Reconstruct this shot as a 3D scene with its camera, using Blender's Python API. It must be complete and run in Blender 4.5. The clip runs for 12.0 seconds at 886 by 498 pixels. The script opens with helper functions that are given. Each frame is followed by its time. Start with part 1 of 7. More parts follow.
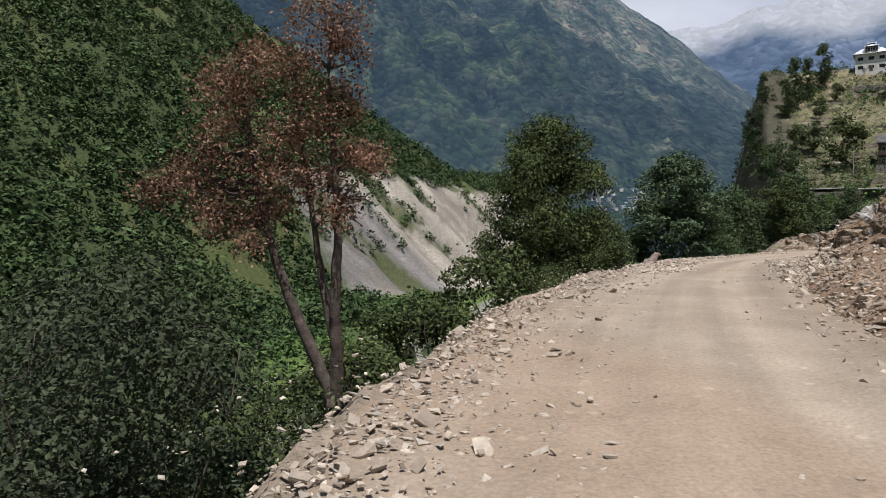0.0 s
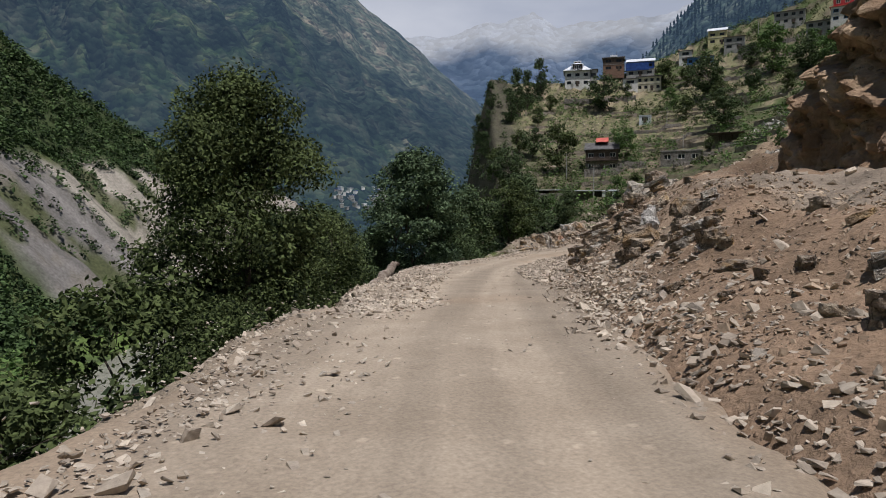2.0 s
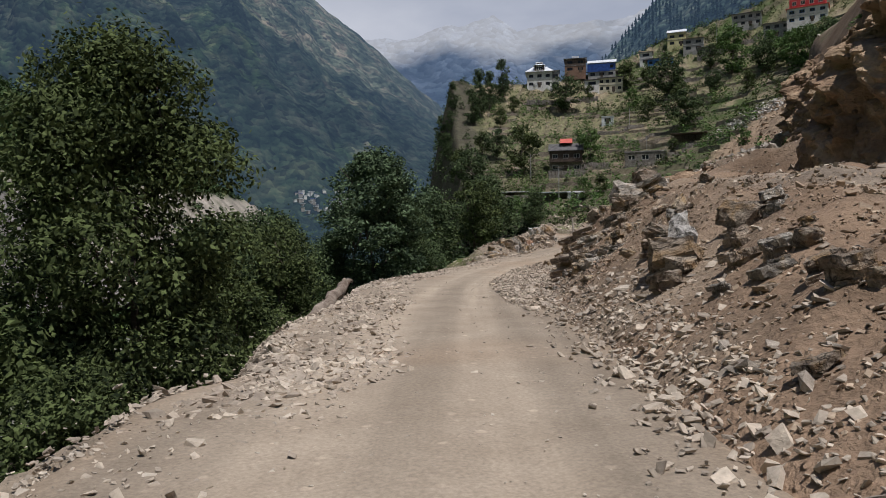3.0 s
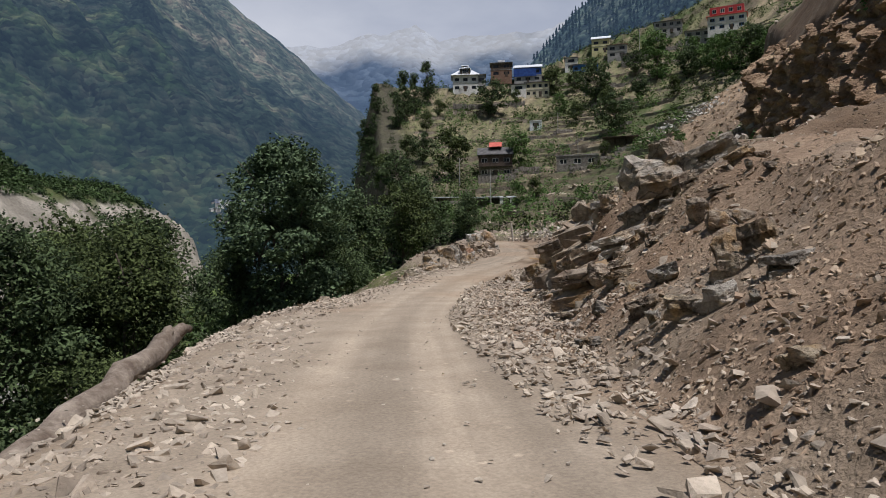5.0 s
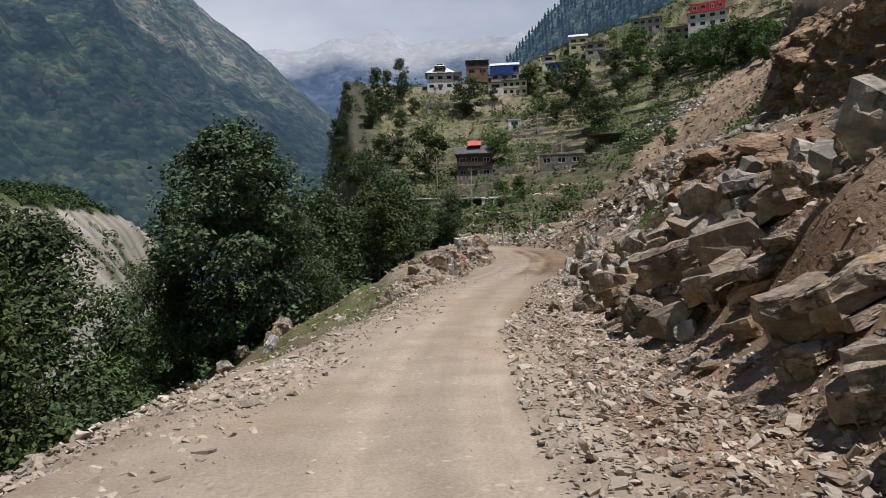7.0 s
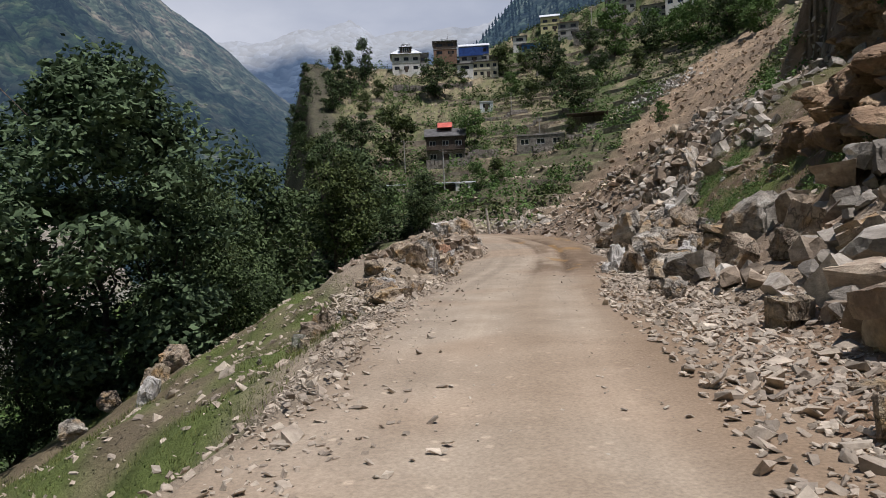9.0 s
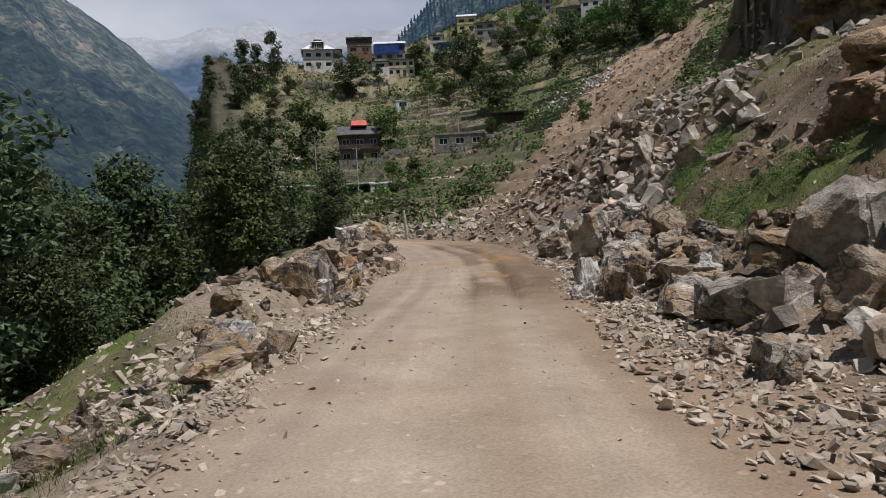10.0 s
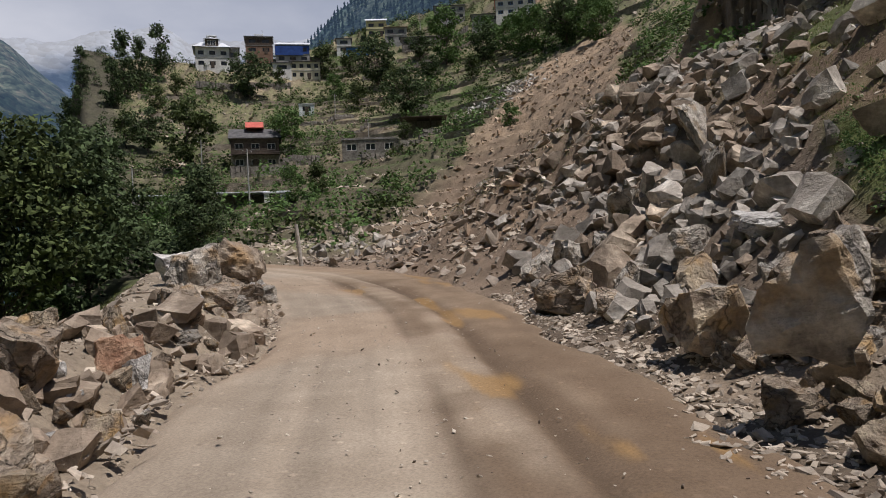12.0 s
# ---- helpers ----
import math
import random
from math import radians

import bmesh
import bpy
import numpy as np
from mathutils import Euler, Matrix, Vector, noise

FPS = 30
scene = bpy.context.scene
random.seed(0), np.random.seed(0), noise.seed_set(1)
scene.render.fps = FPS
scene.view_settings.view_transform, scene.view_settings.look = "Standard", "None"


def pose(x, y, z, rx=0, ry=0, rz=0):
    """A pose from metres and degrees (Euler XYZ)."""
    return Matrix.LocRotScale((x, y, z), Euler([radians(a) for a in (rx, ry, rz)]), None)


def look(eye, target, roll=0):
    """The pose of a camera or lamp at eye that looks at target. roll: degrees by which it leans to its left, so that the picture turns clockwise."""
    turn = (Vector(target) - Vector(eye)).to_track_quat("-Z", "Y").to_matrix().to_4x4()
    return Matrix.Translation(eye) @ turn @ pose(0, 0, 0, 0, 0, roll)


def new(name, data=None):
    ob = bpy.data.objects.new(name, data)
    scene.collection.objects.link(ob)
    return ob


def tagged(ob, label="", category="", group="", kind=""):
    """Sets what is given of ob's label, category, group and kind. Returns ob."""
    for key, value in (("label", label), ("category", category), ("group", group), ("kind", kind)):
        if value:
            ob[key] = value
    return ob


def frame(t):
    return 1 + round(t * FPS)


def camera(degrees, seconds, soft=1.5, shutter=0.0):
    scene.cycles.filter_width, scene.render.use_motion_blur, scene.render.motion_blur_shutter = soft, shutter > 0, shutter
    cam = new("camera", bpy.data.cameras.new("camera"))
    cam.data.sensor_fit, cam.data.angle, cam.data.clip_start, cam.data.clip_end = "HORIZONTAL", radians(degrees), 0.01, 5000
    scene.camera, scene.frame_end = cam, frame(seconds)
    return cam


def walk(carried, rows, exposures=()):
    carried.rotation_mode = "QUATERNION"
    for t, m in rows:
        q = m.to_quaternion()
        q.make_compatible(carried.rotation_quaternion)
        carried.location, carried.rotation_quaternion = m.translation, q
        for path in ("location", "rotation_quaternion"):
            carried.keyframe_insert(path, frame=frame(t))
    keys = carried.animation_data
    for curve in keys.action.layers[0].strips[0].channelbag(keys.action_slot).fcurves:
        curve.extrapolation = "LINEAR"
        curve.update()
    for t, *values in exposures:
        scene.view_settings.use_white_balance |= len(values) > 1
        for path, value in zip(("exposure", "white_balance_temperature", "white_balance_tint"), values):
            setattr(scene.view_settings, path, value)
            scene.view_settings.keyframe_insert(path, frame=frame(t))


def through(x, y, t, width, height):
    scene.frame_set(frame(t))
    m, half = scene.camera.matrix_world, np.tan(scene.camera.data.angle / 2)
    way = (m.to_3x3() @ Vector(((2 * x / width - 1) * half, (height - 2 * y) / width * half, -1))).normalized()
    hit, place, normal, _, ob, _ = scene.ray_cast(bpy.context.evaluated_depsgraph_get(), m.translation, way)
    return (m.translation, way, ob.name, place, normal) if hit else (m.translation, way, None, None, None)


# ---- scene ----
cam = camera(65.74, 12.0, soft=0.95)
PATH = [
    (0.0, (0.004, -0.001, 1.417), (0.002, 9.995, 1.144), 0.11),
    (0.5, (0.419, 1.755, 1.463), (1.907, 11.640, 1.180), 0.24),
    (1.0, (1.087, 3.594, 1.544), (3.636, 13.260, 1.258), 0.03),
    (1.5, (1.756, 5.718, 1.627), (5.166, 15.113, 1.307), -0.01),
    (2.0, (2.600, 7.935, 1.701), (6.206, 17.257, 1.397), 0.02),
    (2.5, (3.429, 10.032, 1.801), (7.104, 19.328, 1.539), -0.43),
    (3.0, (4.344, 12.283, 1.940), (8.445, 21.399, 1.672), -0.58),
    (3.2, (4.721, 13.143, 1.968), (8.879, 22.234, 1.740), -0.53),
    (4.8, (8.725, 21.882, 1.716), (13.705, 30.552, 1.557), -1.24),
    (5.0, (9.139, 22.877, 1.739), (14.215, 31.492, 1.587), -1.15),
    (5.5, (10.384, 25.477, 1.871), (15.509, 34.062, 1.704), -1.41),
    (6.0, (11.475, 27.949, 1.923), (16.766, 36.434, 1.807), -1.43),
    (6.5, (12.709, 30.620, 1.968), (18.041, 39.079, 1.852), -1.48),
    (6.7, (13.154, 31.506, 1.939), (18.550, 39.925, 1.847), -1.44),
    (8.3, (18.328, 41.105, 1.421), (23.729, 49.520, 1.279), -2.31),
    (8.5, (19.253, 42.457, 1.405), (24.728, 50.823, 1.222), -2.41),
    (9.0, (21.785, 45.878, 1.419), (27.574, 54.029, 1.194), -2.62),
    (9.5, (24.302, 49.067, 1.479), (30.462, 56.942, 1.248), -2.70),
    (10.0, (27.153, 52.483, 1.579), (33.877, 59.881, 1.343), -2.95),
    (10.5, (30.148, 55.886, 1.666), (37.233, 62.939, 1.411), -3.05),
    (11.0, (32.915, 59.001, 1.698), (40.310, 65.730, 1.486), -2.87),
    (11.5, (35.689, 62.045, 1.901), (43.327, 68.499, 1.753), -2.76),
    (12.0, (38.075, 64.617, 2.090), (45.738, 71.042, 2.008), -2.79),
]
walk(cam, [(t, look(eye, target, roll)) for t, eye, target, roll in PATH],
     [(0.0, .20, 6320, 13), (1.0, .11, 6320, 13), (2.5, -.17, 6320, 13), (3.2, -.15, 6320, 13), (4.8, -.08, 6320, 13), (6.5, .06, 6320, 13), (8.5, .05, 6320, 13.5), (10.0, -.05, 6400, 14), (12.0, -.06, 6450, 14.5)])

# ---- world, sun, exposure ----
SUN_DIR = Vector((0.07, -0.315, 0.945)).normalized()
world = bpy.data.worlds.new("world")
scene.world = world
world.use_nodes = True
wn, wl = world.node_tree.nodes, world.node_tree.links
wn.clear()
w_out = wn.new("ShaderNodeOutputWorld")
w_bg = wn.new("ShaderNodeBackground")
w_bg.inputs["Strength"].default_value = 0.077
w_sky = wn.new("ShaderNodeTexSky")
w_sky.sky_type = "NISHITA"
w_sky.sun_disc = False
w_sky.sun_elevation = math.asin(SUN_DIR.z)
w_sky.sun_rotation = math.atan2(SUN_DIR.x, SUN_DIR.y)
w_sky.altitude = 2200
w_tc = wn.new("ShaderNodeTexCoord")
w_map = wn.new("ShaderNodeMapping")
w_map.inputs["Scale"].default_value = (1.0, 1.0, 2.6)
w_noise = wn.new("ShaderNodeTexNoise")
w_noise.inputs["Scale"].default_value = 2.3
w_noise.inputs["Detail"].default_value = 7
w_noise.inputs["Roughness"].default_value = 0.55
w_ramp = wn.new("ShaderNodeValToRGB")
w_ramp.color_ramp.elements[0].position, w_ramp.color_ramp.elements[0].color = 0.34, (5.8, 6.3, 7.4, 1)
w_ramp.color_ramp.elements[1].position, w_ramp.color_ramp.elements[1].color = 0.72, (9.4, 9.7, 10.3, 1)
w_mix = wn.new("ShaderNodeMixRGB")
w_sep, w_up = wn.new("ShaderNodeSeparateXYZ"), wn.new("ShaderNodeMapRange")
w_up.inputs["From Min"].default_value, w_up.inputs["From Max"].default_value = .28, .56
w_up.inputs["To Min"].default_value, w_up.inputs["To Max"].default_value = .92, .0
wl.new(w_tc.outputs["Generated"], w_sep.inputs[0]), wl.new(w_sep.outputs["Z"], w_up.inputs["Value"])
wl.new(w_up.outputs["Result"], w_mix.inputs["Fac"])
wl.new(w_tc.outputs["Generated"], w_map.inputs["Vector"])
wl.new(w_map.outputs["Vector"], w_noise.inputs["Vector"])
wl.new(w_noise.outputs["Fac"], w_ramp.inputs["Fac"])
wl.new(w_sky.outputs["Color"], w_mix.inputs["Color1"])
wl.new(w_ramp.outputs["Color"], w_mix.inputs["Color2"])
wl.new(w_mix.outputs["Color"], w_bg.inputs["Color"])
wl.new(w_bg.outputs["Background"], w_out.inputs["Surface"])
sun = bpy.data.lights.new("sun", "SUN")
sun.energy, sun.angle, sun.color = 4.4, radians(0.6), (1.0, 0.965, 0.915)
sun_ob = new("sun", sun)
sun_ob.matrix_world = look(SUN_DIR * 100, (0, 0, 0))


# ---- land form ----
def hash2(ix, iy, seed):
    h = (ix * 374761393 + iy * 668265263 + seed * 974634777) & 0xFFFFFFFF
    h = ((h ^ (h >> 13)) * 1274126177) & 0xFFFFFFFF
    return ((h ^ (h >> 16)) & 0xFFFF) / 65535.0


def vnoise(x, y, seed=0):
    ix, iy = np.floor(x).astype(np.int64), np.floor(y).astype(np.int64)
    fx, fy = x - ix, y - iy
    fx, fy = fx * fx * (3 - 2 * fx), fy * fy * (3 - 2 * fy)
    a, b = hash2(ix, iy, seed), hash2(ix + 1, iy, seed)
    c, d = hash2(ix, iy + 1, seed), hash2(ix + 1, iy + 1, seed)
    return (a + (b - a) * fx) * (1 - fy) + (c + (d - c) * fx) * fy


def fbm(x, y, size, octaves=4, seed=0, rough=0.5):
    """Layered noise, about -0.5 to 0.5, its largest lumps `size` metres across."""
    out, amp, tot = 0 * x, 1.0, 0.0
    for k in range(octaves):
        out = out + amp * (vnoise(x / size + 17.3 * k, y / size - 9.1 * k, seed + k) - 0.5)
        tot += amp
        amp, size = amp * rough, size / 2.03
    return out / tot


def sstep(v, a=0.0, b=1.0):
    v = np.clip((v - a) / (np.asarray(b) - a), 0, 1)
    return v * v * (3 - 2 * v)


def smax(a, b, k):
    h = np.clip(0.5 + 0.5 * (a - b) / k, 0, 1)
    return b + (a - b) * h + k * h * (1 - h)


# the road's middle, and beyond its end the brow of the village spur
ROAD_LINE = [(-3, -90), (-2.5, -30), (-1, -12), (0.5, -1), (2.0, 6), (4.9, 14.4), (8.3, 21.8), (12.8, 31), (17.6, 39.6), (24, 48.2),
             (31, 56), (38.5, 63.6), (46, 71), (53, 79), (58.5, 89), (62, 103), (68, 130), (92, 185), (135, 285), (165, 345)]


def smooth_line(pts, per=24):
    p = np.array([pts[0], *pts, pts[-1]], float)
    out = []
    for i in range(1, len(p) - 2):
        t = np.linspace(0, 1, per, endpoint=False)[:, None]
        a, b, c, d = p[i - 1], p[i], p[i + 1], p[i + 2]
        out.append(0.5 * (2 * b + (c - a) * t + (2 * a - 5 * b + 4 * c - d) * t * t + (3 * b - a - 3 * c + d) * t ** 3))
    return np.concatenate(out + [p[-1:]])


LINE = smooth_line(ROAD_LINE)
LINE_T = np.gradient(LINE, axis=0)
LINE_T /= np.linalg.norm(LINE_T, axis=1)[:, None]


def line_height(y):
    return np.interp(y, [-90, 0, 8, 15, 22, 30, 41, 62, 69, 75, 81, 90, 105, 130, 185, 285, 345],
                     [-2.5, -.2, .1, .3, .2, 0, -.28, -.32, -.29, 0, .4, .9, 1.4, 3, 13, 57, 80])


def half_width(y):
    return np.interp(y, [0, 15, 22, 30, 36, 42, 47, 53, 58, 62, 66, 71, 74, 77, 85, 100], [2.6, 2.5, 2.8, 2.6, 2.25, 2.3, 2.15, 2.75, 2.5, 2.9, 2.75, 3.0, 2.65, 2.9, 3.8, 3.0])


def left_edge(y):
    """From the middle line to the broken outer edge."""
    return np.interp(y, [0, 7, 10.7, 13, 14, 15.4, 16.8, 19.2, 20.1, 21.4, 23.5, 30, 35, 38.5, 42, 46, 51, 56, 60, 63, 66, 69, 71.5, 74, 85, 100],
                     [2.35, 2.38, 2.7, 2.35, 2.1, 2.25, 2.45, 2.7, 2.05, 2.15, 2.7, 2.8, 3.35, 3.75, 3.7, 2.9, 2.45, 3.25, 3.5, 3.85, 3.9, 4.4, 4.5, 3.8, 3.8, 3.0])


def road_coords(x, y):
    """How far along (as the y of the nearest place on the line) and how far to the right of it."""
    shape, x, y = x.shape, x.ravel(), y.ravel()
    ys, ds = np.empty(len(x)), np.empty(len(x))
    for i in range(0, len(x), 20000):
        dx, dy = x[i:i + 20000, None] - LINE[None, :, 0], y[i:i + 20000, None] - LINE[None, :, 1]
        k = np.argmin(dx * dx + dy * dy, axis=1)
        r = np.arange(len(k))
        tx, ty = LINE_T[k, 0], LINE_T[k, 1]
        px, py = dx[r, k], dy[r, k]
        side, along = px * ty - py * tx, px * tx + py * ty
        far = np.hypot(px, py)
        ys[i:i + 20000] = LINE[k, 1] + along * ty
        ds[i:i + 20000] = np.where(np.abs(along) > 3, np.sign(side + 1e-9) * far, side)
    return ys.reshape(shape), ds.reshape(shape)


def hill_height(x, y):
    r = np.hypot(x - 40, y - 65)
    brow = np.interp(np.degrees(np.arctan2(x - 40, y - 65)), [28, 34, 45, 60], [234, 242, 292, 310])
    f = np.where(r > brow, brow / np.maximum(r, 1), 1)
    u, v = np.clip(40 + (x - 40) * f, 45, 300), np.clip(65 + (y - 65) * f, 35, 330)
    h = 23.0 + .2319 * u - .5586 * v + .0020 * u * u - .0025 * u * v + .0029 * v * v
    return h + .06 * np.maximum(r - brow, 0) + 3.2 * np.exp(-((x - 170) ** 2 + (y - 261) ** 2) / 420)


def valley_height(x, y):
    c = (x - 10) * -.96 + (y - 230) * .28
    a = x * .28 + y * .96
    c0 = 52 + 46 * fbm(x, y, 160, 2, 31)
    floor = -33 + 3.0 * fbm(x, y, 60, 3, 5) - 3.0 * (1 - sstep(np.abs(c + 10 * fbm(x, y, 90, 2, 3)), 6, 15)) + np.floor(np.clip(c, 0, 60) / 12) * 1.2
    side = -33 + (.74 * np.maximum(c - c0, 0) + 22 * fbm(x, y, 95, 4, 8) * sstep(c - c0, 0, 80)) * (1 - sstep(a, 175, 265))
    # scree front of the far terrace, with a wooded spur above it
    g = (x + 53) * -.886 + (y - 229) * .46 + 10 * fbm(x, y, 70, 2, 33)
    h = (x + 53) * .46 + (y - 229) * .886
    ribs = 15 * np.abs(fbm(h + .35 * g + 8 * fbm(x, y, 30, 2, 14), g * .16, 30, 4, 12)) - 3 + 7 * fbm(x, y, 16, 4, 13)
    scree = -34 + (78 * sstep(g, -6, 92) + ribs * sstep(g, 0, 30)) * sstep(c + 8 * fbm(x, y, 40, 2, 4), -8, 34)
    spur = np.minimum(scree + 1.0 * np.maximum(g - 84, 0) + 16 * fbm(x, y, 60, 4, 34) * sstep(g, 70, 130), np.maximum(138 - .9 * (h - 200), np.minimum(46, 46 - .33 * (h - 435))) + 14 * fbm(x, y, 50, 3, 35))
    spur = np.where(h < -120, -40, spur)
    return smax(floor, smax(side, spur, 6), 4), c, a, g, h


def land(x, y, masks=False):
    x, y = np.asarray(x, float), np.asarray(y, float)
    ly, d = road_coords(x, y)
    lz, hw = line_height(ly), half_width(ly)
    reach = np.interp(ly, [0, 15, 22, 30, 37, 44, 60, 66, 74, 90], [2.6, 2.5, 2.8, 3.2, 4.1, 4.1, 4.1, 3.9, 3.7, 3.8])
    shoulder = 3.6 * sstep(ly, 60, 66) * (1 - sstep(ly, 86, 94))
    dd, dl = np.maximum(d - reach, 0), np.maximum(-d - left_edge(ly) - shoulder, 0)
    lump = fbm(x, y, 6, 4, 21) * 1.5 + fbm(x, y, 1.6, 3, 22) * .8 - .35 * np.abs(fbm(x, y, 2.6, 3, 23))
    # uphill side: bank, upper track and cut cliff, later a rock slide
    crest = np.interp(ly, [0, 10, 14, 20, 33, 42], [1.0, 1.25, 1.55, 2.15, 3.3, 4.0])
    run = np.interp(ly, [24, 32], [3.1, 3.7])
    wob = dd + 1.2 * fbm(x, y, 9, 3, 25)
    early = crest * np.clip(dd / run, 0, 1) ** .9 + .03 * np.clip(dd - run, 0, 5.0)
    early = early + .4 * sstep(wob, 8.5, 10) + (10.0 * sstep(wob, 14.5, 24) + .4 * np.maximum(dd - 20, 0)) * (1 - sstep(ly, 33, 39))
    late = .52 * np.minimum(dd, 2.5) + .90 * np.clip(dd - 2.5, 0, 6.5) + .50 * np.maximum(dd - 9, 0) + 3.5 * sstep(wob, 11.5, 14) * sstep(ly, 55, 60) * (1 - sstep(ly, 58, 66))
    late = late + .3 * sstep(dd, .5, 4) * sstep(ly, 50, 56) * (1 - sstep(ly, 74, 82))
    late = late + (2.2 * fbm(x, y, 4, 4, 28)) * sstep(dd, .6, 3) * sstep(ly, 78, 84)
    rough_ = 2.4 * fbm(x, y, 5, 4, 30) * sstep(dd, 7, 10) * sstep(ly, 28, 34) * (1 - sstep(ly, 56, 62))
    w = sstep(ly, 36, 47)
    up = early * (1 - w) + late * w + rough_ + .9 * sstep(dd, .6, 2) * (1 - sstep(dd, 2.4, 4.4)) * sstep(ly, 38.5, 41.5) * (1 - sstep(ly, 46, 50))
    up = up - 1.6 * sstep(dd, 4.5, 8) * (1 - sstep(dd, 15, 20)) * sstep(ly, 41, 46) * (1 - sstep(ly, 54, 59))
    up = up + (.55 * np.abs(fbm(x, y, 1.3, 3, 24)) - .1) * sstep(dd, .4, 1.5) * (1 - sstep(ly, 90, 100))
    wh = np.maximum(sstep(dd, 13, 27), sstep(ly, 84, 100))
    hill = hill_height(x, y)
    # the gully that the old slide has cut past the bend
    s_ = np.clip(((x - 76) * 40 + (y - 95) * 26) / 2276, 0, 1)
    hill = hill - (6.0 - 2.5 * s_) * np.exp(-((x - 76 - 40 * s_) ** 2 + (y - 95 - 26 * s_) ** 2) / 190)
    face = np.interp(ly, [52, 62, 77, 85, 93], [15, 16, 17.5, 22, 34])
    hill = hill + 10.5 * sstep(wob + .8 * fbm(x, y, 3.5, 3, 27) - face, 0, 2.6) * sstep(ly, 56, 61) * (1 - sstep(ly, 92, 97))
    step = 2.3
    tt = hill / step + .9 * fbm(x, y, 45, 3, 41)
    fl = np.floor(tt)
    terr = step * (fl + sstep(tt - fl, .62, .96) - tt)
    hill_t = hill + terr * sstep(ly, 98, 125) * .85 + 1.6 * fbm(x, y, 30, 3, 42)
    near = np.maximum(sstep(dd, 0, 6), sstep(ly, 98, 110))
    right = (lz + up) * (1 - wh) + smax(hill_t, lz * 0 - 40, 1) * wh * near + (lz + .1 * dd) * wh * (1 - near)
    right = right + lump * sstep(dd, .2, 3) * (1 - sstep(ly, 95, 120) * .8)
    # the slide's floor in front of the high cut
    floor_ = 5.2 + .178 * (ly - 49) + 1.2 * fbm(x, y, 4, 3, 33) + 16 * sstep(d + .8 * fbm(x, y, 3.5, 3, 27), 21.6, 25)
    right = right - smax(right - floor_, 0 * right, .5) * sstep(ly, 42, 47) * (1 - sstep(ly, 81, 87)) * sstep(d, 6, 9)
    # downhill side: broken edge, then a grassy bank
    steep = 1 - sstep(ly, 49.5, 56)
    el = np.maximum(dl + .5 * fbm(x, y, 3, 3, 51) - .1, 0)
    down_s = 1.25 * np.minimum(el, 4.5) + .62 * np.maximum(el - 4.5, 0)
    down_g = .34 * np.minimum(el, 3) + .50 * np.clip(el - 3, 0, 30) + .7 * np.maximum(el - 33, 0)
    down_f = (1.5 + 3.5 * sstep(ly, 125, 165)) * el
    wf = sstep(ly, 95, 140)
    down = (down_s * steep + down_g * (1 - steep)) * (1 - wf) + down_f * wf
    flat = sstep(ly, 60, 68) * (1 - sstep(ly, 74, 84)) * (1 - sstep(el, 15, 18))
    w2 = sstep(ly, 98, 110)
    out = -d - left_edge(ly)
    pile = .85 * sstep(out + .5 * fbm(x, y, 2.5, 2, 29), .3, 1.6) * (1 - sstep(out, 3.6, 5.6)) * sstep(ly, 61, 65) * (1 - sstep(ly, 86, 92))
    left = pile + lz * (1 - w2) + hill_t * w2 - down + lump * sstep(dl, .3, 3) * .8
    val, c, a, g, h = valley_height(x, y)
    left = smax(left, val, 3)
    z = np.where(d > 0, right, left)
    wide = np.where(d < 0, left_edge(ly), hw)
    onroad = 1 - sstep(np.abs(d), wide - .35, wide + .25)
    past = 1 - sstep(ly, 97, 105)
    z = z - .22 * onroad * past
    if not masks:
        return z
    return z, dict(ly=ly, d=d, dd=dd, dl=dl, c=c, a=a, g=g, h=h, lump=lump, wob=wob, hillfrac=tt - fl, val=val, onval=(left - val < 1.5) & (d < 0))


def land_at(x, y):
    return float(land(np.array([float(x)]), np.array([float(y)]))[0])


def grassy_patch(ly, dd):
    """The green slope beside the rock slide."""
    lo = np.interp(ly, [58, 63, 69.5, 72, 74, 78], [3.2, 2.1, 2.2, 3.4, 5.0, 8.4])
    return sstep(dd, lo, lo + .8) * (1 - sstep(dd, lo + 2.6, lo + 4.2)) * sstep(ly, 58, 61) * (1 - sstep(ly, 77, 80))


SCAR = smooth_line([(64, 86), (84, 97), (110, 112), (140, 124), (176, 139)], 12)


def scar(x, y):
    """Where the old slide has stripped the hillside bare."""
    x, y = np.asarray(x, float), np.asarray(y, float)
    far = np.full(x.shape, 1e9)
    for px, py in SCAR:
        far = np.minimum(far, np.hypot(x - px, y - py))
    return 1 - sstep(far + 9 * fbm(x, y, 16, 3, 44), 9, 15)
# ---- end of land form ----


# ---- materials ----
def nodes_of(name):
    m = bpy.data.materials.new(name)
    m.use_nodes = True
    return m, m.node_tree.nodes, m.node_tree.links, m.node_tree.nodes["Principled BSDF"]


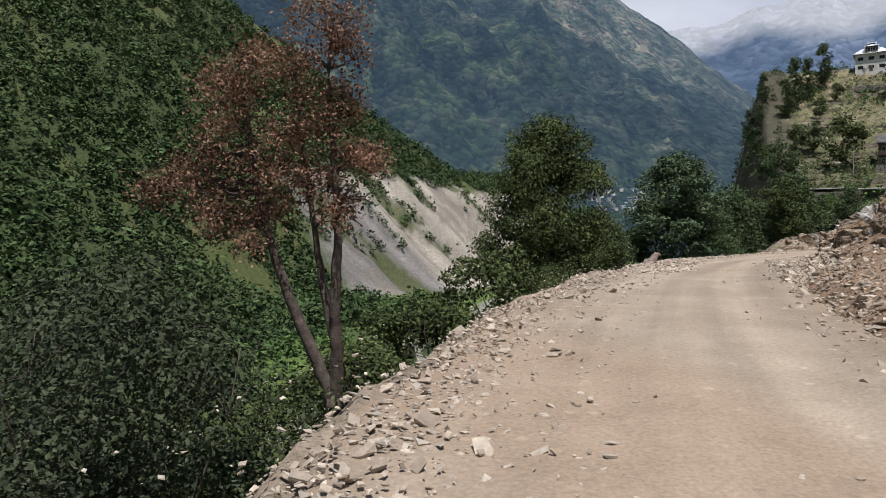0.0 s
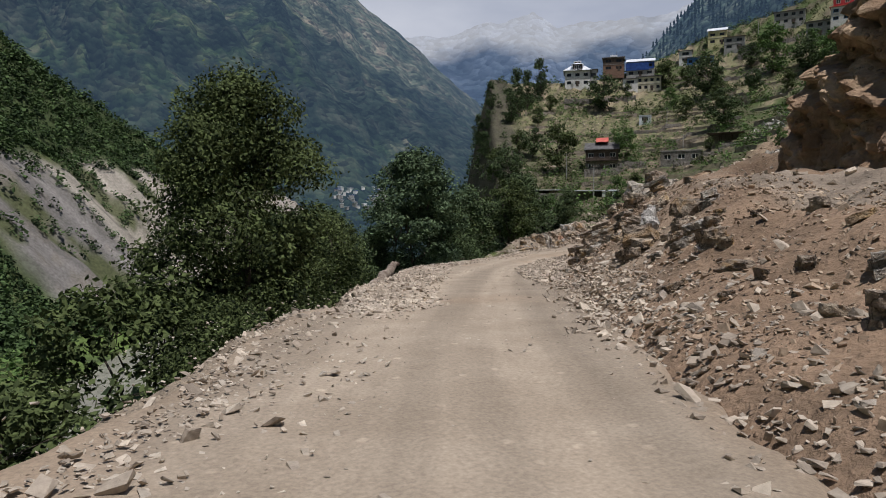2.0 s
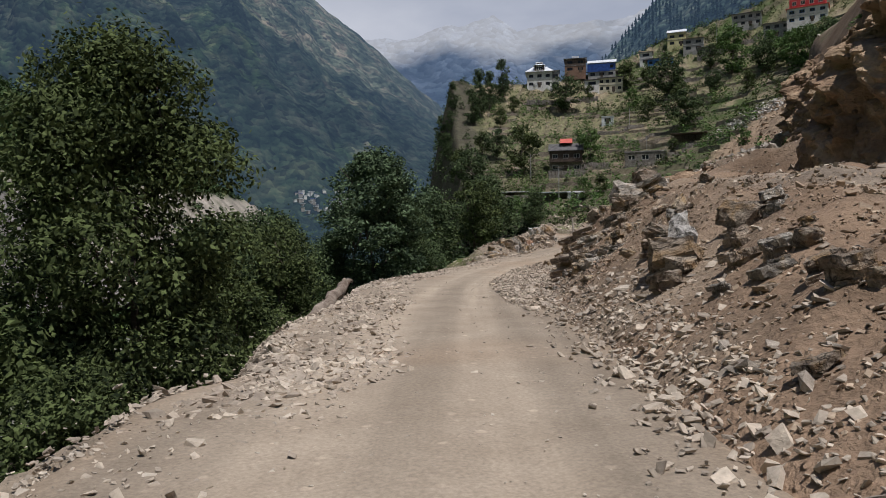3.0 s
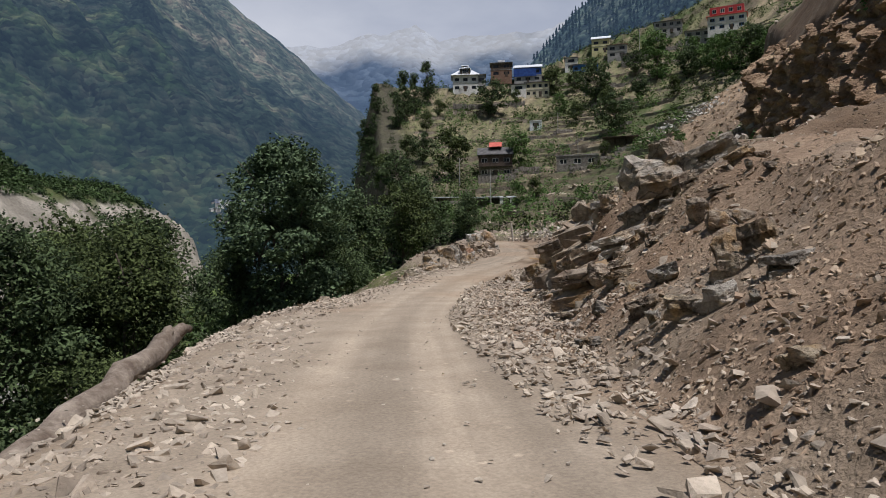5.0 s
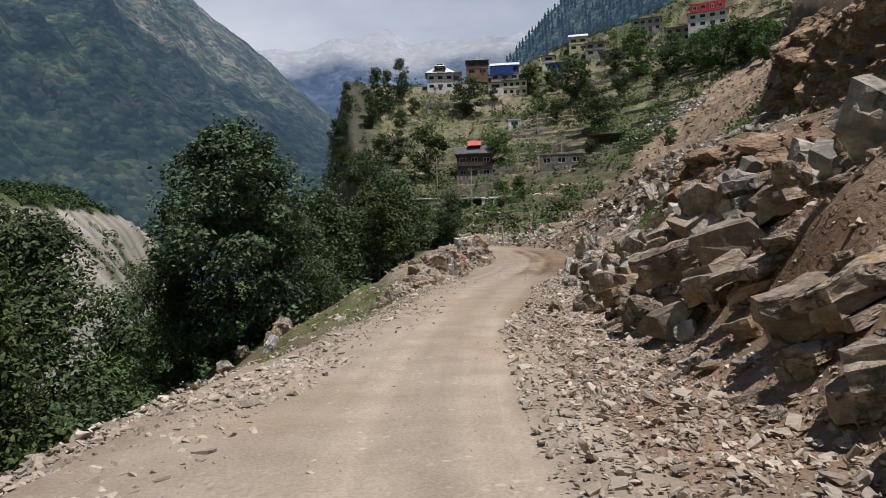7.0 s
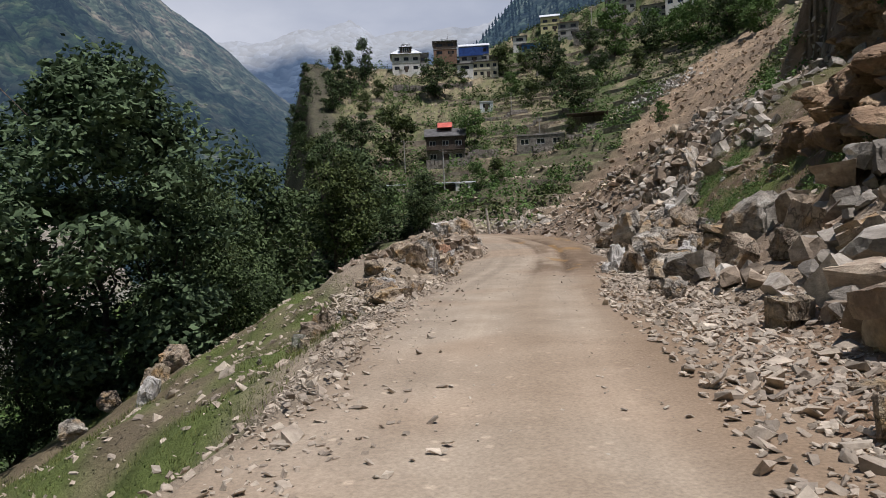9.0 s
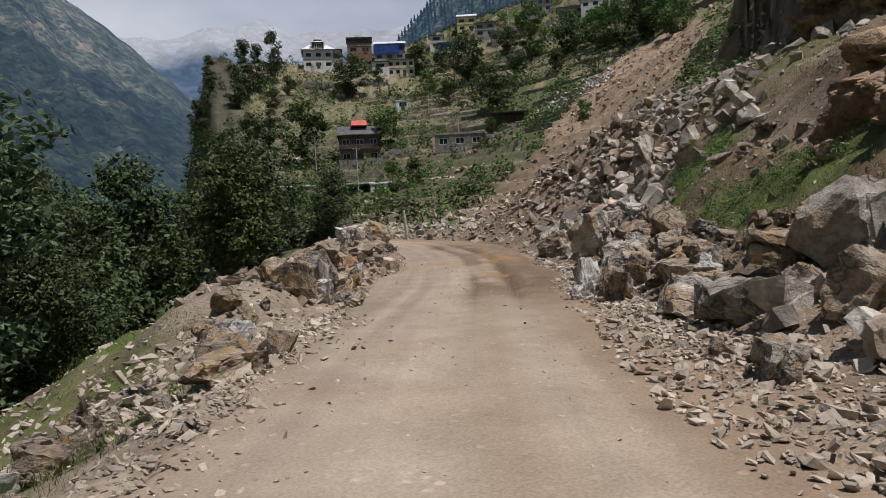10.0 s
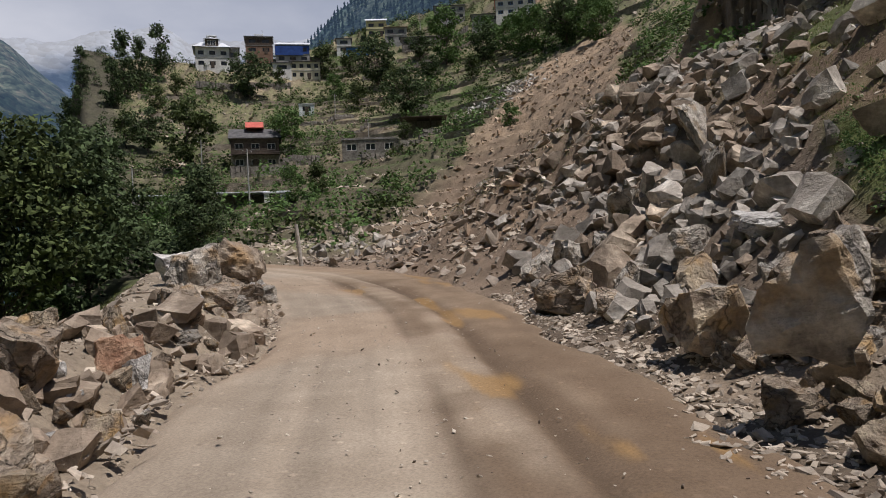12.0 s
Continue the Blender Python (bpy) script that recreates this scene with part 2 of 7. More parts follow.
def mottled(name, dark, light, scale=3.0, rough=0.9, bump=0.3, fine=18.0, spots=None, obj_random=0.0, island=0.0, attr="", bump_dist=0.05, spec=0.25, metal=0.0, strata=0.0, stain=None, grit=0.0, cracks=0.0):
    """A surface whose colour wanders between two tones at two sizes, with fine relief."""
    m, n, l, b = nodes_of(name)
    tc = n.new("ShaderNodeTexCoord")
    big = n.new("ShaderNodeTexNoise")
    big.inputs["Scale"].default_value, big.inputs["Detail"].default_value, big.inputs["Roughness"].default_value = scale, 6, .6
    small = n.new("ShaderNodeTexNoise")
    small.inputs["Scale"].default_value, small.inputs["Detail"].default_value, small.inputs["Roughness"].default_value = fine, 5, .65
    vec = tc.outputs["Object"]
    if obj_random:
        info = n.new("ShaderNodeObjectInfo")
        shift = n.new("ShaderNodeVectorMath")
        shift.operation = "ADD"
        rnd = n.new("ShaderNodeCombineXYZ")
        mul = n.new("ShaderNodeMath")
        mul.operation, mul.inputs[1].default_value = "MULTIPLY", 40
        l.new(info.outputs["Random"], mul.inputs[0])
        for k in "XYZ":
            l.new(mul.outputs[0], rnd.inputs[k])
        l.new(vec, shift.inputs[0]), l.new(rnd.outputs[0], shift.inputs[1])
        vec = shift.outputs[0]
    l.new(vec, big.inputs["Vector"]), l.new(vec, small.inputs["Vector"])
    ramp = n.new("ShaderNodeValToRGB")
    ramp.color_ramp.elements[0].position, ramp.color_ramp.elements[0].color = .34, (*dark, 1)
    ramp.color_ramp.elements[1].position, ramp.color_ramp.elements[1].color = .66, (*light, 1)
    if spots:
        e = ramp.color_ramp.elements.new(.5)
        e.color = (*spots, 1)
    l.new(big.outputs["Fac"], ramp.inputs["Fac"])
    colour = ramp.outputs["Color"]
    if stain:
        # rusty weathering in patches
        sn = n.new("ShaderNodeTexNoise")
        sn.inputs["Scale"].default_value, sn.inputs["Detail"].default_value = scale * .7, 5
        sv = n.new("ShaderNodeVectorMath")
        sv.operation, sv.inputs[1].default_value = "ADD", (7.3, 2.1, 5.7)
        l.new(vec, sv.inputs[0]), l.new(sv.outputs[0], sn.inputs["Vector"])
        sr = n.new("ShaderNodeMapRange")
        sr.inputs["From Min"].default_value, sr.inputs["From Max"].default_value = .52, .66
        sr.inputs["To Max"].default_value = .8
        l.new(sn.outputs["Fac"], sr.inputs["Value"])
        sx_ = n.new("ShaderNodeMixRGB")
        sx_.inputs["Color2"].default_value = (*stain, 1)
        l.new(sr.outputs["Result"], sx_.inputs["Fac"]), l.new(colour, sx_.inputs["Color1"])
        colour = sx_.outputs["Color"]
    layers = None
    if strata:
        # bedding: thin parallel layers, wavering
        mp = n.new("ShaderNodeMapping")
        mp.inputs["Scale"].default_value, mp.inputs["Rotation"].default_value = (.6, .6, 3.2), (.25, .12, 0)
        layers = n.new("ShaderNodeTexNoise")
        layers.inputs["Scale"].default_value, layers.inputs["Detail"].default_value, layers.inputs["Roughness"].default_value = scale, 6, .7
        l.new(vec, mp.inputs["Vector"]), l.new(mp.outputs[0], layers.inputs["Vector"])
        lr = n.new("ShaderNodeMapRange")
        lr.inputs["From Min"].default_value, lr.inputs["From Max"].default_value = .3, .62
        lr.inputs["To Min"].default_value, lr.inputs["To Max"].default_value = 1 - strata, 1.1
        l.new(layers.outputs["Fac"], lr.inputs["Value"])
        lm = n.new("ShaderNodeMixRGB")
        lm.blend_type, lm.inputs["Fac"].default_value = "MULTIPLY", 1
        l.new(colour, lm.inputs["Color1"]), l.new(lr.outputs["Result"], lm.inputs["Color2"])
        colour = lm.outputs["Color"]
    joints = None
    if cracks:
        # broken joints: a few thin wavering clefts
        cn = n.new("ShaderNodeTexNoise")
        cn.inputs["Scale"].default_value, cn.inputs["Detail"].default_value = cracks * 1.3, 5
        l.new(vec, cn.inputs["Vector"])
        cv = n.new("ShaderNodeMixRGB")
        cv.inputs["Fac"].default_value = .55
        l.new(vec, cv.inputs["Color1"]), l.new(cn.outputs["Color"], cv.inputs["Color2"])
        vo = n.new("ShaderNodeTexVoronoi")
        vo.feature, vo.inputs["Scale"].default_value = "DISTANCE_TO_EDGE", cracks
        l.new(cv.outputs["Color"], vo.inputs["Vector"])
        joints = n.new("ShaderNodeMapRange")
        joints.inputs["From Max"].default_value, joints.inputs["To Min"].default_value = .05, .42
        l.new(vo.outputs["Distance"], joints.inputs["Value"])
        jm = n.new("ShaderNodeMixRGB")
        jm.blend_type, jm.inputs["Fac"].default_value = "MULTIPLY", 1
        l.new(colour, jm.inputs["Color1"]), l.new(joints.outputs["Result"], jm.inputs["Color2"])
        colour = jm.outputs["Color"]
    pebbles = None
    if grit:
        # small stones bedded in the dust
        pebbles = n.new("ShaderNodeTexVoronoi")
        pebbles.inputs["Scale"].default_value = grit
        l.new(vec, pebbles.inputs["Vector"])
        shade = n.new("ShaderNodeMapRange")
        shade.inputs["From Min"].default_value, shade.inputs["From Max"].default_value = .16, .30
        shade.inputs["To Min"].default_value, shade.inputs["To Max"].default_value = 1, 0
        l.new(pebbles.outputs["Distance"], shade.inputs["Value"])
        pick = n.new("ShaderNodeMath")
        pick.operation, pick.inputs[1].default_value = "GREATER_THAN", .55
        hue = n.new("ShaderNodeSeparateColor")
        l.new(pebbles.outputs["Color"], hue.inputs[0]), l.new(hue.outputs[0], pick.inputs[0])
        amt = n.new("ShaderNodeMath")
        amt.operation = "MULTIPLY"
        l.new(shade.outputs["Result"], amt.inputs[0]), l.new(pick.outputs[0], amt.inputs[1])
        lev = n.new("ShaderNodeMapRange")
        lev.inputs["To Min"].default_value, lev.inputs["To Max"].default_value = .88, 1.38
        l.new(hue.outputs[1], lev.inputs["Value"])
        gm = n.new("ShaderNodeMixRGB")
        gm.inputs["Color1"].default_value = (1, 1, 1, 1)
        l.new(amt.outputs[0], gm.inputs["Fac"]), l.new(lev.outputs["Result"], gm.inputs["Color2"])
        gx_ = n.new("ShaderNodeMixRGB")
        gx_.blend_type, gx_.inputs["Fac"].default_value = "MULTIPLY", 1
        l.new(colour, gx_.inputs["Color1"]), l.new(gm.outputs["Color"], gx_.inputs["Color2"])
        colour = gx_.outputs["Color"]
        pebbles = amt
    if attr:
        at = n.new("ShaderNodeAttribute")
        at.attribute_name = attr
        mx = n.new("ShaderNodeMixRGB")
        mx.blend_type, mx.inputs["Fac"].default_value = "MULTIPLY", 1
        l.new(colour, mx.inputs["Color1"]), l.new(at.outputs["Color"], mx.inputs["Color2"])
        colour = mx.outputs["Color"]
    grain = n.new("ShaderNodeMapRange")
    grain.inputs["From Min"].default_value, grain.inputs["From Max"].default_value = .3, .7
    grain.inputs["To Min"].default_value, grain.inputs["To Max"].default_value = .78, 1.22
    l.new(small.outputs["Fac"], grain.inputs["Value"])
    val = grain.outputs["Result"]
    for amount, src in ((obj_random, "ShaderNodeObjectInfo"), (island, "ShaderNodeNewGeometry")):
        if amount:
            g = n.new(src)
            r = n.new("ShaderNodeMapRange")
            r.inputs["To Min"].default_value, r.inputs["To Max"].default_value = 1 - amount, 1 + amount
            l.new(g.outputs["Random" if src.endswith("Info") else "Random Per Island"], r.inputs["Value"])
            x = n.new("ShaderNodeMath")
            x.operation = "MULTIPLY"
            l.new(val, x.inputs[0]), l.new(r.outputs["Result"], x.inputs[1])
            val = x.outputs[0]
    tint = n.new("ShaderNodeMixRGB")
    tint.blend_type, tint.inputs["Fac"].default_value = "MULTIPLY", 1
    l.new(colour, tint.inputs["Color1"]), l.new(val, tint.inputs["Color2"])
    l.new(tint.outputs["Color"], b.inputs["Base Color"])
    b.inputs["Roughness"].default_value = rough
    b.inputs["Metallic"].default_value = metal
    b.inputs["Specular IOR Level"].default_value = spec
    if bump:
        add = n.new("ShaderNodeMath")
        add.operation = "ADD"
        l.new(big.outputs["Fac"], add.inputs[0]), l.new(small.outputs["Fac"], add.inputs[1])
        if pebbles:
            lift = n.new("ShaderNodeMath")
            lift.operation = "ADD"
            l.new(add.outputs[0], lift.inputs[0]), l.new(pebbles.outputs[0], lift.inputs[1])
            add = lift
        if joints:
            deep = n.new("ShaderNodeMath")
            deep.operation = "ADD"
            l.new(add.outputs[0], deep.inputs[0]), l.new(joints.outputs["Result"], deep.inputs[1])
            add = deep
        if layers:
            more = n.new("ShaderNodeMath")
            more.operation = "ADD"
            l.new(add.outputs[0], more.inputs[0]), l.new(layers.outputs["Fac"], more.inputs[1])
            add = more
        bp = n.new("ShaderNodeBump")
        bp.inputs["Strength"].default_value, bp.inputs["Distance"].default_value = bump, bump_dist
        l.new(add.outputs[0], bp.inputs["Height"]), l.new(bp.outputs["Normal"], b.inputs["Normal"])
    return m


def leaf_material(name, dark, light, through=0.16, size=1.1, each=.42):
    m, n, l, b = nodes_of(name)
    geo = n.new("ShaderNodeNewGeometry")
    tc = n.new("ShaderNodeTexCoord")
    no = n.new("ShaderNodeTexNoise")
    no.inputs["Scale"].default_value, no.inputs["Detail"].default_value = size, 3
    l.new(tc.outputs["Object"], no.inputs["Vector"])
    mid = n.new("ShaderNodeMath")
    mid.operation = "ADD"
    half = n.new("ShaderNodeMath")
    half.operation, half.inputs[1].default_value = "MULTIPLY", each
    l.new(geo.outputs["Random Per Island"], half.inputs[0])
    l.new(half.outputs[0], mid.inputs[0]), l.new(no.outputs["Fac"], mid.inputs[1])
    ramp = n.new("ShaderNodeValToRGB")
    ramp.color_ramp.elements[0].position, ramp.color_ramp.elements[0].color = .42, (*dark, 1)
    ramp.color_ramp.elements[1].position, ramp.color_ramp.elements[1].color = .92, (*light, 1)
    l.new(mid.outputs[0], ramp.inputs["Fac"])
    l.new(ramp.outputs["Color"], b.inputs["Base Color"])
    b.inputs["Roughness"].default_value, b.inputs["Specular IOR Level"].default_value = .8, .12
    tr = n.new("ShaderNodeBsdfTranslucent")
    mix = n.new("ShaderNodeMixShader")
    mix.inputs["Fac"].default_value = through
    l.new(ramp.outputs["Color"], tr.inputs["Color"])
    l.new(b.outputs[0], mix.inputs[1]), l.new(tr.outputs[0], mix.inputs[2])
    l.new(mix.outputs[0], n["Material Output"].inputs["Surface"])
    return m


GROUND = mottled("ground_soil", (.66, .64, .62), (1.12, 1.10, 1.08), scale=.8, fine=9, bump=.9, bump_dist=.09, attr="tone", grit=6.5)
ROAD = mottled("road_dust", (.29, .234, .174), (.365, .30, .228), scale=.9, fine=26, bump=.5, bump_dist=.022, attr="tone", grit=5.0)
ROCK_GREY = mottled("grey_schist", (.20, .178, .155), (.52, .48, .42), scale=3.4, fine=22, bump=.9, bump_dist=.09, obj_random=.25, spots=(.37, .33, .275), strata=.16, stain=(.36, .25, .14), cracks=2.2)
ROCK_OCHRE = mottled("ochre_gneiss", (.22, .165, .12), (.50, .41, .29), scale=2.9, fine=19, bump=.9, bump_dist=.09, obj_random=.18, spots=(.37, .30, .22), strata=.16, stain=(.45, .29, .13), cracks=2.0)
ROCK_PALE = mottled("pale_quartzite", (.38, .355, .32), (.64, .61, .57), scale=3.5, fine=24, bump=.8, bump_dist=.07, obj_random=.08, strata=.07, cracks=1.8)
ROCK_RED = mottled("rusty_gneiss", (.30, .16, .10), (.50, .33, .22), scale=3.1, fine=22, bump=.8, bump_dist=.08, obj_random=.1, strata=.3)
ROCK_BROWN = mottled("brown_slab", (.19, .14, .10), (.47, .39, .30), scale=3.4, fine=20, bump=.9, bump_dist=.09, obj_random=.20, spots=(.34, .275, .21), strata=.18, stain=(.40, .26, .13), cracks=2.4)
CLIFF = mottled("brown_cliff", (.17, .115, .075), (.46, .335, .22), scale=.5, fine=3.5, bump=1, bump_dist=.22, spots=(.27, .18, .115), strata=.2, grit=3.0)
STONE = mottled("rubble_stone", (.27, .225, .18), (.49, .43, .355), scale=1.2, fine=11, bump=.5, obj_random=.32)
STONE_EARTH = mottled("earthy_stone", (.25, .175, .12), (.46, .365, .265), scale=.7, fine=11, bump=.5, island=.30)
STONE_MANY = mottled("rubble_mixed", (.28, .228, .178), (.49, .42, .335), scale=.7, fine=11, bump=.5, island=.30)
BARK = mottled("bark", (.055, .042, .034), (.15, .12, .10), scale=5, fine=22, bump=.8, bump_dist=.03)
BARK_PALE = mottled("pale_bark", (.16, .14, .12), (.30, .27, .235), scale=5, fine=22, bump=.6, bump_dist=.03)
WOOD_GREY = mottled("weathered_wood", (.28, .245, .21), (.50, .46, .41), scale=4, fine=26, bump=.6, bump_dist=.02)
LEAF_OAK = leaf_material("oak_leaves", (0.011, 0.018, 0.007), (0.118, 0.152, 0.056))
LEAF_WALNUT = leaf_material("walnut_leaves", (0.016, 0.028, 0.015), (0.140, 0.200, 0.105))
LEAF_DARK = leaf_material("dark_leaves", (0.012, 0.020, 0.010), (0.120, 0.168, 0.075))
LEAF_BRIGHT = leaf_material("bright_leaves", (0.044, 0.085, 0.027), (0.136, 0.215, 0.070))
LEAF_DRY = leaf_material("withered_leaves", (.050, .023, .015), (.35, .215, .145), .2)
LEAF_GREY = leaf_material("thin_grey_leaves", (0.020, 0.030, 0.016), (0.085, 0.105, 0.058))
LEAF_FOREST = leaf_material("forest_leaves", (0.008, 0.017, 0.007), (0.115, 0.180, 0.068), .12, .16, .3)
GRASS = leaf_material("grass_blades", (.06, .085, .022), (.20, .21, .075), .3)


# ---- building blocks ----
def np_mesh(name, verts, faces, material=None, smooth=False):
    """A mesh from an array of corners and an array of faces of one size."""
    me = bpy.data.meshes.new(name)
    verts, faces = np.asarray(verts, np.float32), np.asarray(faces, np.int32)
    k = faces.shape[1]
    me.vertices.add(len(verts))
    me.vertices.foreach_set("co", verts.ravel())
    me.loops.add(faces.size)
    me.loops.foreach_set("vertex_index", faces.ravel())
    me.polygons.add(len(faces))
    me.polygons.foreach_set("loop_start", np.arange(0, faces.size, k, dtype=np.int32))
    me.update(calc_edges=True)
    me.polygons.foreach_set("use_smooth", np.full(len(faces), smooth, bool))
    if material:
        me.materials.append(material)
    return me


def part(name, bm, material, parent=None, label="", smooth=False):
    """Links a bmesh as one mesh object, under a thing or a part."""
    me = bpy.data.meshes.new(name)
    for f in bm.faces:
        f.smooth = smooth
    bm.to_mesh(me)
    bm.free()
    me.materials.append(material)
    ob = new(name, me)
    if parent:
        ob.parent = parent
    if label:
        ob["label"] = label
    return ob


def box(bm, x0, x1, y0, y1, z0, z1, bevel=0.0):
    g = bmesh.ops.create_cube(bm, size=1)
    bmesh.ops.scale(bm, vec=(x1 - x0, y1 - y0, z1 - z0), verts=g["verts"])
    bmesh.ops.translate(bm, vec=((x0 + x1) / 2, (y0 + y1) / 2, (z0 + z1) / 2), verts=g["verts"])
    if bevel:
        es = list({e for v in g["verts"] for e in v.link_edges})
        bmesh.ops.bevel(bm, geom=es, offset=bevel, segments=1, affect="EDGES")


def tube(bm, pts, radii, sides=8):
    """A tapering limb along pts."""
    rings = []
    for i, (p, r) in enumerate(zip(pts, radii)):
        a = Vector(pts[min(i + 1, len(pts) - 1)]) - Vector(pts[max(i - 1, 0)])
        q = a.to_track_quat("Z", "Y")
        rings.append([bm.verts.new(Vector(p) + q @ Vector((math.cos(t) * r, math.sin(t) * r, 0))) for t in [2 * math.pi * k / sides for k in range(sides)]])
    for a, b in zip(rings, rings[1:]):
        for k in range(sides):
            bm.faces.new((a[k], a[(k + 1) % sides], b[(k + 1) % sides], b[k]))
    bm.faces.new(rings[0][::-1])
    bm.faces.new(rings[-1])


def colour_layer(me, rgb):
    at = me.color_attributes.new("tone", "FLOAT_COLOR", "POINT")
    at.data.foreach_set("color", np.concatenate([rgb, np.ones((len(rgb), 1))], 1).astype(np.float32).ravel())


# ---- ground, one sheet to the horizon ----
def spaced(lo, hi, fine, grow, far_lo, far_hi, ahead):
    mid = np.arange(lo, hi, fine)
    a, b, sa, sb = [], [], fine, fine
    v = lo
    while v > far_lo:
        sa = min(sa * grow, 60)
        v -= sa
        a.append(v)
    v = mid[-1]
    while v < far_hi:
        sb = min(sb * (ahead if v < 600 else 1.06), 60)
        v += sb
        b.append(v)
    return np.array(a[::-1] + list(mid) + b)


def blend(a, b, w):
    return a * (1 - w[..., None]) + np.array(b) * w[..., None]


gx = spaced(-10, 72, .30, 1.018, -1500, 1500, 1.015)
gy = spaced(-4, 96, .30, 1.030, -900, 1500, 1.013)
GX, GY = np.meshgrid(gx, gy)
GZ, MK = land(GX, GY, masks=True)
d_, dd_, dl_, ly_ = MK["d"], MK["dd"], MK["dl"], MK["ly"]
n1, n2, n3 = fbm(GX, GY, 14, 4, 61), fbm(GX, GY, 3, 3, 62), fbm(GX, GY, 60, 3, 63)
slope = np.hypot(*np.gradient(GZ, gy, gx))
rgb = np.zeros(GX.shape + (3,)) + np.array((.315, .26, .195))
# uphill bank: tan debris, redder where freshly cut
up = d_ > 0
rgb = np.where(up[..., None], blend(rgb, (.285, .20, .135), sstep(n1 + .5 * n2, -.15, .25)), rgb)
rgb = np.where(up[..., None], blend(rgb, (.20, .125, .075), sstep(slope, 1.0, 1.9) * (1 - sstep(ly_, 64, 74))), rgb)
rgb = blend(rgb, (.29, .245, .195), up * sstep(dd_, 3.3, 4.2) * (1 - sstep(MK["wob"], 6.4, 7.6)) * (1 - sstep(ly_, 30, 36)) * .85)
rgb = blend(rgb, (.16, .135, .11), sstep(ly_, 46, 54) * (1 - sstep(ly_, 84, 96)) * up * sstep(dd_, .5, 3) * sstep(n2 + n1, -.2, .3) * .7)
damp = sstep(ly_, 58, 63) * (1 - sstep(ly_, 76, 82)) * (d_ > 1) * (1 - sstep(dd_, 1.5, 4)) * sstep(n2 + .5 * n1, -.3, .05)
rgb = blend(rgb, (.12, .095, .07), damp * .85)
rgb = blend(rgb, (.155, .105, .068), up * sstep(dd_, 6, 9) * sstep(ly_, 26, 32) * (1 - sstep(ly_, 88, 96)) * sstep(n1 + n2, -.35, .1) * .85)
rgb = blend(rgb, (.165, .13, .10), up * sstep(ly_, 78, 86) * (1 - sstep(ly_, 100, 108)) * sstep(dd_, .5, 2) * (1 - sstep(dd_, 22, 28)) * sstep(n2 + .6 * n1, -.25, .08) * .85)
patch_ = up * grassy_patch(ly_, dd_)
rgb = blend(rgb, (.17, .115, .072), patch_ * .8)
rgb = blend(rgb, (.105, .145, .035), patch_ * sstep(n2 * 1.2 + n1, -.02, .14) * .9)
# grass tufts among the slide and above the cut
green_up = (1 - .8 * (1 - sstep(ly_, 70, 78))) * up * sstep(n1 * 1.2 + n3 * .6, .02, .16) * sstep(dd_, 5, 9) * sstep(ly_, 46, 54) * (1 - sstep(slope, .9, 1.3))
rgb = blend(rgb, (.10, .135, .04), green_up * .9)
rgb = blend(rgb, (.10, .12, .045), up * sstep(dd_, 13, 17) * (1 - sstep(slope, .8, 1.3)) * sstep(n1 + n2, -.22, .1) * .9)
# village hill: terraces of grass, straw and bare risers
vil = sstep(ly_, 92, 112) * ((d_ > 0) | (ly_ > 108)) * (1 - sstep(dl_, 4, 14))
vcol = blend(np.zeros_like(rgb) + np.array((.165, .165, .085)), (.31, .255, .175), sstep(n1 + n2 * .8, -.05, .22))
vcol = blend(vcol, (.065, .095, .028), sstep(n1 * 1.1 - n3 + .3 * n2, .0, .2))
vcol = blend(vcol, (.30, .245, .17), sstep(fbm(GX, GY, 9, 3, 64), .1, .2) * .7)
vcol = blend(vcol, (.11, .09, .065), sstep(MK["hillfrac"], .55, .7) * (1 - sstep(MK["hillfrac"], .95, 1)) * .8)
vcol = blend(vcol, (.085, .085, .05), sstep(12 - d_ + 9 * n2 + 8 * n1, 0, 6) * sstep(ly_, 120, 150) * .8)
vcol = blend(vcol, (.085, .08, .05), sstep(slope, .75, 1.3) * sstep(ly_, 120, 150))
vcol = vcol * 1.18
rgb = blend(rgb, (0, 0, 0), vil) + vcol * vil[..., None]
bare_ = scar(GX, GY) * (d_ > 3)
rgb = blend(rgb, (.235, .175, .125), bare_ * .9)
rgb = blend(rgb, (.36, .27, .185), bare_ * sstep(n1 + .6 * n2 + .004 * (GX - 110), .0, .2) * .85)
# downhill side
dn = d_ < 0
scrub = blend(np.zeros_like(rgb) + np.array((.085, .085, .045)), (.17, .135, .09), sstep(n1 + n2, .05, .3))
grassy = blend(np.zeros_like(rgb) + np.array((.165, .135, .088)), (.115, .15, .042), sstep(n1 * .6 + n2, -.2, .06))
late_ = sstep(ly_, 38, 47) * (1 - sstep(ly_, 98, 112))
dcol = scrub * (1 - late_[..., None]) + grassy * late_[..., None]
wd = dn * sstep(dl_, .9, 2.6)
rgb = blend(rgb, (0, 0, 0), wd) + dcol * wd[..., None]
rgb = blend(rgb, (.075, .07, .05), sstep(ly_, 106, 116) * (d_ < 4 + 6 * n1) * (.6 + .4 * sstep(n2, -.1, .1)))
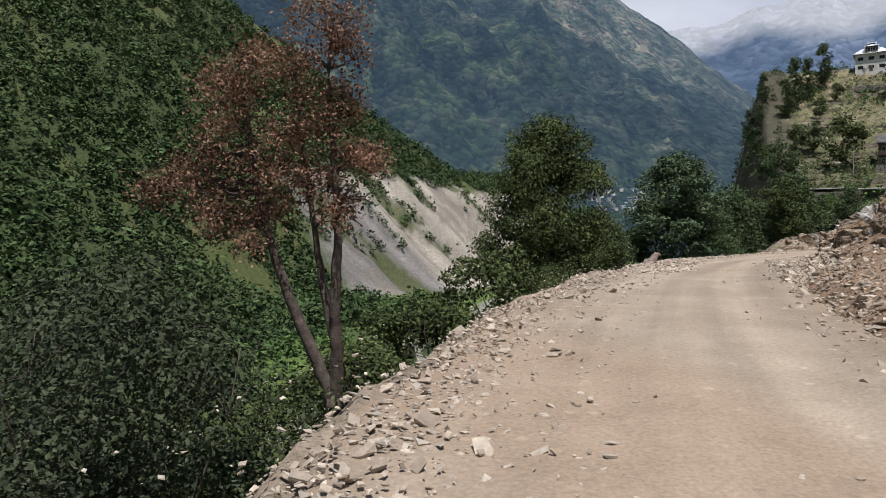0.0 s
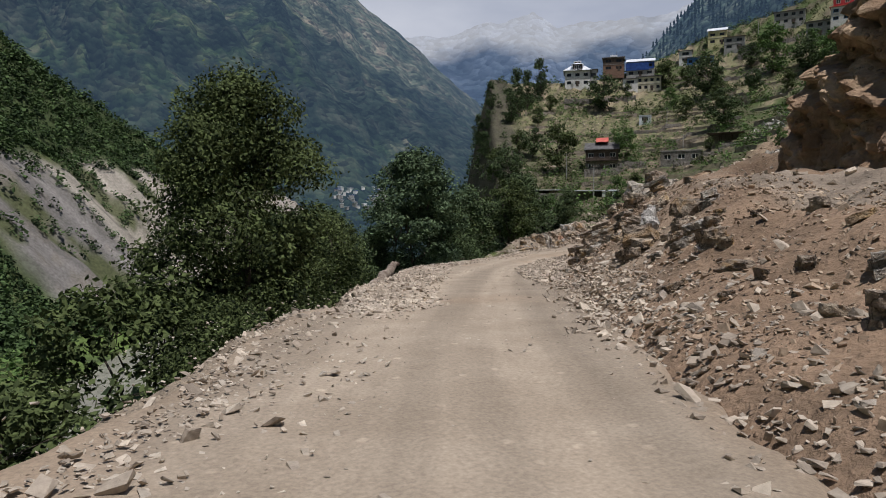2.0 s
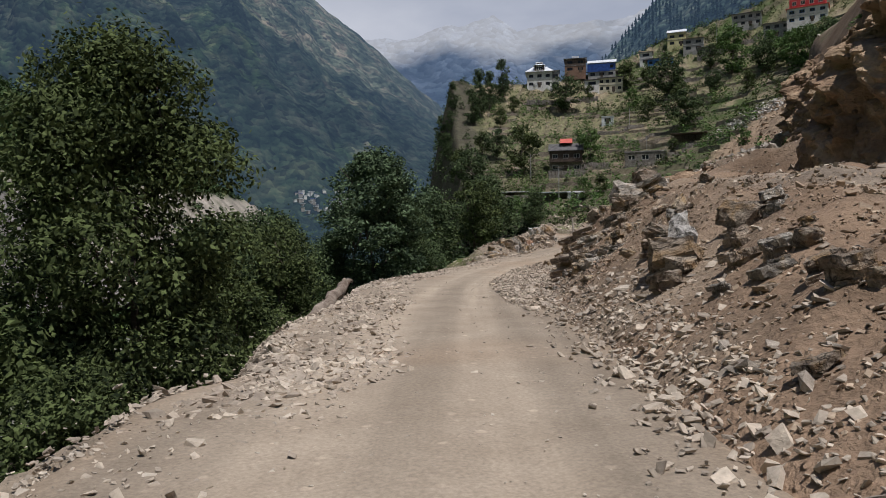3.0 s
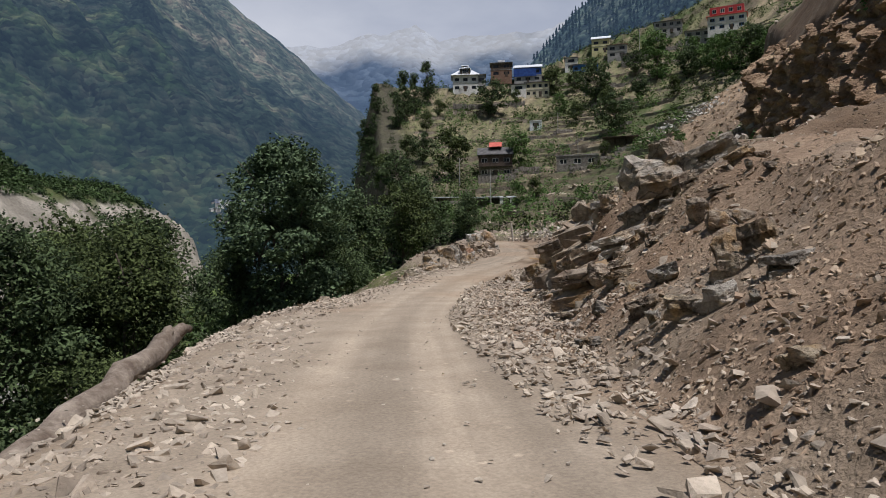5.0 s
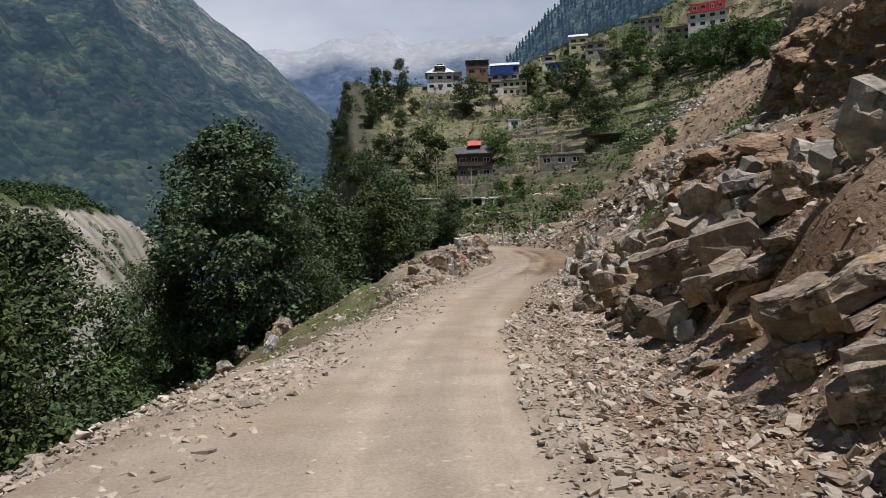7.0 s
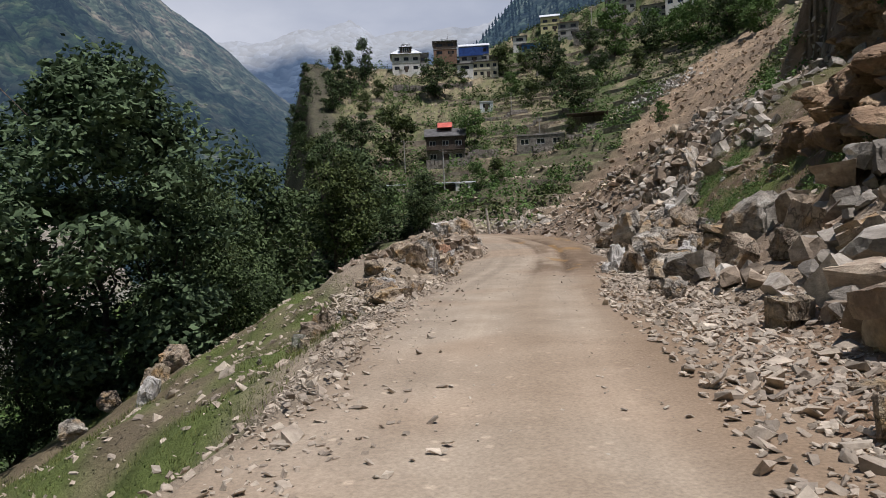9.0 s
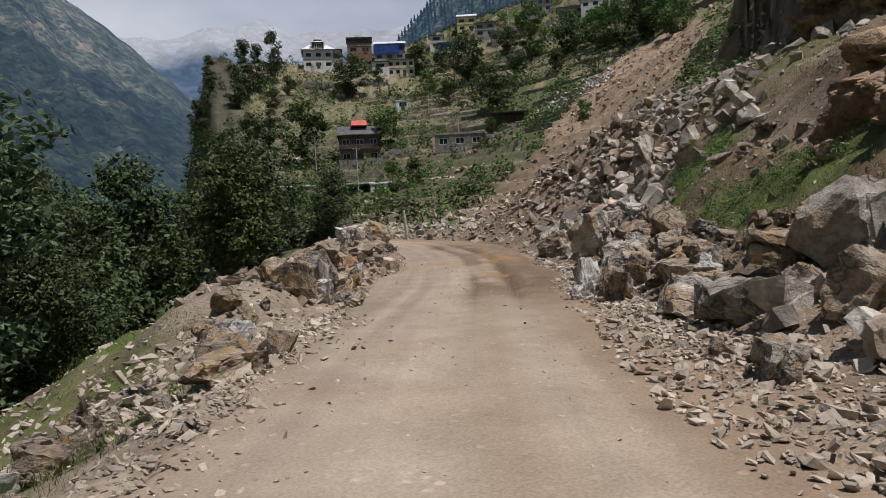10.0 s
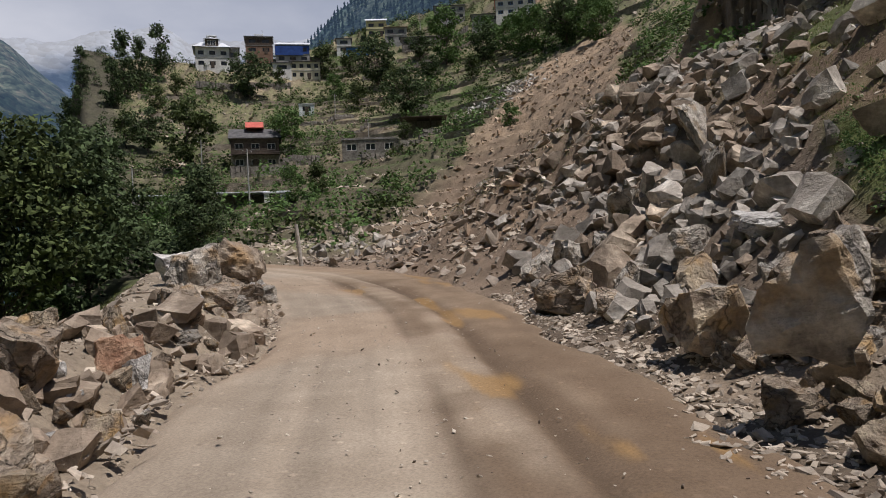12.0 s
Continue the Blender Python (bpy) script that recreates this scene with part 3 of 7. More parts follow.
# valley floor, far bank, scree
ov = MK["onval"]
meadow = blend(np.zeros_like(rgb) + np.array((.115, .175, .045)), (.07, .10, .035), sstep(n1 + n3, -.02, .12))
far_ = np.maximum(sstep(MK["c"], 45, 75) * (1 - sstep(MK["a"], 190, 250)), sstep(MK["g"], 60, 80))
far_ = np.maximum(far_, sstep(GZ + 4 * n1, -28, -21))
forest = blend(np.zeros_like(rgb) + np.array((.052, .075, .026)), (.085, .105, .038), sstep(n3 * 1.4 + n1 * .8, .10, .2))
fcol = meadow * (1 - far_[..., None]) + forest * far_[..., None]
rib_ = fbm(MK["h"] + .35 * MK["g"], MK["g"] * .16, 15, 4, 71)
sc = sstep(MK["g"] + 14 * n3 + 6 * n1, -2, 8) * (1 - sstep(GZ + 16 * n3 + 9 * n1, 30, 38)) * sstep(GZ, -33, -29) * sstep(MK["c"], -6, 6)
sc = sc * sstep(MK["h"] + 10 * n1 + .25 * (40 - MK["g"]), 58, 72) * (1 - sstep(MK["g"], 120, 140))
scol = blend(np.zeros_like(rgb) + np.array((.205, .195, .185)), (.37, .34, .29), sstep(MK["h"] + 12 * n1 + .3 * MK["g"], 128, 150))
scol = blend(scol, (.20, .18, .15), sstep(rib_ + .5 * n2, .02, .2) * .7)
scol = scol * (1 + 1.3 * fbm(MK["h"] * 1.0 + .4 * MK["g"], MK["g"] * .1, 6, 4, 73, .65)[..., None])
scol = blend(scol, (.085, .10, .04), sstep(fbm(MK["h"] + .5 * MK["g"], MK["g"] * .12, 12, 3, 72) + .5 * n1, .10, .2) * .9)
fcol = fcol * (1 - sc[..., None]) + scol * sc[..., None]
water_bank = (1 - sstep(np.abs(MK["c"] + 10 * fbm(GX, GY, 90, 2, 3)), 9, 20)) * (GZ < -31)
fcol = blend(fcol, (.27, .26, .235), water_bank * .8)
rgb = np.where(ov[..., None], fcol, rgb)
ny_, nx_ = GX.shape
idx = np.arange(ny_ * nx_).reshape(ny_, nx_)
quads = np.stack([idx[:-1, :-1], idx[:-1, 1:], idx[1:, 1:], idx[1:, :-1]], -1).reshape(-1, 4)
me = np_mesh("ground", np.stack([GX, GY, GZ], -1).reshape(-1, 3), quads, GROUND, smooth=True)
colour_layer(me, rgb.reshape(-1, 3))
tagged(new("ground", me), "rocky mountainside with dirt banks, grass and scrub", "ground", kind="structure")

# ---- road ----
keep = (LINE[:, 1] > -70) & (LINE[:, 1] < 104)
seg = LINE[keep]
cum = np.concatenate([[0], np.cumsum(np.hypot(*np.diff(seg, axis=0).T))])
ss = np.arange(0, cum[-1], .22)
rx, ryy = np.interp(ss, cum, seg[:, 0]), np.interp(ss, cum, seg[:, 1])
tx, ty = np.gradient(rx), np.gradient(ryy)
tl = np.hypot(tx, ty)
tx, ty = tx / tl, ty / tl
across = np.linspace(-1, 1, 85)
hwv = np.where(across[None, :] < 0, left_edge(ryy)[:, None] + .2, half_width(ryy)[:, None] + .35)
DX = across[None, :] * hwv
RX, RY = rx[:, None] + DX * ty[:, None], ryy[:, None] - DX * tx[:, None]
SS = np.repeat(ss[:, None], 85, 1)
RZ = line_height(RY * 0 + ryy[:, None])
off = DX - .15 - .35 * fbm(SS, SS * 0, 22, 2, 81)
rut = np.exp(-((np.abs(off) - .85) / .30) ** 2)
along = ryy[:, None] + 0 * DX
mudm = sstep(along, 63, 69) * (1 - sstep(along, 84, 91)) * sstep(off + 1.4 * fbm(RX, RY, 5, 3, 82), -1.3, -.1)
wet = sstep(fbm(off * 1.5, SS * .32, 2.6, 3, 88) + .35 * fbm(RX, RY, .9, 3, 190) + .25 * rut - .12 * (off < -1), -.34, .10)
RZ = RZ - .015 * rut + .03 * fbm(off * 2.4, SS * .45, 2.2, 4, 83) - .06 * rut * mudm - .05 * mudm * np.exp(-((off - .75) / .16) ** 2) + .03 * mudm * fbm(RX, RY, .6, 3, 189)
RZ = RZ + .012 * np.maximum(0, 1 - np.abs(off) / .5)
jag = np.abs(DX) / hwv + .22 * fbm(RX, RY, 2.6, 3, 85) + .10 * fbm(RX, RY, .7, 2, 185)
edge = sstep(jag, .84, 1.03)
RZ = RZ - np.where((along > 58) & (DX < 0), .24, .32) * edge + .05 * fbm(RX, RY, .5, 3, 186) * sstep(jag, .62, .9)
tone = np.ones(RX.shape + (3,))
tone = tone * (1 + .08 * rut[..., None]) * (1 - .02 * np.exp(-(off / .45) ** 2)[..., None]) * (1 - .10 * sstep(np.abs(off), 1.3, 2.2)[..., None])
tone = tone * (1 + .12 * fbm(off * 2.5, SS * .5, 7, 3, 86)[..., None] + .62 * fbm(off * 5 + .8 * fbm(SS, SS * 0, 14, 2, 191), SS * .12, 2.2, 4, 187, .62)[..., None])
tone = blend(tone, (.98, .86, .77), sstep(fbm(RX, RY, 6, 3, 87), .06, .2) * .5)
tone = blend(tone, (.70, .60, .51), sstep(along, 42, 50) * sstep(off + .5 * fbm(RX, RY, 3, 3, 90), .3, 1.7) * .8)
tone = blend(tone, (.86, .80, .74), sstep(along, 42, 50) * np.exp(-((off + .1) / .5) ** 2) * .6)
tread = np.maximum(np.exp(-((off - .75) / .16) ** 2), np.exp(-((off + .55 + .3 * fbm(SS, SS * 0, 9, 2, 188)) / .14) ** 2))
tone = blend(tone, (.45, .375, .315), mudm * wet * .95)
tone = blend(tone, (.30, .25, .21), mudm * wet * tread * .8)
tone = blend(tone, (.95, .68, .32), mudm * sstep(fbm(off * 1.5, SS * .4, 1.5, 3, 89) + .06 * rut, .14, .21) * .6)
tone = blend(tone, (.80, .74, .68), sstep(jag, .66, .92) * np.where(along > 58, .25, .65))
m_, k_ = RX.shape
idr = np.arange(m_ * k_).reshape(m_, k_)
rq = np.stack([idr[:-1, :-1], idr[:-1, 1:], idr[1:, 1:], idr[1:, :-1]], -1).reshape(-1, 4)
me = np_mesh("road", np.stack([RX, RY, RZ], -1).reshape(-1, 3), rq, ROAD, smooth=True)
colour_layer(me, tone.reshape(-1, 3))
tagged(new("road", me), "unpaved dusty mountain road with wheel tracks and muddy patch", "road", kind="structure")


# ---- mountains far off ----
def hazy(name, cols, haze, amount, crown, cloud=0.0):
    """Wooded slopes seen through kilometres of air: tree crowns `crown` metres apart over mottled ground, in a far
    backdrop whose haze is painted in as a faint bluish glow.
    """
    m, n, l, b = nodes_of(name)
    tc = n.new("ShaderNodeTexCoord")
    at, air = n.new("ShaderNodeAttribute"), n.new("ShaderNodeAttribute")
    at.attribute_name, air.attribute_name = "tone", "air"
    no = n.new("ShaderNodeTexNoise")
    no.inputs["Scale"].default_value, no.inputs["Detail"].default_value, no.inputs["Roughness"].default_value = .02, 8, .7
    trees = n.new("ShaderNodeTexVoronoi")
    trees.inputs["Scale"].default_value = 1 / crown
    l.new(tc.outputs["Object"], no.inputs["Vector"]), l.new(tc.outputs["Object"], trees.inputs["Vector"])
    ramp = n.new("ShaderNodeValToRGB")
    ramp.color_ramp.elements[0].position, ramp.color_ramp.elements[0].color = .36, (*cols[0], 1)
    ramp.color_ramp.elements[1].position, ramp.color_ramp.elements[1].color = .66, (*cols[2], 1)
    e = ramp.color_ramp.elements.new(.50)
    e.color = (*cols[1], 1)
    l.new(no.outputs["Fac"], ramp.inputs["Fac"])
    hue = n.new("ShaderNodeSeparateColor")
    l.new(trees.outputs["Color"], hue.inputs[0])
    each = n.new("ShaderNodeMapRange")
    each.inputs["To Min"].default_value, each.inputs["To Max"].default_value = .45, 1.55
    l.new(hue.outputs[0], each.inputs["Value"])
    vary = n.new("ShaderNodeMixRGB")
    vary.blend_type, vary.inputs["Fac"].default_value = "MULTIPLY", 1
    l.new(ramp.outputs["Color"], vary.inputs["Color1"]), l.new(each.outputs["Result"], vary.inputs["Color2"])
    mx = n.new("ShaderNodeMixRGB")
    mx.blend_type, mx.inputs["Fac"].default_value = "MULTIPLY", 1
    l.new(vary.outputs["Color"], mx.inputs["Color1"]), l.new(at.outputs["Color"], mx.inputs["Color2"])
    l.new(mx.outputs["Color"], b.inputs["Base Color"])
    b.inputs["Roughness"].default_value, b.inputs["Specular IOR Level"].default_value = 1, 0
    # haze put in as emission: `amount` scaled by the air attribute
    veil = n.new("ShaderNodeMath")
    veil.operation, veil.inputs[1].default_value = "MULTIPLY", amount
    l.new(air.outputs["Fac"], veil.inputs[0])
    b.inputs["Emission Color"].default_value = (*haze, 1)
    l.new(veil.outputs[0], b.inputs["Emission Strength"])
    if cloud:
        # low cloud and haze painted on the slopes as emission, by height and noise
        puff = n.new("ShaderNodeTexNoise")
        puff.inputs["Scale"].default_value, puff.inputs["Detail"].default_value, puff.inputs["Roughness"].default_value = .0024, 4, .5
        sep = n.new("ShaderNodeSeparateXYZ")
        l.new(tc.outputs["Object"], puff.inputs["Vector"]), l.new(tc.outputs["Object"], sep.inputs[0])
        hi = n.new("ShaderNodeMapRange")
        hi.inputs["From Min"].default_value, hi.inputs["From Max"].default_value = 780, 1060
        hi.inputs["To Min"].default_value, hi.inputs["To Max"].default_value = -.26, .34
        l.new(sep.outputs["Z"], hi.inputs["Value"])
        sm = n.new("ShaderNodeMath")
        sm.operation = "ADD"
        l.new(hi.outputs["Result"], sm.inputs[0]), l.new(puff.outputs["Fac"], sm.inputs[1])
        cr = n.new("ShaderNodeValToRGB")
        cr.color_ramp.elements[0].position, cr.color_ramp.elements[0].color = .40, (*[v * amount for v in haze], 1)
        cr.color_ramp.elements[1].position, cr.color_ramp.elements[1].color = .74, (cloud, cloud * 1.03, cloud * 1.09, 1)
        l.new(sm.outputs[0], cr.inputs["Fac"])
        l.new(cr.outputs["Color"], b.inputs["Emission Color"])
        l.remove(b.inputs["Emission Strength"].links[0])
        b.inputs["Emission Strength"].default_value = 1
    bp = n.new("ShaderNodeBump")
    bp.inputs["Strength"].default_value, bp.inputs["Distance"].default_value = .9, crown * .55
    bp.invert = True
    l.new(trees.outputs["Distance"], bp.inputs["Height"]), l.new(bp.outputs["Normal"], b.inputs["Normal"])
    return m


def mountain(name, az0, az1, r0, crest_r, crests, material, label, seed, rugged=.16, base=-40, nr=130, na=300, foot=1.15, green=0.0):
    """A range round the place: az to the right of north, crests as (az, degrees above the horizon)."""
    az = np.radians(np.linspace(az0, az1, na))[None, :]
    t = np.linspace(0, 1.25, nr)[:, None]
    r = r0 + (crest_r - r0) * t + 0 * az
    X, Y = r * np.sin(az), r * np.cos(az)
    ca, ce = zip(*crests)
    el = np.interp(np.degrees(az), ca, ce) + 0 * t
    top = crest_r * np.tan(np.radians(el)) + crest_r * .022 * fbm(np.degrees(az) * 1.0 + 0 * t, 0 * X + seed, 3.5, 5, seed, .6)
    rise = np.where(t < 1, np.clip(t, 0, 1) ** foot, 1 - (t - 1) * 2.2)
    A = np.degrees(az) * crest_r * .0125 + .22 * r
    warp = crest_r * .05 * fbm(X, Y, crest_r * .22, 3, seed + 5)
    gully = 1 - 2.2 * np.abs(fbm(A + warp, r * .22, crest_r * .11, 5, seed + 2, .55))
    side = 1 - 2.2 * np.abs(fbm(A * .7 - r * .7 + warp, r * .3 + A * .2, crest_r * .045, 4, seed + 4, .55))
    body = np.clip(t * 4, 0, 1) * np.clip((1.02 - t) * 4, .04, 1)
    Z = base + (top - base) * rise + top * rugged * (gully - .6 + .35 * (side - .6)) * body + crest_r * .012 * fbm(X, Y, crest_r * .05, 5, seed + 9, .6)
    k = np.arange(nr * na).reshape(nr, na)
    q = np.stack([k[:-1, :-1], k[:-1, 1:], k[1:, 1:], k[1:, :-1]], -1).reshape(-1, 4)
    me = np_mesh(name, np.stack([X, Y, Z], -1).reshape(-1, 3), q, material, smooth=True)
    f1, f2, f3 = fbm(X, Y, crest_r * .2, 4, seed + 3), fbm(A + warp, r * .5, crest_r * .06, 5, seed + 13, .6), fbm(X, Y, crest_r * .05, 5, seed + 23, .62)
    bare = sstep(t + .55 * f1 + .6 * f2, .60, .84)
    c = blend(np.ones(X.shape + (3,)), (1.45, 1.6, 1.0), sstep(f3 + .5 * f1, .04, .16) * .8)
    c = blend(c, (.55, .6, .6), sstep(-f2 - .3 * f3, .03, .14) * .8)
    c = blend(c, (3.0, 2.35, 2.3), sstep(f2 * .8 + f3 - .15 * (gully - .5), .11, .22) * .75)
    c = blend(c, (4.2, 3.2, 3.2), bare * (.45 + .5 * sstep(f3, -.1, .1)))
    low = green * (1 - sstep(t + .3 * f1, .10, .34))
    c = blend(c, (.95, 1.1, .65), low * .7)
    colour_layer(me, c.reshape(-1, 3))
    # share of the painted haze, stronger on farther slopes
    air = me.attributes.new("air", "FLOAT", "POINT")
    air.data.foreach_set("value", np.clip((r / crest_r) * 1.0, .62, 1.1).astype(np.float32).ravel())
    return tagged(new(name, me), label, "mountain", kind="structure")


# colour of the glow that stands in for distant haze
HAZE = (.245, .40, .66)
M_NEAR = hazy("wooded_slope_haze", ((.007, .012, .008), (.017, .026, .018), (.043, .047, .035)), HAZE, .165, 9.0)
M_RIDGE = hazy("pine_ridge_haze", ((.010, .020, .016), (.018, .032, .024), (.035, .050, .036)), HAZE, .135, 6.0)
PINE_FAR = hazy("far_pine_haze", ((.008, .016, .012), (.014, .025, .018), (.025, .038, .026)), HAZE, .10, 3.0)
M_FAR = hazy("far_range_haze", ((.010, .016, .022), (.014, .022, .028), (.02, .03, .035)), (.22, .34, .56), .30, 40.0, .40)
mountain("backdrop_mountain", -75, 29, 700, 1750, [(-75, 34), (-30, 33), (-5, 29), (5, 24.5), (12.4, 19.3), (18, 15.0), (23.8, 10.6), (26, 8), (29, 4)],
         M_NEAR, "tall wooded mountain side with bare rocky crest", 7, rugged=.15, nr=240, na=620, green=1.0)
mountain("backdrop_range", 8, 45, 2400, 3900, [(8, 15), (18, 15.6), (22, 15.6), (24.3, 16.6), (26, 16.2), (28.5, 17.0), (30.5, 15.8), (34, 16.4), (45, 17)], M_FAR, "far mountain range with blue haze and low cloud painted on", 19, rugged=.12, nr=80, na=200)
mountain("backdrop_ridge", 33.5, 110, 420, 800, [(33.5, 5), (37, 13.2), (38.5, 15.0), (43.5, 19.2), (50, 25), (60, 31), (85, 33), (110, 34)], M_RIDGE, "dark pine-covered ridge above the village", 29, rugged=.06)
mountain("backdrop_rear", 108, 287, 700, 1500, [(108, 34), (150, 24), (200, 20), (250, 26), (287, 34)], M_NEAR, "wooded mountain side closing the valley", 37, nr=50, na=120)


# ---- trees ----
def leaf_quads(rng, centres, length, width, up=0.5, out=None):
    """Small pointed leaves at the given places, each a bent pair of halves turned its own way."""
    n = len(centres)
    nrm = rng.normal(size=(n, 3)) + np.array((0, 0, up))
    if out is not None:
        nrm = nrm * .6 + out * .6 + np.array((0, 0, .45))
    nrm /= np.linalg.norm(nrm, axis=1)[:, None]
    a = np.cross(nrm, rng.normal(size=(n, 3)))
    a /= np.linalg.norm(a, axis=1)[:, None] + 1e-9
    b = np.cross(nrm, a)
    s = rng.uniform(.65, 1.3, (n, 1))
    v = np.stack([centres - a * length * .5 * s, centres + b * width * .5 * s - nrm * width * .12, centres + a * length * .5 * s, centres - b * width * .5 * s - nrm * width * .12], 1)
    return v.reshape(-1, 3), np.arange(n * 4).reshape(n, 4)


def bent(rng, a, b, k=5, sag=.12):
    a, b = np.array(a, float), np.array(b, float)
    t = np.linspace(0, 1, k)[:, None]
    p = a + (b - a) * t
    w = rng.normal(size=(k, 3)) * np.linalg.norm(b - a) * sag * .5
    w[0] = w[-1] = 0
    return [tuple(q) for q in p + w]


def tree_meshes(seed, height, width, clumps, leaves, leaf, wide_at=.55, bare=.2, clump_r=.16, stems=1, trunk_r=.022, lean=.05, hollow=.35, bark=None, foliage=None, droop=.5):
    """Trunk with limbs, and a crown of many leaves in uneven clumps."""
    rng = np.random.default_rng(seed)
    bm = bmesh.new()
    cents = []
    tries = 0
    while len(cents) < clumps and tries < clumps * 30:
        tries += 1
        u = rng.uniform(bare, 1)
        prof = math.sin(math.pi * min(1, max(0, (u - bare) / (1 - bare))) ** (math.log(.5) / math.log(max(.05, (wide_at - bare) / (1 - bare))))) ** .6
        ang = rng.uniform(0, 2 * math.pi)
        edge = 1 + .28 * math.sin(ang * 2 + seed) + .2 * math.sin(ang * 3 + u * 9 + seed * 2)
        r = width * .5 * prof * edge * math.sqrt(rng.uniform(hollow ** 2, 1))
        c = np.array((r * math.cos(ang), r * math.sin(ang), u * height))
        if all(np.linalg.norm(c - q) > clump_r * height * .42 for q in cents[-40:]):
            cents.append(c)
    cents = np.array(cents)
    tops = []
    for s in range(stems):
        off = np.array((rng.normal() * width * .16, rng.normal() * width * .16, 0)) * (stems > 1)
        tip = np.array((rng.normal() * lean * height, rng.normal() * lean * height, height * rng.uniform(.82, .93))) + off * .7
        pts = bent(rng, off * .25 + np.array((0, 0, -.04 * height)), tip, 9, .05)
        r0 = trunk_r * height
        tube(bm, pts, [r0 * (1.25 if i == 0 else 1) * (1 - .88 * i / 8) for i in range(9)], 9)
        tops.append(np.array(pts))
    trunkpts = np.concatenate(tops)
    for c in cents[:: max(1, len(cents) // 34)]:
        low = trunkpts[trunkpts[:, 2] < c[2] - .06 * height * rng.uniform(.5, 2)]
        if not len(low):
            low = trunkpts[:2]
        j = low[np.argmin(np.linalg.norm(low - c, axis=1))]
        r = trunk_r * height * (.12 + .28 * (1 - j[2] / height))
        tube(bm, bent(rng, j, c, 5, .16), [r, r * .75, r * .55, r * .36, r * .16], 5)
    tm = bpy.data.meshes.new("trunk")
    for f in bm.faces:
        f.smooth = True
    bm.to_mesh(tm)
    bm.free()
    tm.materials.append(bark or BARK)
    per = leaves // max(1, len(cents))
    out, away = [], []
    for c in cents:
        rad = clump_r * height * rng.uniform(.6, 1.25)
        k = int(per * rng.uniform(.5, 1.5))
        p = rng.normal(size=(k, 3))
        p /= np.linalg.norm(p, axis=1)[:, None]
        p *= (rng.uniform(.25, 1, (k, 1)) ** .5) * rad * np.array((1.1, 1.1, .72))
        p[:, 2] -= droop * rad * .2
        # shoots that break the outline
        m = max(1, k // 9)
        p[:m] *= rng.uniform(1.1, 1.55, (m, 1))
        out.append(c + p)
        away.append(p / (np.linalg.norm(p, axis=1)[:, None] + 1e-6))
    v, q = leaf_quads(rng, np.concatenate(out), leaf, leaf * .55, .5, np.concatenate(away))
    cm = np_mesh("crown", v, q, foliage or LEAF_OAK)
    return tm, cm


def plant(meshes, x, y, label, height=1.0, spin=0.0, group="", category="tree", sink=0.15, z=None, squash=1.0):
    root = new("tree", None)
    root.empty_display_size = .3
    zz = land_at(x, y) if z is None else z
    root.matrix_world = Matrix.Translation((x, y, zz - sink)) @ Matrix.Rotation(spin, 4, "Z") @ Matrix.Diagonal((height * squash, height * squash, height, 1))
    for nm, me in zip(("trunk", "crown"), meshes):
        o = new(nm, me)
        o.parent = root
    return tagged(root, label, category, group)


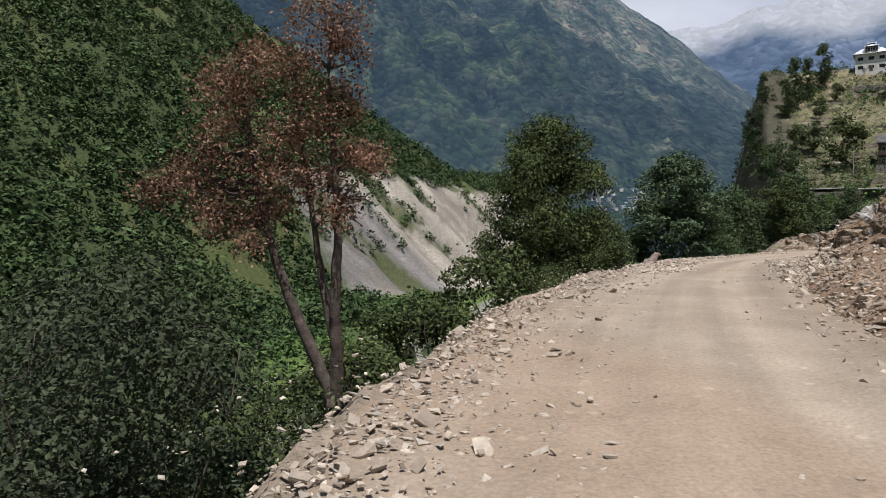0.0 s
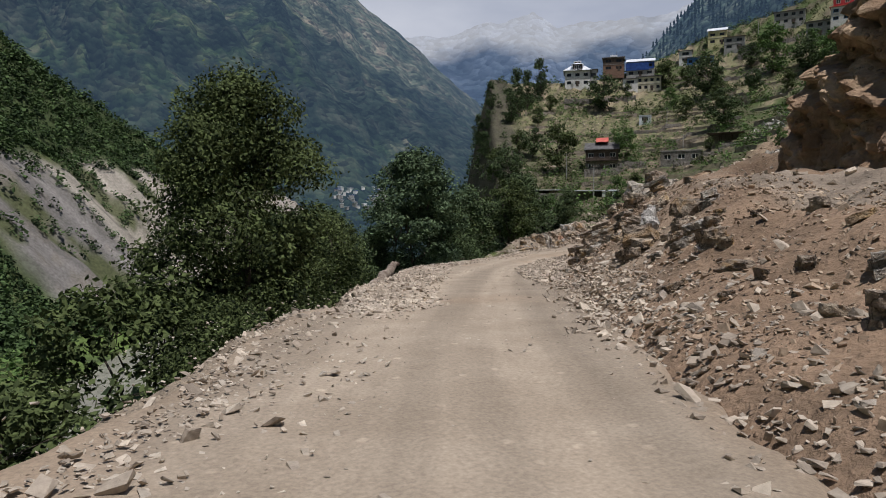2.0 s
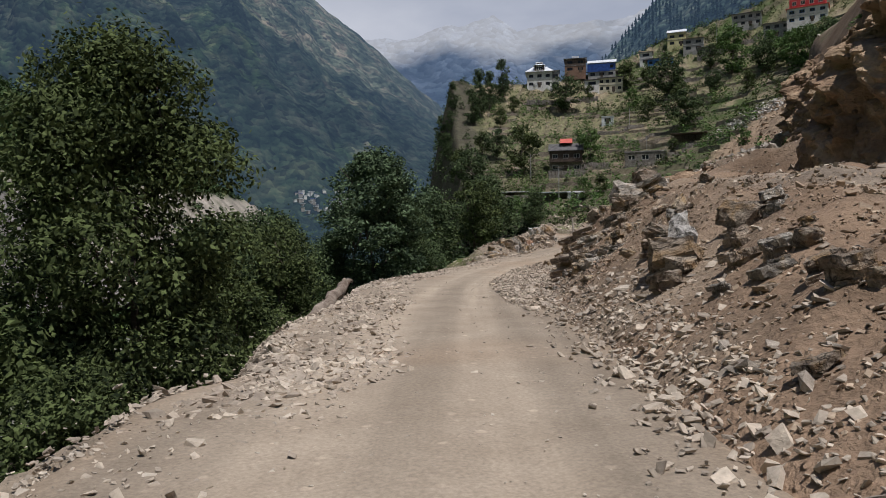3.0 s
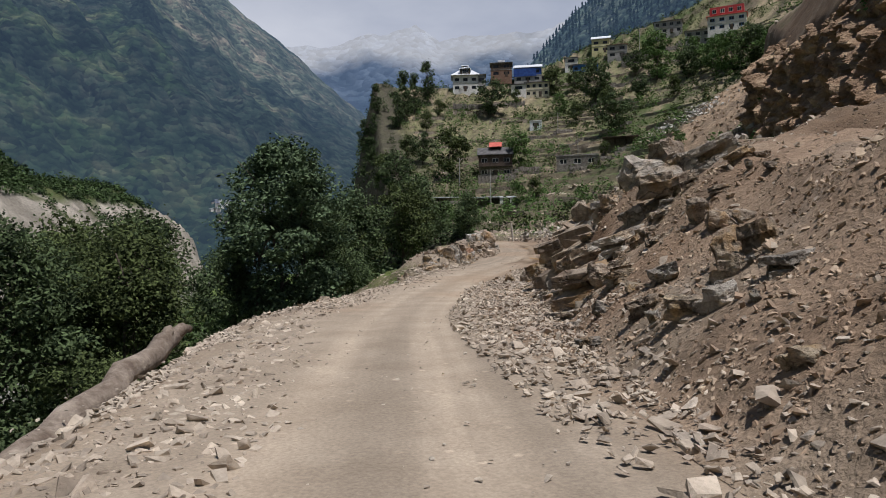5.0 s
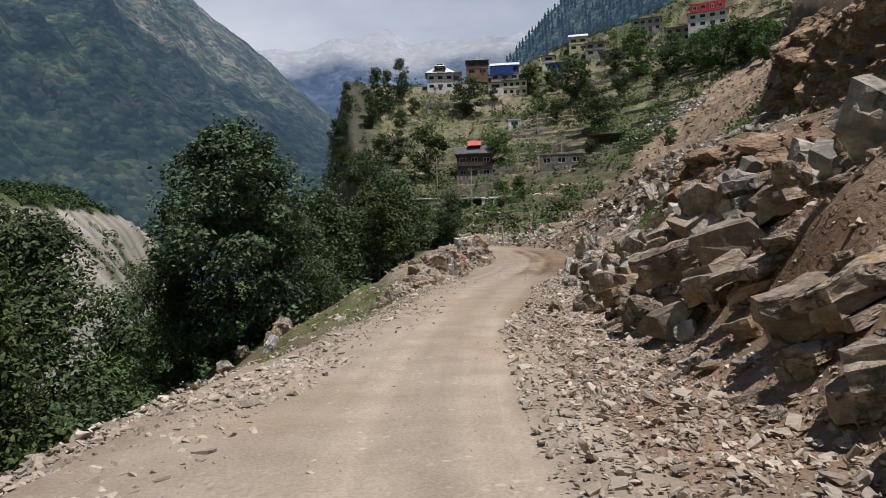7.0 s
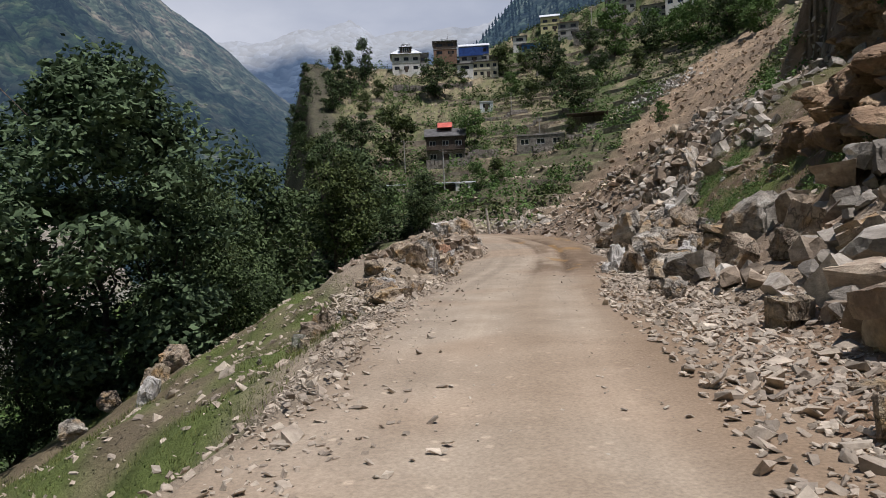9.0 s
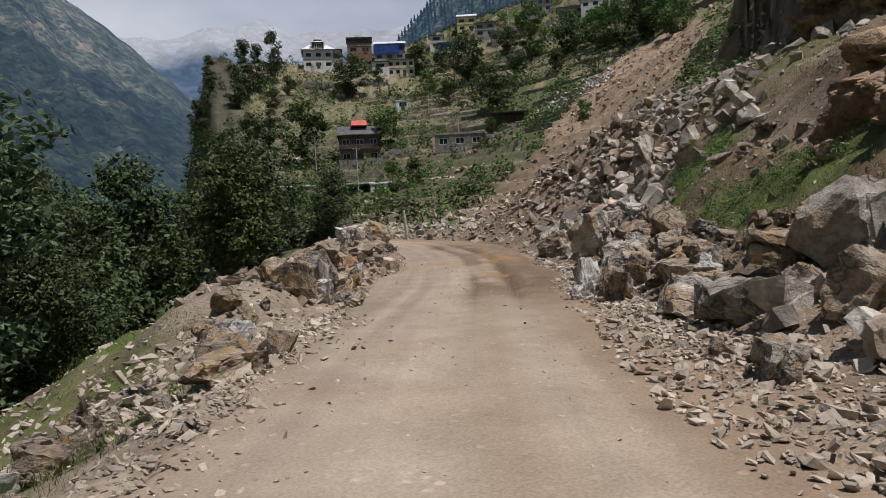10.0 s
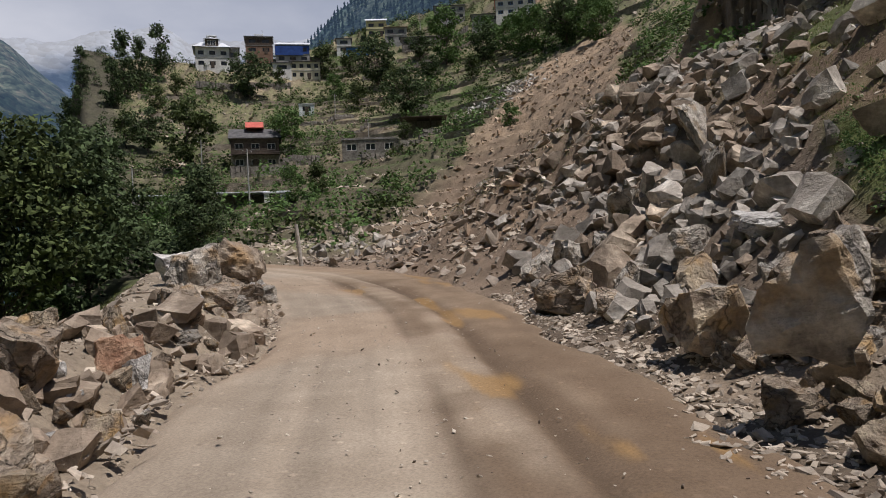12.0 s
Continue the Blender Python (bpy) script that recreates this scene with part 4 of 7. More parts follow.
# withered double-stemmed tree beyond the road's broken edge
def withered_tree():
    rng = np.random.default_rng(5)
    root = new("tree", None)
    z0 = land_at(-1.75, 10.7)
    root.location = (-1.75, 10.7, z0)
    h0 = -1.95 - z0
    bm = bmesh.new()

    def limb(pts, r0, r1, sides=9):
        p = smooth_line([(a, c) for a, b, c in pts], 5)
        q = smooth_line([(b, c) for a, b, c in pts], 5)
        n = len(p)
        tube(bm, [(p[i, 0] + rng.normal() * .012, q[i, 0], p[i, 1] + h0) for i in range(n)], [r0 + (r1 - r0) * i / (n - 1) for i in range(n)], sides)
        return [np.array((p[i, 0], q[i, 0], p[i, 1] + h0)) for i in range(n)]

    limb([(.02, 0, -1.2), (.04, 0, -.2), (.05, 0, .75)], .19, .15, 11)
    left = limb([(.03, 0, .65), (-.22, .05, 1.3), (-.55, .1, 2.0), (-.85, .12, 2.8), (-1.07, .15, 3.6), (-1.25, .2, 4.5), (-1.4, .2, 5.6), (-1.35, .2, 6.2)], .115, .02)
    right = limb([(.06, 0, .65), (.10, -.03, 1.5), (.06, -.06, 2.4), (.12, -.05, 3.4), (.05, -.05, 4.5), (-.02, 0, 5.6), (.03, 0, 6.9)], .12, .02)
    mid = limb([(.10, -.03, 1.5), (-.12, .1, 2.4), (-.28, .15, 3.4), (-.45, .2, 4.6), (-.6, .2, 6.0)], .08, .015)
    stems = left[16:] + right[18:] + mid[8:]
    lumps = [(-1.5, 5.15, .50), (-1.1, 6.05, .42), (-1.85, 4.3, .40), (-1.3, 4.45, .55), (-1.3, 3.6, .45), (-1.95, 3.55, .30), (-2.65, 4.0, .20), (-.5, 5.95, .42), (-.02, 6.45, .38),
             (-.4, 5.05, .45), (.12, 5.4, .36), (.35, 6.1, .22), (.38, 4.4, .30), (-.3, 4.2, .36), (-.85, 4.9, .40), (-.85, 3.95, .35), (-1.65, 5.7, .30), (.1, 3.75, .22), (-2.2, 4.1, .25), (.6, 4.5, .16)]
    out = []
    for a, c, r in lumps:
        for k in range(int(3 + r * 14)):
            p = np.array((a, 0, c + h0)) + rng.normal(size=3) * r * np.array((.55, .8, .55))
            near = stems[int(np.argmin([np.linalg.norm(q - p) + .6 * max(0, q[2] - p[2]) for q in stems]))]
            tube(bm, bent(rng, near, p, 4, .2), [.024, .017, .011, .005], 5)
            n = int(rng.uniform(80, 170))
            out.append(p + rng.normal(size=(n, 3)) * np.array((.15, .17, .13)))
    # a broken stub with bare twigs
    a = right[17]
    for k in range(9):
        tube(bm, bent(rng, a, a + np.array((.42 + .14 * rng.normal(), .1 * rng.normal(), .22 + .2 * rng.normal())), 4, .2), [.03, .02, .012, .005], 5)
    part("trunk", bm, BARK, root, smooth=True)
    v, q = leaf_quads(rng, np.concatenate(out), .062, .038, 0)
    crown = new("crown", np_mesh("crown", v, q, LEAF_DRY))
    crown.parent = root
    crown["label"] = "withered reddish brown leaves"
    tagged(root, "withered twin-stemmed tree with reddish brown leaves at road edge", "tree")


withered_tree()
OAK = tree_meshes(11, 10.0, 6.0, 190, 76000, .14, wide_at=.50, bare=.12, clump_r=.082, trunk_r=.016, foliage=LEAF_OAK, hollow=.3, stems=2)
WALNUT = tree_meshes(12, 18.0, 11.0, 150, 32000, .36, wide_at=.58, bare=.14, clump_r=.075, trunk_r=.013, foliage=LEAF_WALNUT, stems=3, lean=.09, hollow=.2)
BROAD = tree_meshes(13, 12.0, 7.0, 100, 30000, .20, wide_at=.58, bare=.2, clump_r=.095, trunk_r=.016, foliage=LEAF_DARK)
BROAD2 = tree_meshes(14, 12.0, 6.0, 90, 28000, .20, wide_at=.5, bare=.24, clump_r=.10, trunk_r=.016, foliage=LEAF_OAK, lean=.09)
BUSHY = tree_meshes(15, 6.0, 6.4, 80, 15000, .185, wide_at=.42, bare=.05, clump_r=.12, trunk_r=.014, foliage=LEAF_OAK, stems=3, lean=.12)
THIN = tree_meshes(16, 8.0, 5.0, 90, 17000, .125, wide_at=.55, bare=.08, clump_r=.12, trunk_r=.006, foliage=LEAF_GREY, stems=2, lean=.12)
MID = tree_meshes(21, 12.0, 6.6, 70, 6500, .40, wide_at=.55, bare=.2, clump_r=.10, trunk_r=.015, foliage=LEAF_DARK)
MID2 = tree_meshes(22, 12.0, 5.6, 64, 6000, .40, wide_at=.5, bare=.22, clump_r=.10, trunk_r=.015, foliage=LEAF_OAK, lean=.08)
SMALL_A = tree_meshes(17, 8.0, 6.6, 40, 2600, .48, wide_at=.58, bare=.2, clump_r=.13, trunk_r=.02, foliage=LEAF_DARK)
SMALL_B = tree_meshes(18, 8.0, 5.0, 34, 2200, .48, wide_at=.55, bare=.16, clump_r=.14, trunk_r=.02, foliage=LEAF_OAK, lean=.1)
SMALL_C = tree_meshes(19, 8.0, 7.0, 40, 2600, .47, wide_at=.5, bare=.1, clump_r=.13, trunk_r=.018, foliage=LEAF_BRIGHT)
TALL = tree_meshes(20, 14.0, 5.2, 60, 3000, .58, wide_at=.42, bare=.08, clump_r=.085, trunk_r=.014, foliage=LEAF_DARK, lean=.03)

# beside the first stretch of road
plant(OAK, 4.1, 26.9, "dense dark green oak rising beside the road edge", .95, .4, z=-3.7, squash=.9)
plant(BUSHY, 2.0, 24.0, "bushy green oak growing below the road edge", .9, 1.2, z=-4.6)
plant(BUSHY, 6.3, 31.5, "bushy green oak growing below the road edge", .72, 2.2, z=-3.2)
plant(BUSHY, -.6, 20.5, "low bushy green oak on the steep bank", .85, 3.2)
plant(BUSHY, -2.4, 16.4, "low bushy green oak on the steep bank", .75, 4.1)
plant(BUSHY, 3.6, 22.2, "low bushy green oak on the steep bank", .5, 5.0)
plant(THIN, -6.0, 12.2, "thin grey-green tree with tangled bare twigs", 1.0, .3)
plant(BROAD2, -9.5, 24.0, "leafy green tree on the steep bank", .6, 3.0)
plant(BUSHY, -6.5, 16.5, "low bushy green oak on the steep bank", .9, .9)
plant(BROAD, -14.5, 25.0, "leafy green tree on the steep bank", .7, 5.0)
plant(THIN, -4.3, 9.0, "thin grey-green tree with tangled bare twigs", .8, 2.0)
plant(THIN, -8.5, 14.5, "thin grey-green tree with tangled bare twigs", 1.05, 4.0)
plant(BROAD, -7.0, 20.0, "leafy green tree on the steep bank", .62, 1.0)
plant(BROAD2, -11.0, 18.0, "leafy green tree on the steep bank", .7, 2.0)
plant(BUSHY, -3.9, 12.8, "low bushy green oak on the steep bank", .55, 1.7)
plant(BUSHY, -1.6, 14.0, "low bushy green oak on the steep bank", .5, 2.9)
# walnuts and broadleaves below the middle stretch
plant(WALNUT, 27.7, 81.2, "tall spreading walnut tree with large leaves", 1.04, .5, z=-8.4, squash=1.12)
plant(BROAD, 32.5, 88.0, "leafy dark green tree below the road", 1.15, 2.5, z=-7.5)
plant(BROAD2, 12.3, 54.0, "leafy green tree below the road edge", .95, 1.5, z=-9.0)
plant(BROAD, 8.0, 52.0, "leafy green tree below the road edge", .98, .7, z=-9.3)
plant(BROAD2, 10.0, 58.0, "leafy green tree below the road edge", 1.0, 2.9, z=-10.2)
plant(BUSHY, 10.6, 48.2, "bushy green tree below the road edge", .9, 2.3)
plant(BROAD, 23.5, 85.0, "leafy dark green tree below the road", .95, 3.7, z=-10)
plant(BROAD2, 35.5, 94.0, "leafy dark green tree below the road", 1.1, 4.4, z=-7)
plant(BROAD, 14.6, 71.0, "leafy green tree below the road edge", 1.5, 2.0, z=-14.5)
plant(BROAD2, 10.6, 66.0, "leafy green tree below the road edge", 1.45, 4.2, z=-14.5)
# trees past the bend
for i, (x, y, h) in enumerate([(54.5, 108, 1.12), (50.0, 101, .95), (58.5, 113, 1.0), (47.5, 113, 1.25), (43.5, 104, 1.2), (60.5, 126, 1.15), (39.5, 99, 1.05), (52, 122, 1.3), (45, 120, 1.3)]):
    plant((MID, MID2)[i % 2], x, y, "slender dark green tree past the bend", h, i * 1.3, "trees past the bend")
plant(MID, 64.8, 109.6, "small dark green tree behind the rock pile", .62, .4)
plant(MID2, 66.5, 113.0, "small dark green tree behind the rock pile", .5, 1.4)

# among the terraces of the village
VTREE = "round green orchard tree on a village terrace"
for i, (x, y, h) in enumerate([(126.4, 248.2, 1.3), (142.6, 259.6, 1.18), (112.7, 249.3, .73), (134, 254, 1.1), (121, 243, .9), (99, 214, .42), (86, 187, .34), (103, 221, .32), (119, 257, .8), (115, 250, .6), (118, 263, .7), (111, 243, .55), (122, 275, .8), (108, 236, .5)]):
    plant(TALL, x, y, "tall dark tree on the brow of the spur", h, i * 2.1, "trees on the spur")
for i, (x, y, h) in enumerate([(109.1, 257.2, 1.55), (112.0, 208.5, 1.26), (159.5, 239.5, 1.87), (188.4, 213.1, 2.11), (162.5, 177.9, 1.61), (206.9, 186.7, 1.48), (191.7, 149.8, 1.69),
                               (90.2, 182.8, 1.5), (217.9, 221.5, 1.26), (193.5, 196.5, 1.08), (105.5, 260.8, 1.44)]):
    plant(SMALL_A, x, y, VTREE, h, i * 1.7, "village trees")
for i, (x, y, h) in enumerate([(130.0, 238.1, .92), (110.3, 188.9, 1.83), (174.9, 244.1, .79), (191.8, 241.5, 1.5), (170.7, 204.4, .91), (104.1, 143.5, .59), (182.1, 200.7, 1.17), (94.8, 200.7, 1.24),
                               (189.9, 178.0, .9), (199.6, 237.5, 1.1), (138.6, 157.5, .5), (141.5, 248.2, .86), (109.9, 214.1, .99)]):
    plant(SMALL_B, x, y, VTREE, h, i * 1.9, "village trees")
for i, (x, y, h) in enumerate([(210.0, 203.1, 2.21), (210.4, 178.5, 1.35), (198.1, 162.4, 1.57), (127.0, 178.7, 1.37), (76.2, 136.3, .76), (96.9, 140.4, .62), (66.6, 126.2, .59), (133.0, 128.4, .55),
                               (178.2, 221.8, .87), (189.6, 142.2, 1.23), (203, 170, 1.5), (196, 152, 1.3), (183, 136, 1.2), (214, 190, 1.6)]):
    plant(SMALL_C, x, y, "bright green leafy tree on a village terrace", h, i * 2.3, "village trees")


# ---- woods and scrub that nobody could count ----
def scatter_wood(name, seed, xs, ys, zs, sizes, quads, leaf, material, label, tall=1.15, category="woods"):
    rng = np.random.default_rng(seed)
    n = len(xs)
    c = rng.normal(size=(n, quads, 3))
    c /= np.linalg.norm(c, axis=2)[:, :, None]
    c *= rng.uniform(.45, 1.05, (n, quads, 1)) ** .6
    c[:, :, 2] = np.abs(c[:, :, 2]) * 1.25 - .18
    away = (c / (np.linalg.norm(c, axis=2)[:, :, None] + 1e-6)).reshape(-1, 3)
    c = c * (sizes[:, None, None] * np.array((.5, .5, .62 * tall))) * rng.uniform(.75, 1.25, (n, 1, 3))
    c = c + np.stack([xs, ys, zs + sizes * .14], -1)[:, None, :]
    v, q = leaf_quads(rng, c.reshape(-1, 3), leaf, leaf * .72, .5, away)
    scale = np.repeat(np.clip(sizes, .6, 9), quads * 4)[:, None]
    mid = np.repeat(c.reshape(-1, 3), 4, axis=0)
    v = mid + (v - mid) * scale
    return tagged(new(name, np_mesh(name, v, q, material)), label, category, kind="stuff")


rw = np.random.default_rng(77)
# far bank of the river
fx, fy = rw.uniform(-300, 130, 70000), rw.uniform(30, 660, 70000)
fz, fm = land(fx, fy, masks=True)
open_ground = fbm(fx, fy, 60, 3, 63) * 1.4 + fbm(fx, fy, 14, 4, 61) * .5
on_scree = (fm["g"] > -4) & (fm["g"] < 120) & (fz < 32 + 14 * fbm(fx, fy, 14, 4, 61)) & (fm["h"] + .25 * (40 - fm["g"]) > 62)
wooded = ((fm["c"] > 34) & (fm["a"] < 250)) | (fm["g"] > 30) | ((fm["g"] > -30) & (fm["h"] < 78) & (fm["c"] > 22) & ((fbm(fx, fy, 20, 3, 92) > -.04) | (fm["g"] > 2)))
ribbed = (fbm(fm["h"] + .5 * fm["g"], fm["g"] * .12, 12, 3, 72) + .5 * fbm(fx, fy, 14, 4, 61) > .10) | (np.abs(fm["h"] + .3 * fm["g"] - 136) < 4)
keep = fm["onval"] & wooded & (fx > -.78 * fy - 12) & (open_ground < .40) & (~on_scree | (ribbed & (rw.uniform(size=len(fx)) < .5)))
fx, fy, fz = fx[keep][:18000], fy[keep][:18000], fz[keep][:18000]
sz = np.clip(rw.lognormal(1.42, .35, len(fx)), 2.0, 8.5)
scatter_wood("woods", 1, fx, fy, fz, sz, 26, .28, LEAF_FOREST, "scrubby green woodland covering the far hillside")
# hedges and trees on the valley floor
fx, fy = rw.uniform(-140, 120, 6000), rw.uniform(20, 420, 6000)
fz, fm = land(fx, fy, masks=True)
keep = fm["onval"] & (fm["c"] < 50) & (np.abs(fm["c"]) > 20) & (fbm(fx, fy, 30, 3, 91) > -.02) & (fm["g"] < -2)
fx, fy, fz = fx[keep][:1300], fy[keep][:1300], fz[keep][:1300]
scatter_wood("hedges", 2, fx, fy, fz, rw.uniform(2.5, 6, len(fx)), 44, .26, LEAF_BRIGHT, "green trees and hedges between valley fields")
# slope between road and river
fx, fy = rw.uniform(-75, 150, 16000), rw.uniform(-25, 330, 16000)
fz, fm = land(fx, fy, masks=True)
keep = (fm["d"] < 0) & (~fm["onval"]) & (fm["dl"] > np.interp(fm["ly"], [0, 36, 46, 60, 90, 110], [6, 6, 20, 26, 14, 4])) & (fz > -34) & ((fm["ly"] < 104) | (rw.uniform(size=len(fx)) < np.interp(fm["dl"], [4, 12], [.18, .6])))
fx, fy, fz = fx[keep][:2600], fy[keep][:2600], fz[keep][:2600]
scatter_wood("scrub", 3, fx, fy, fz, rw.uniform(2.0, 4.6, len(fx)) * np.interp(fy, [90, 140], [1, 1.25]), 50, .2, LEAF_DARK, "dense green scrub on the slope below the road")
# low bushes on the bank right under the broken edge
fx, fy = rw.uniform(-14, 14, 2600), rw.uniform(-4, 46, 2600)
fz, fm = land(fx, fy, masks=True)
keep = (fm["d"] < 0) & (fm["dl"] > 1.6) & (fm["dl"] < 8)
fx, fy, fz = fx[keep][:330], fy[keep][:330], fz[keep][:330]
scatter_wood("bushes", 4, fx, fy, fz, rw.uniform(.7, 1.9, len(fx)), 240, .052, LEAF_OAK, "leafy bushes on the bank under the road edge")
# scrub and small trees along the spur's brow
rbs = np.random.default_rng(179)
kb_ = np.where((LINE[:, 1] > 112) & (LINE[:, 1] < 300))[0]
pick_ = rbs.choice(kb_, 300)
db_ = rbs.uniform(-9, 3, 300)
fx, fy = LINE[pick_, 0] + db_ * LINE_T[pick_, 1] + rbs.normal(size=300), LINE[pick_, 1] - db_ * LINE_T[pick_, 0] + rbs.normal(size=300)
scatter_wood("brow_scrub", 16, fx, fy, land(fx, fy), rbs.uniform(1.0, 3.4, 300), 60, .17, LEAF_DARK, "dark scrub and small trees along the spur's brow")
# village hill bushes
fx, fy = rw.uniform(60, 290, 16000), rw.uniform(95, 300, 16000)
fz, fm = land(fx, fy, masks=True)
keep = (fm["d"] > 3) & (fm["ly"] > 104) & (fbm(fx, fy, 22, 3, 93) > -.02) & (scar(fx, fy) < .4)
fx, fy, fz = fx[keep][:4200], fy[keep][:4200], fz[keep][:4200]
scatter_wood("shrubs", 5, fx, fy, fz, rw.uniform(.7, 2.6, len(fx)), 20, .27, LEAF_OAK, "green shrubs along the village terraces")
# single low bushes between them
rlb = np.random.default_rng(178)
fx, fy = rlb.uniform(60, 260, 9000), rlb.uniform(100, 290, 9000)
fz, fm = land(fx, fy, masks=True)
keep = (fm["d"] > 3) & (fm["ly"] > 110) & (scar(fx, fy) < .4) & (fbm(fx, fy, 22, 3, 93) < .06) & (fbm(fx, fy, 7, 2, 94) > -.06)
fx, fy, fz = fx[keep][:1500], fy[keep][:1500], fz[keep][:1500]
scatter_wood("low_bushes", 15, fx, fy, fz, np.clip(rlb.lognormal(.6, .5, len(fx)), .7, 4.2), 46, .17, LEAF_BRIGHT, "scattered low green bushes on the village hillside")
# brush above the cut
fx, fy = rw.uniform(30, 180, 12000), rw.uniform(5, 150, 12000)
fz, fm = land(fx, fy, masks=True)
keep = (fm["d"] > 0) & (fm["dd"] > 17) & (scar(fx, fy) < .4) & (fbm(fx, fy, 16, 3, 95) > .02)
fx, fy, fz = fx[keep][:900], fy[keep][:900], fz[keep][:900]
scatter_wood("brush", 6, fx, fy, fz, rw.uniform(.6, 2.2, len(fx)), 44, .22, LEAF_BRIGHT, "green brush on the hillside above the cutting")
fx, fy = rw.uniform(40, 70, 9000), rw.uniform(50, 76, 9000)
fz, fm = land(fx, fy, masks=True)
keep = (fm["d"] > 0) & (grassy_patch(fm["ly"], fm["dd"]) * rw.uniform(0, 1, 9000) > .5) & (fbm(fx, fy, 3, 3, 62) > -.05)
fx, fy, fz = fx[keep][:260], fy[keep][:260], fz[keep][:260]
scatter_wood("weeds", 9, fx, fy, fz, rw.uniform(.25, .75, len(fx)), 70, .085, LEAF_BRIGHT, "bright green weeds on the slope beside the slide", .8, "weeds")
# pines along the skyline ridge
pa = rw.uniform(33.5, 75, 5200)
pr = rw.uniform(470, 812, 5200)
ridge = bpy.data.objects["backdrop_ridge"].data
rv = np.empty(len(ridge.vertices) * 3, np.float32)
ridge.vertices.foreach_get("co", rv)
rv = rv.reshape(130, 300, 3)
ia = np.clip(((pa - 33.5) / (110 - 33.5) * 299).astype(int), 0, 299)
ir = np.clip(((pr - 420) / (800 - 420) / 1.25 * 129).astype(int), 0, 129)
pp = rv[ir, ia]
n = len(pp)
ph = rw.uniform(4.5, 9, n)
tiers = []
for k, (z0, z1, r) in enumerate(((.08, .5, .26), (.34, .75, .19), (.58, 1.0, .12))):
    a = np.arange(6) * math.pi / 3 + k
    ring = np.stack([np.cos(a) * r, np.sin(a) * r, np.full(6, z0)], -1)
    tiers.append((ring, np.array((0, 0, z1))))
vv, ff, base = [], [], 0
for i in range(n):
    for ring, tip in tiers:
        rr = ring * (1 + .35 * rw.uniform(-1, 1, (6, 1)))
        vv.append(np.concatenate([rr, tip[None]]) * ph[i] + pp[i])
        ff.append([(base + k, base + (k + 1) % 6, base + 6) for k in range(6)])
        base += 7
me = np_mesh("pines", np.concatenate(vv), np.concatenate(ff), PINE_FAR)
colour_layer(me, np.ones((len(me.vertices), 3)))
# full share of painted haze: every pine glows faintly blue
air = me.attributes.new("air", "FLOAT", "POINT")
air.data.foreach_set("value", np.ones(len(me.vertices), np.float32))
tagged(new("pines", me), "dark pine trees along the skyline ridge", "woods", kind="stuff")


# grass and weeds on the banks
def grass(name, seed, xs, ys, zs, height, blades, label):
    rng = np.random.default_rng(seed)
    n = len(xs)
    root = np.stack([xs, ys, zs], -1)[:, None, :] + rng.normal(size=(n, blades, 3)) * np.array((.16, .16, 0))
    root = root.reshape(-1, 3)
    m = len(root)
    a = rng.uniform(0, 2 * math.pi, m)
    h = height * rng.uniform(.5, 1.3, m)
    side = np.stack([np.cos(a), np.sin(a), 0 * a], -1) * .006
    out = np.stack([-np.sin(a), np.cos(a), 0 * a], -1) * (h * rng.uniform(.2, .9, m))[:, None]
    v = np.stack([root - side, root + side, root + side * .3 + out + np.stack([0 * h, 0 * h, h], -1), root - side * .3 + out + np.stack([0 * h, 0 * h, h], -1)], 1).reshape(-1, 3)
    return tagged(new(name, np_mesh(name, v, np.arange(m * 4).reshape(m, 4), GRASS)), label, "grass", kind="stuff")


fx, fy = rw.uniform(5, 75, 110000), rw.uniform(36, 96, 110000)
fz, fm = land(fx, fy, masks=True)
dens = fbm(fx, fy, 3, 3, 62) + .6 * fbm(fx, fy, 14, 4, 61)
keep = ((fm["d"] > 0) & (grassy_patch(fm["ly"], fm["dd"]) > .5)) | ((fm["d"] < 0) & (fm["dl"] > .9) & (fm["dl"] < 16) & (dens > .0)) | ((fm["d"] > 0) & (fm["dd"] > 5) & (fm["dd"] < 18) & (fm["ly"] > 48) & (fbm(fx, fy, 14, 4, 61) * 1.2 + fbm(fx, fy, 60, 3, 63) * .6 > .06))
fx, fy, fz = fx[keep][:15000], fy[keep][:15000], fz[keep][:15000]
grass("grass", 8, fx, fy, fz, .085, 11, "dry and green grass tufts on the banks")


# ---- village ----
PLASTER = mottled("white_plaster", (.60, .58, .54), (.80, .79, .76), scale=.7, fine=6, bump=.1, obj_random=.04)
PLASTER_CREAM = mottled("cream_plaster", (.50, .45, .33), (.66, .61, .47), scale=.7, fine=6, bump=.1)
PLASTER_YELLOW = mottled("yellow_plaster", (.55, .50, .26), (.68, .63, .36), scale=.7, fine=6, bump=.1)
CONCRETE = mottled("raw_concrete", (.27, .265, .25), (.42, .41, .39), scale=.6, fine=7, bump=.2, obj_random=.08)
RUBBLE_WALL = mottled("dry_stone", (.13, .115, .10), (.30, .275, .245), scale=2.2, fine=9, bump=1, bump_dist=.08, obj_random=.08)
TIMBER = mottled("dark_timber", (.055, .042, .034), (.13, .10, .08), scale=2, fine=14, bump=.3)
BRICKWORK = mottled("brown_brick", (.17, .10, .07), (.28, .18, .13), scale=2.4, fine=12, bump=.4)
TIN_WHITE = mottled("pale_tin_roof", (.60, .63, .67), (.80, .82, .84), scale=.8, fine=5, rough=.45, bump=.1, spec=.5)
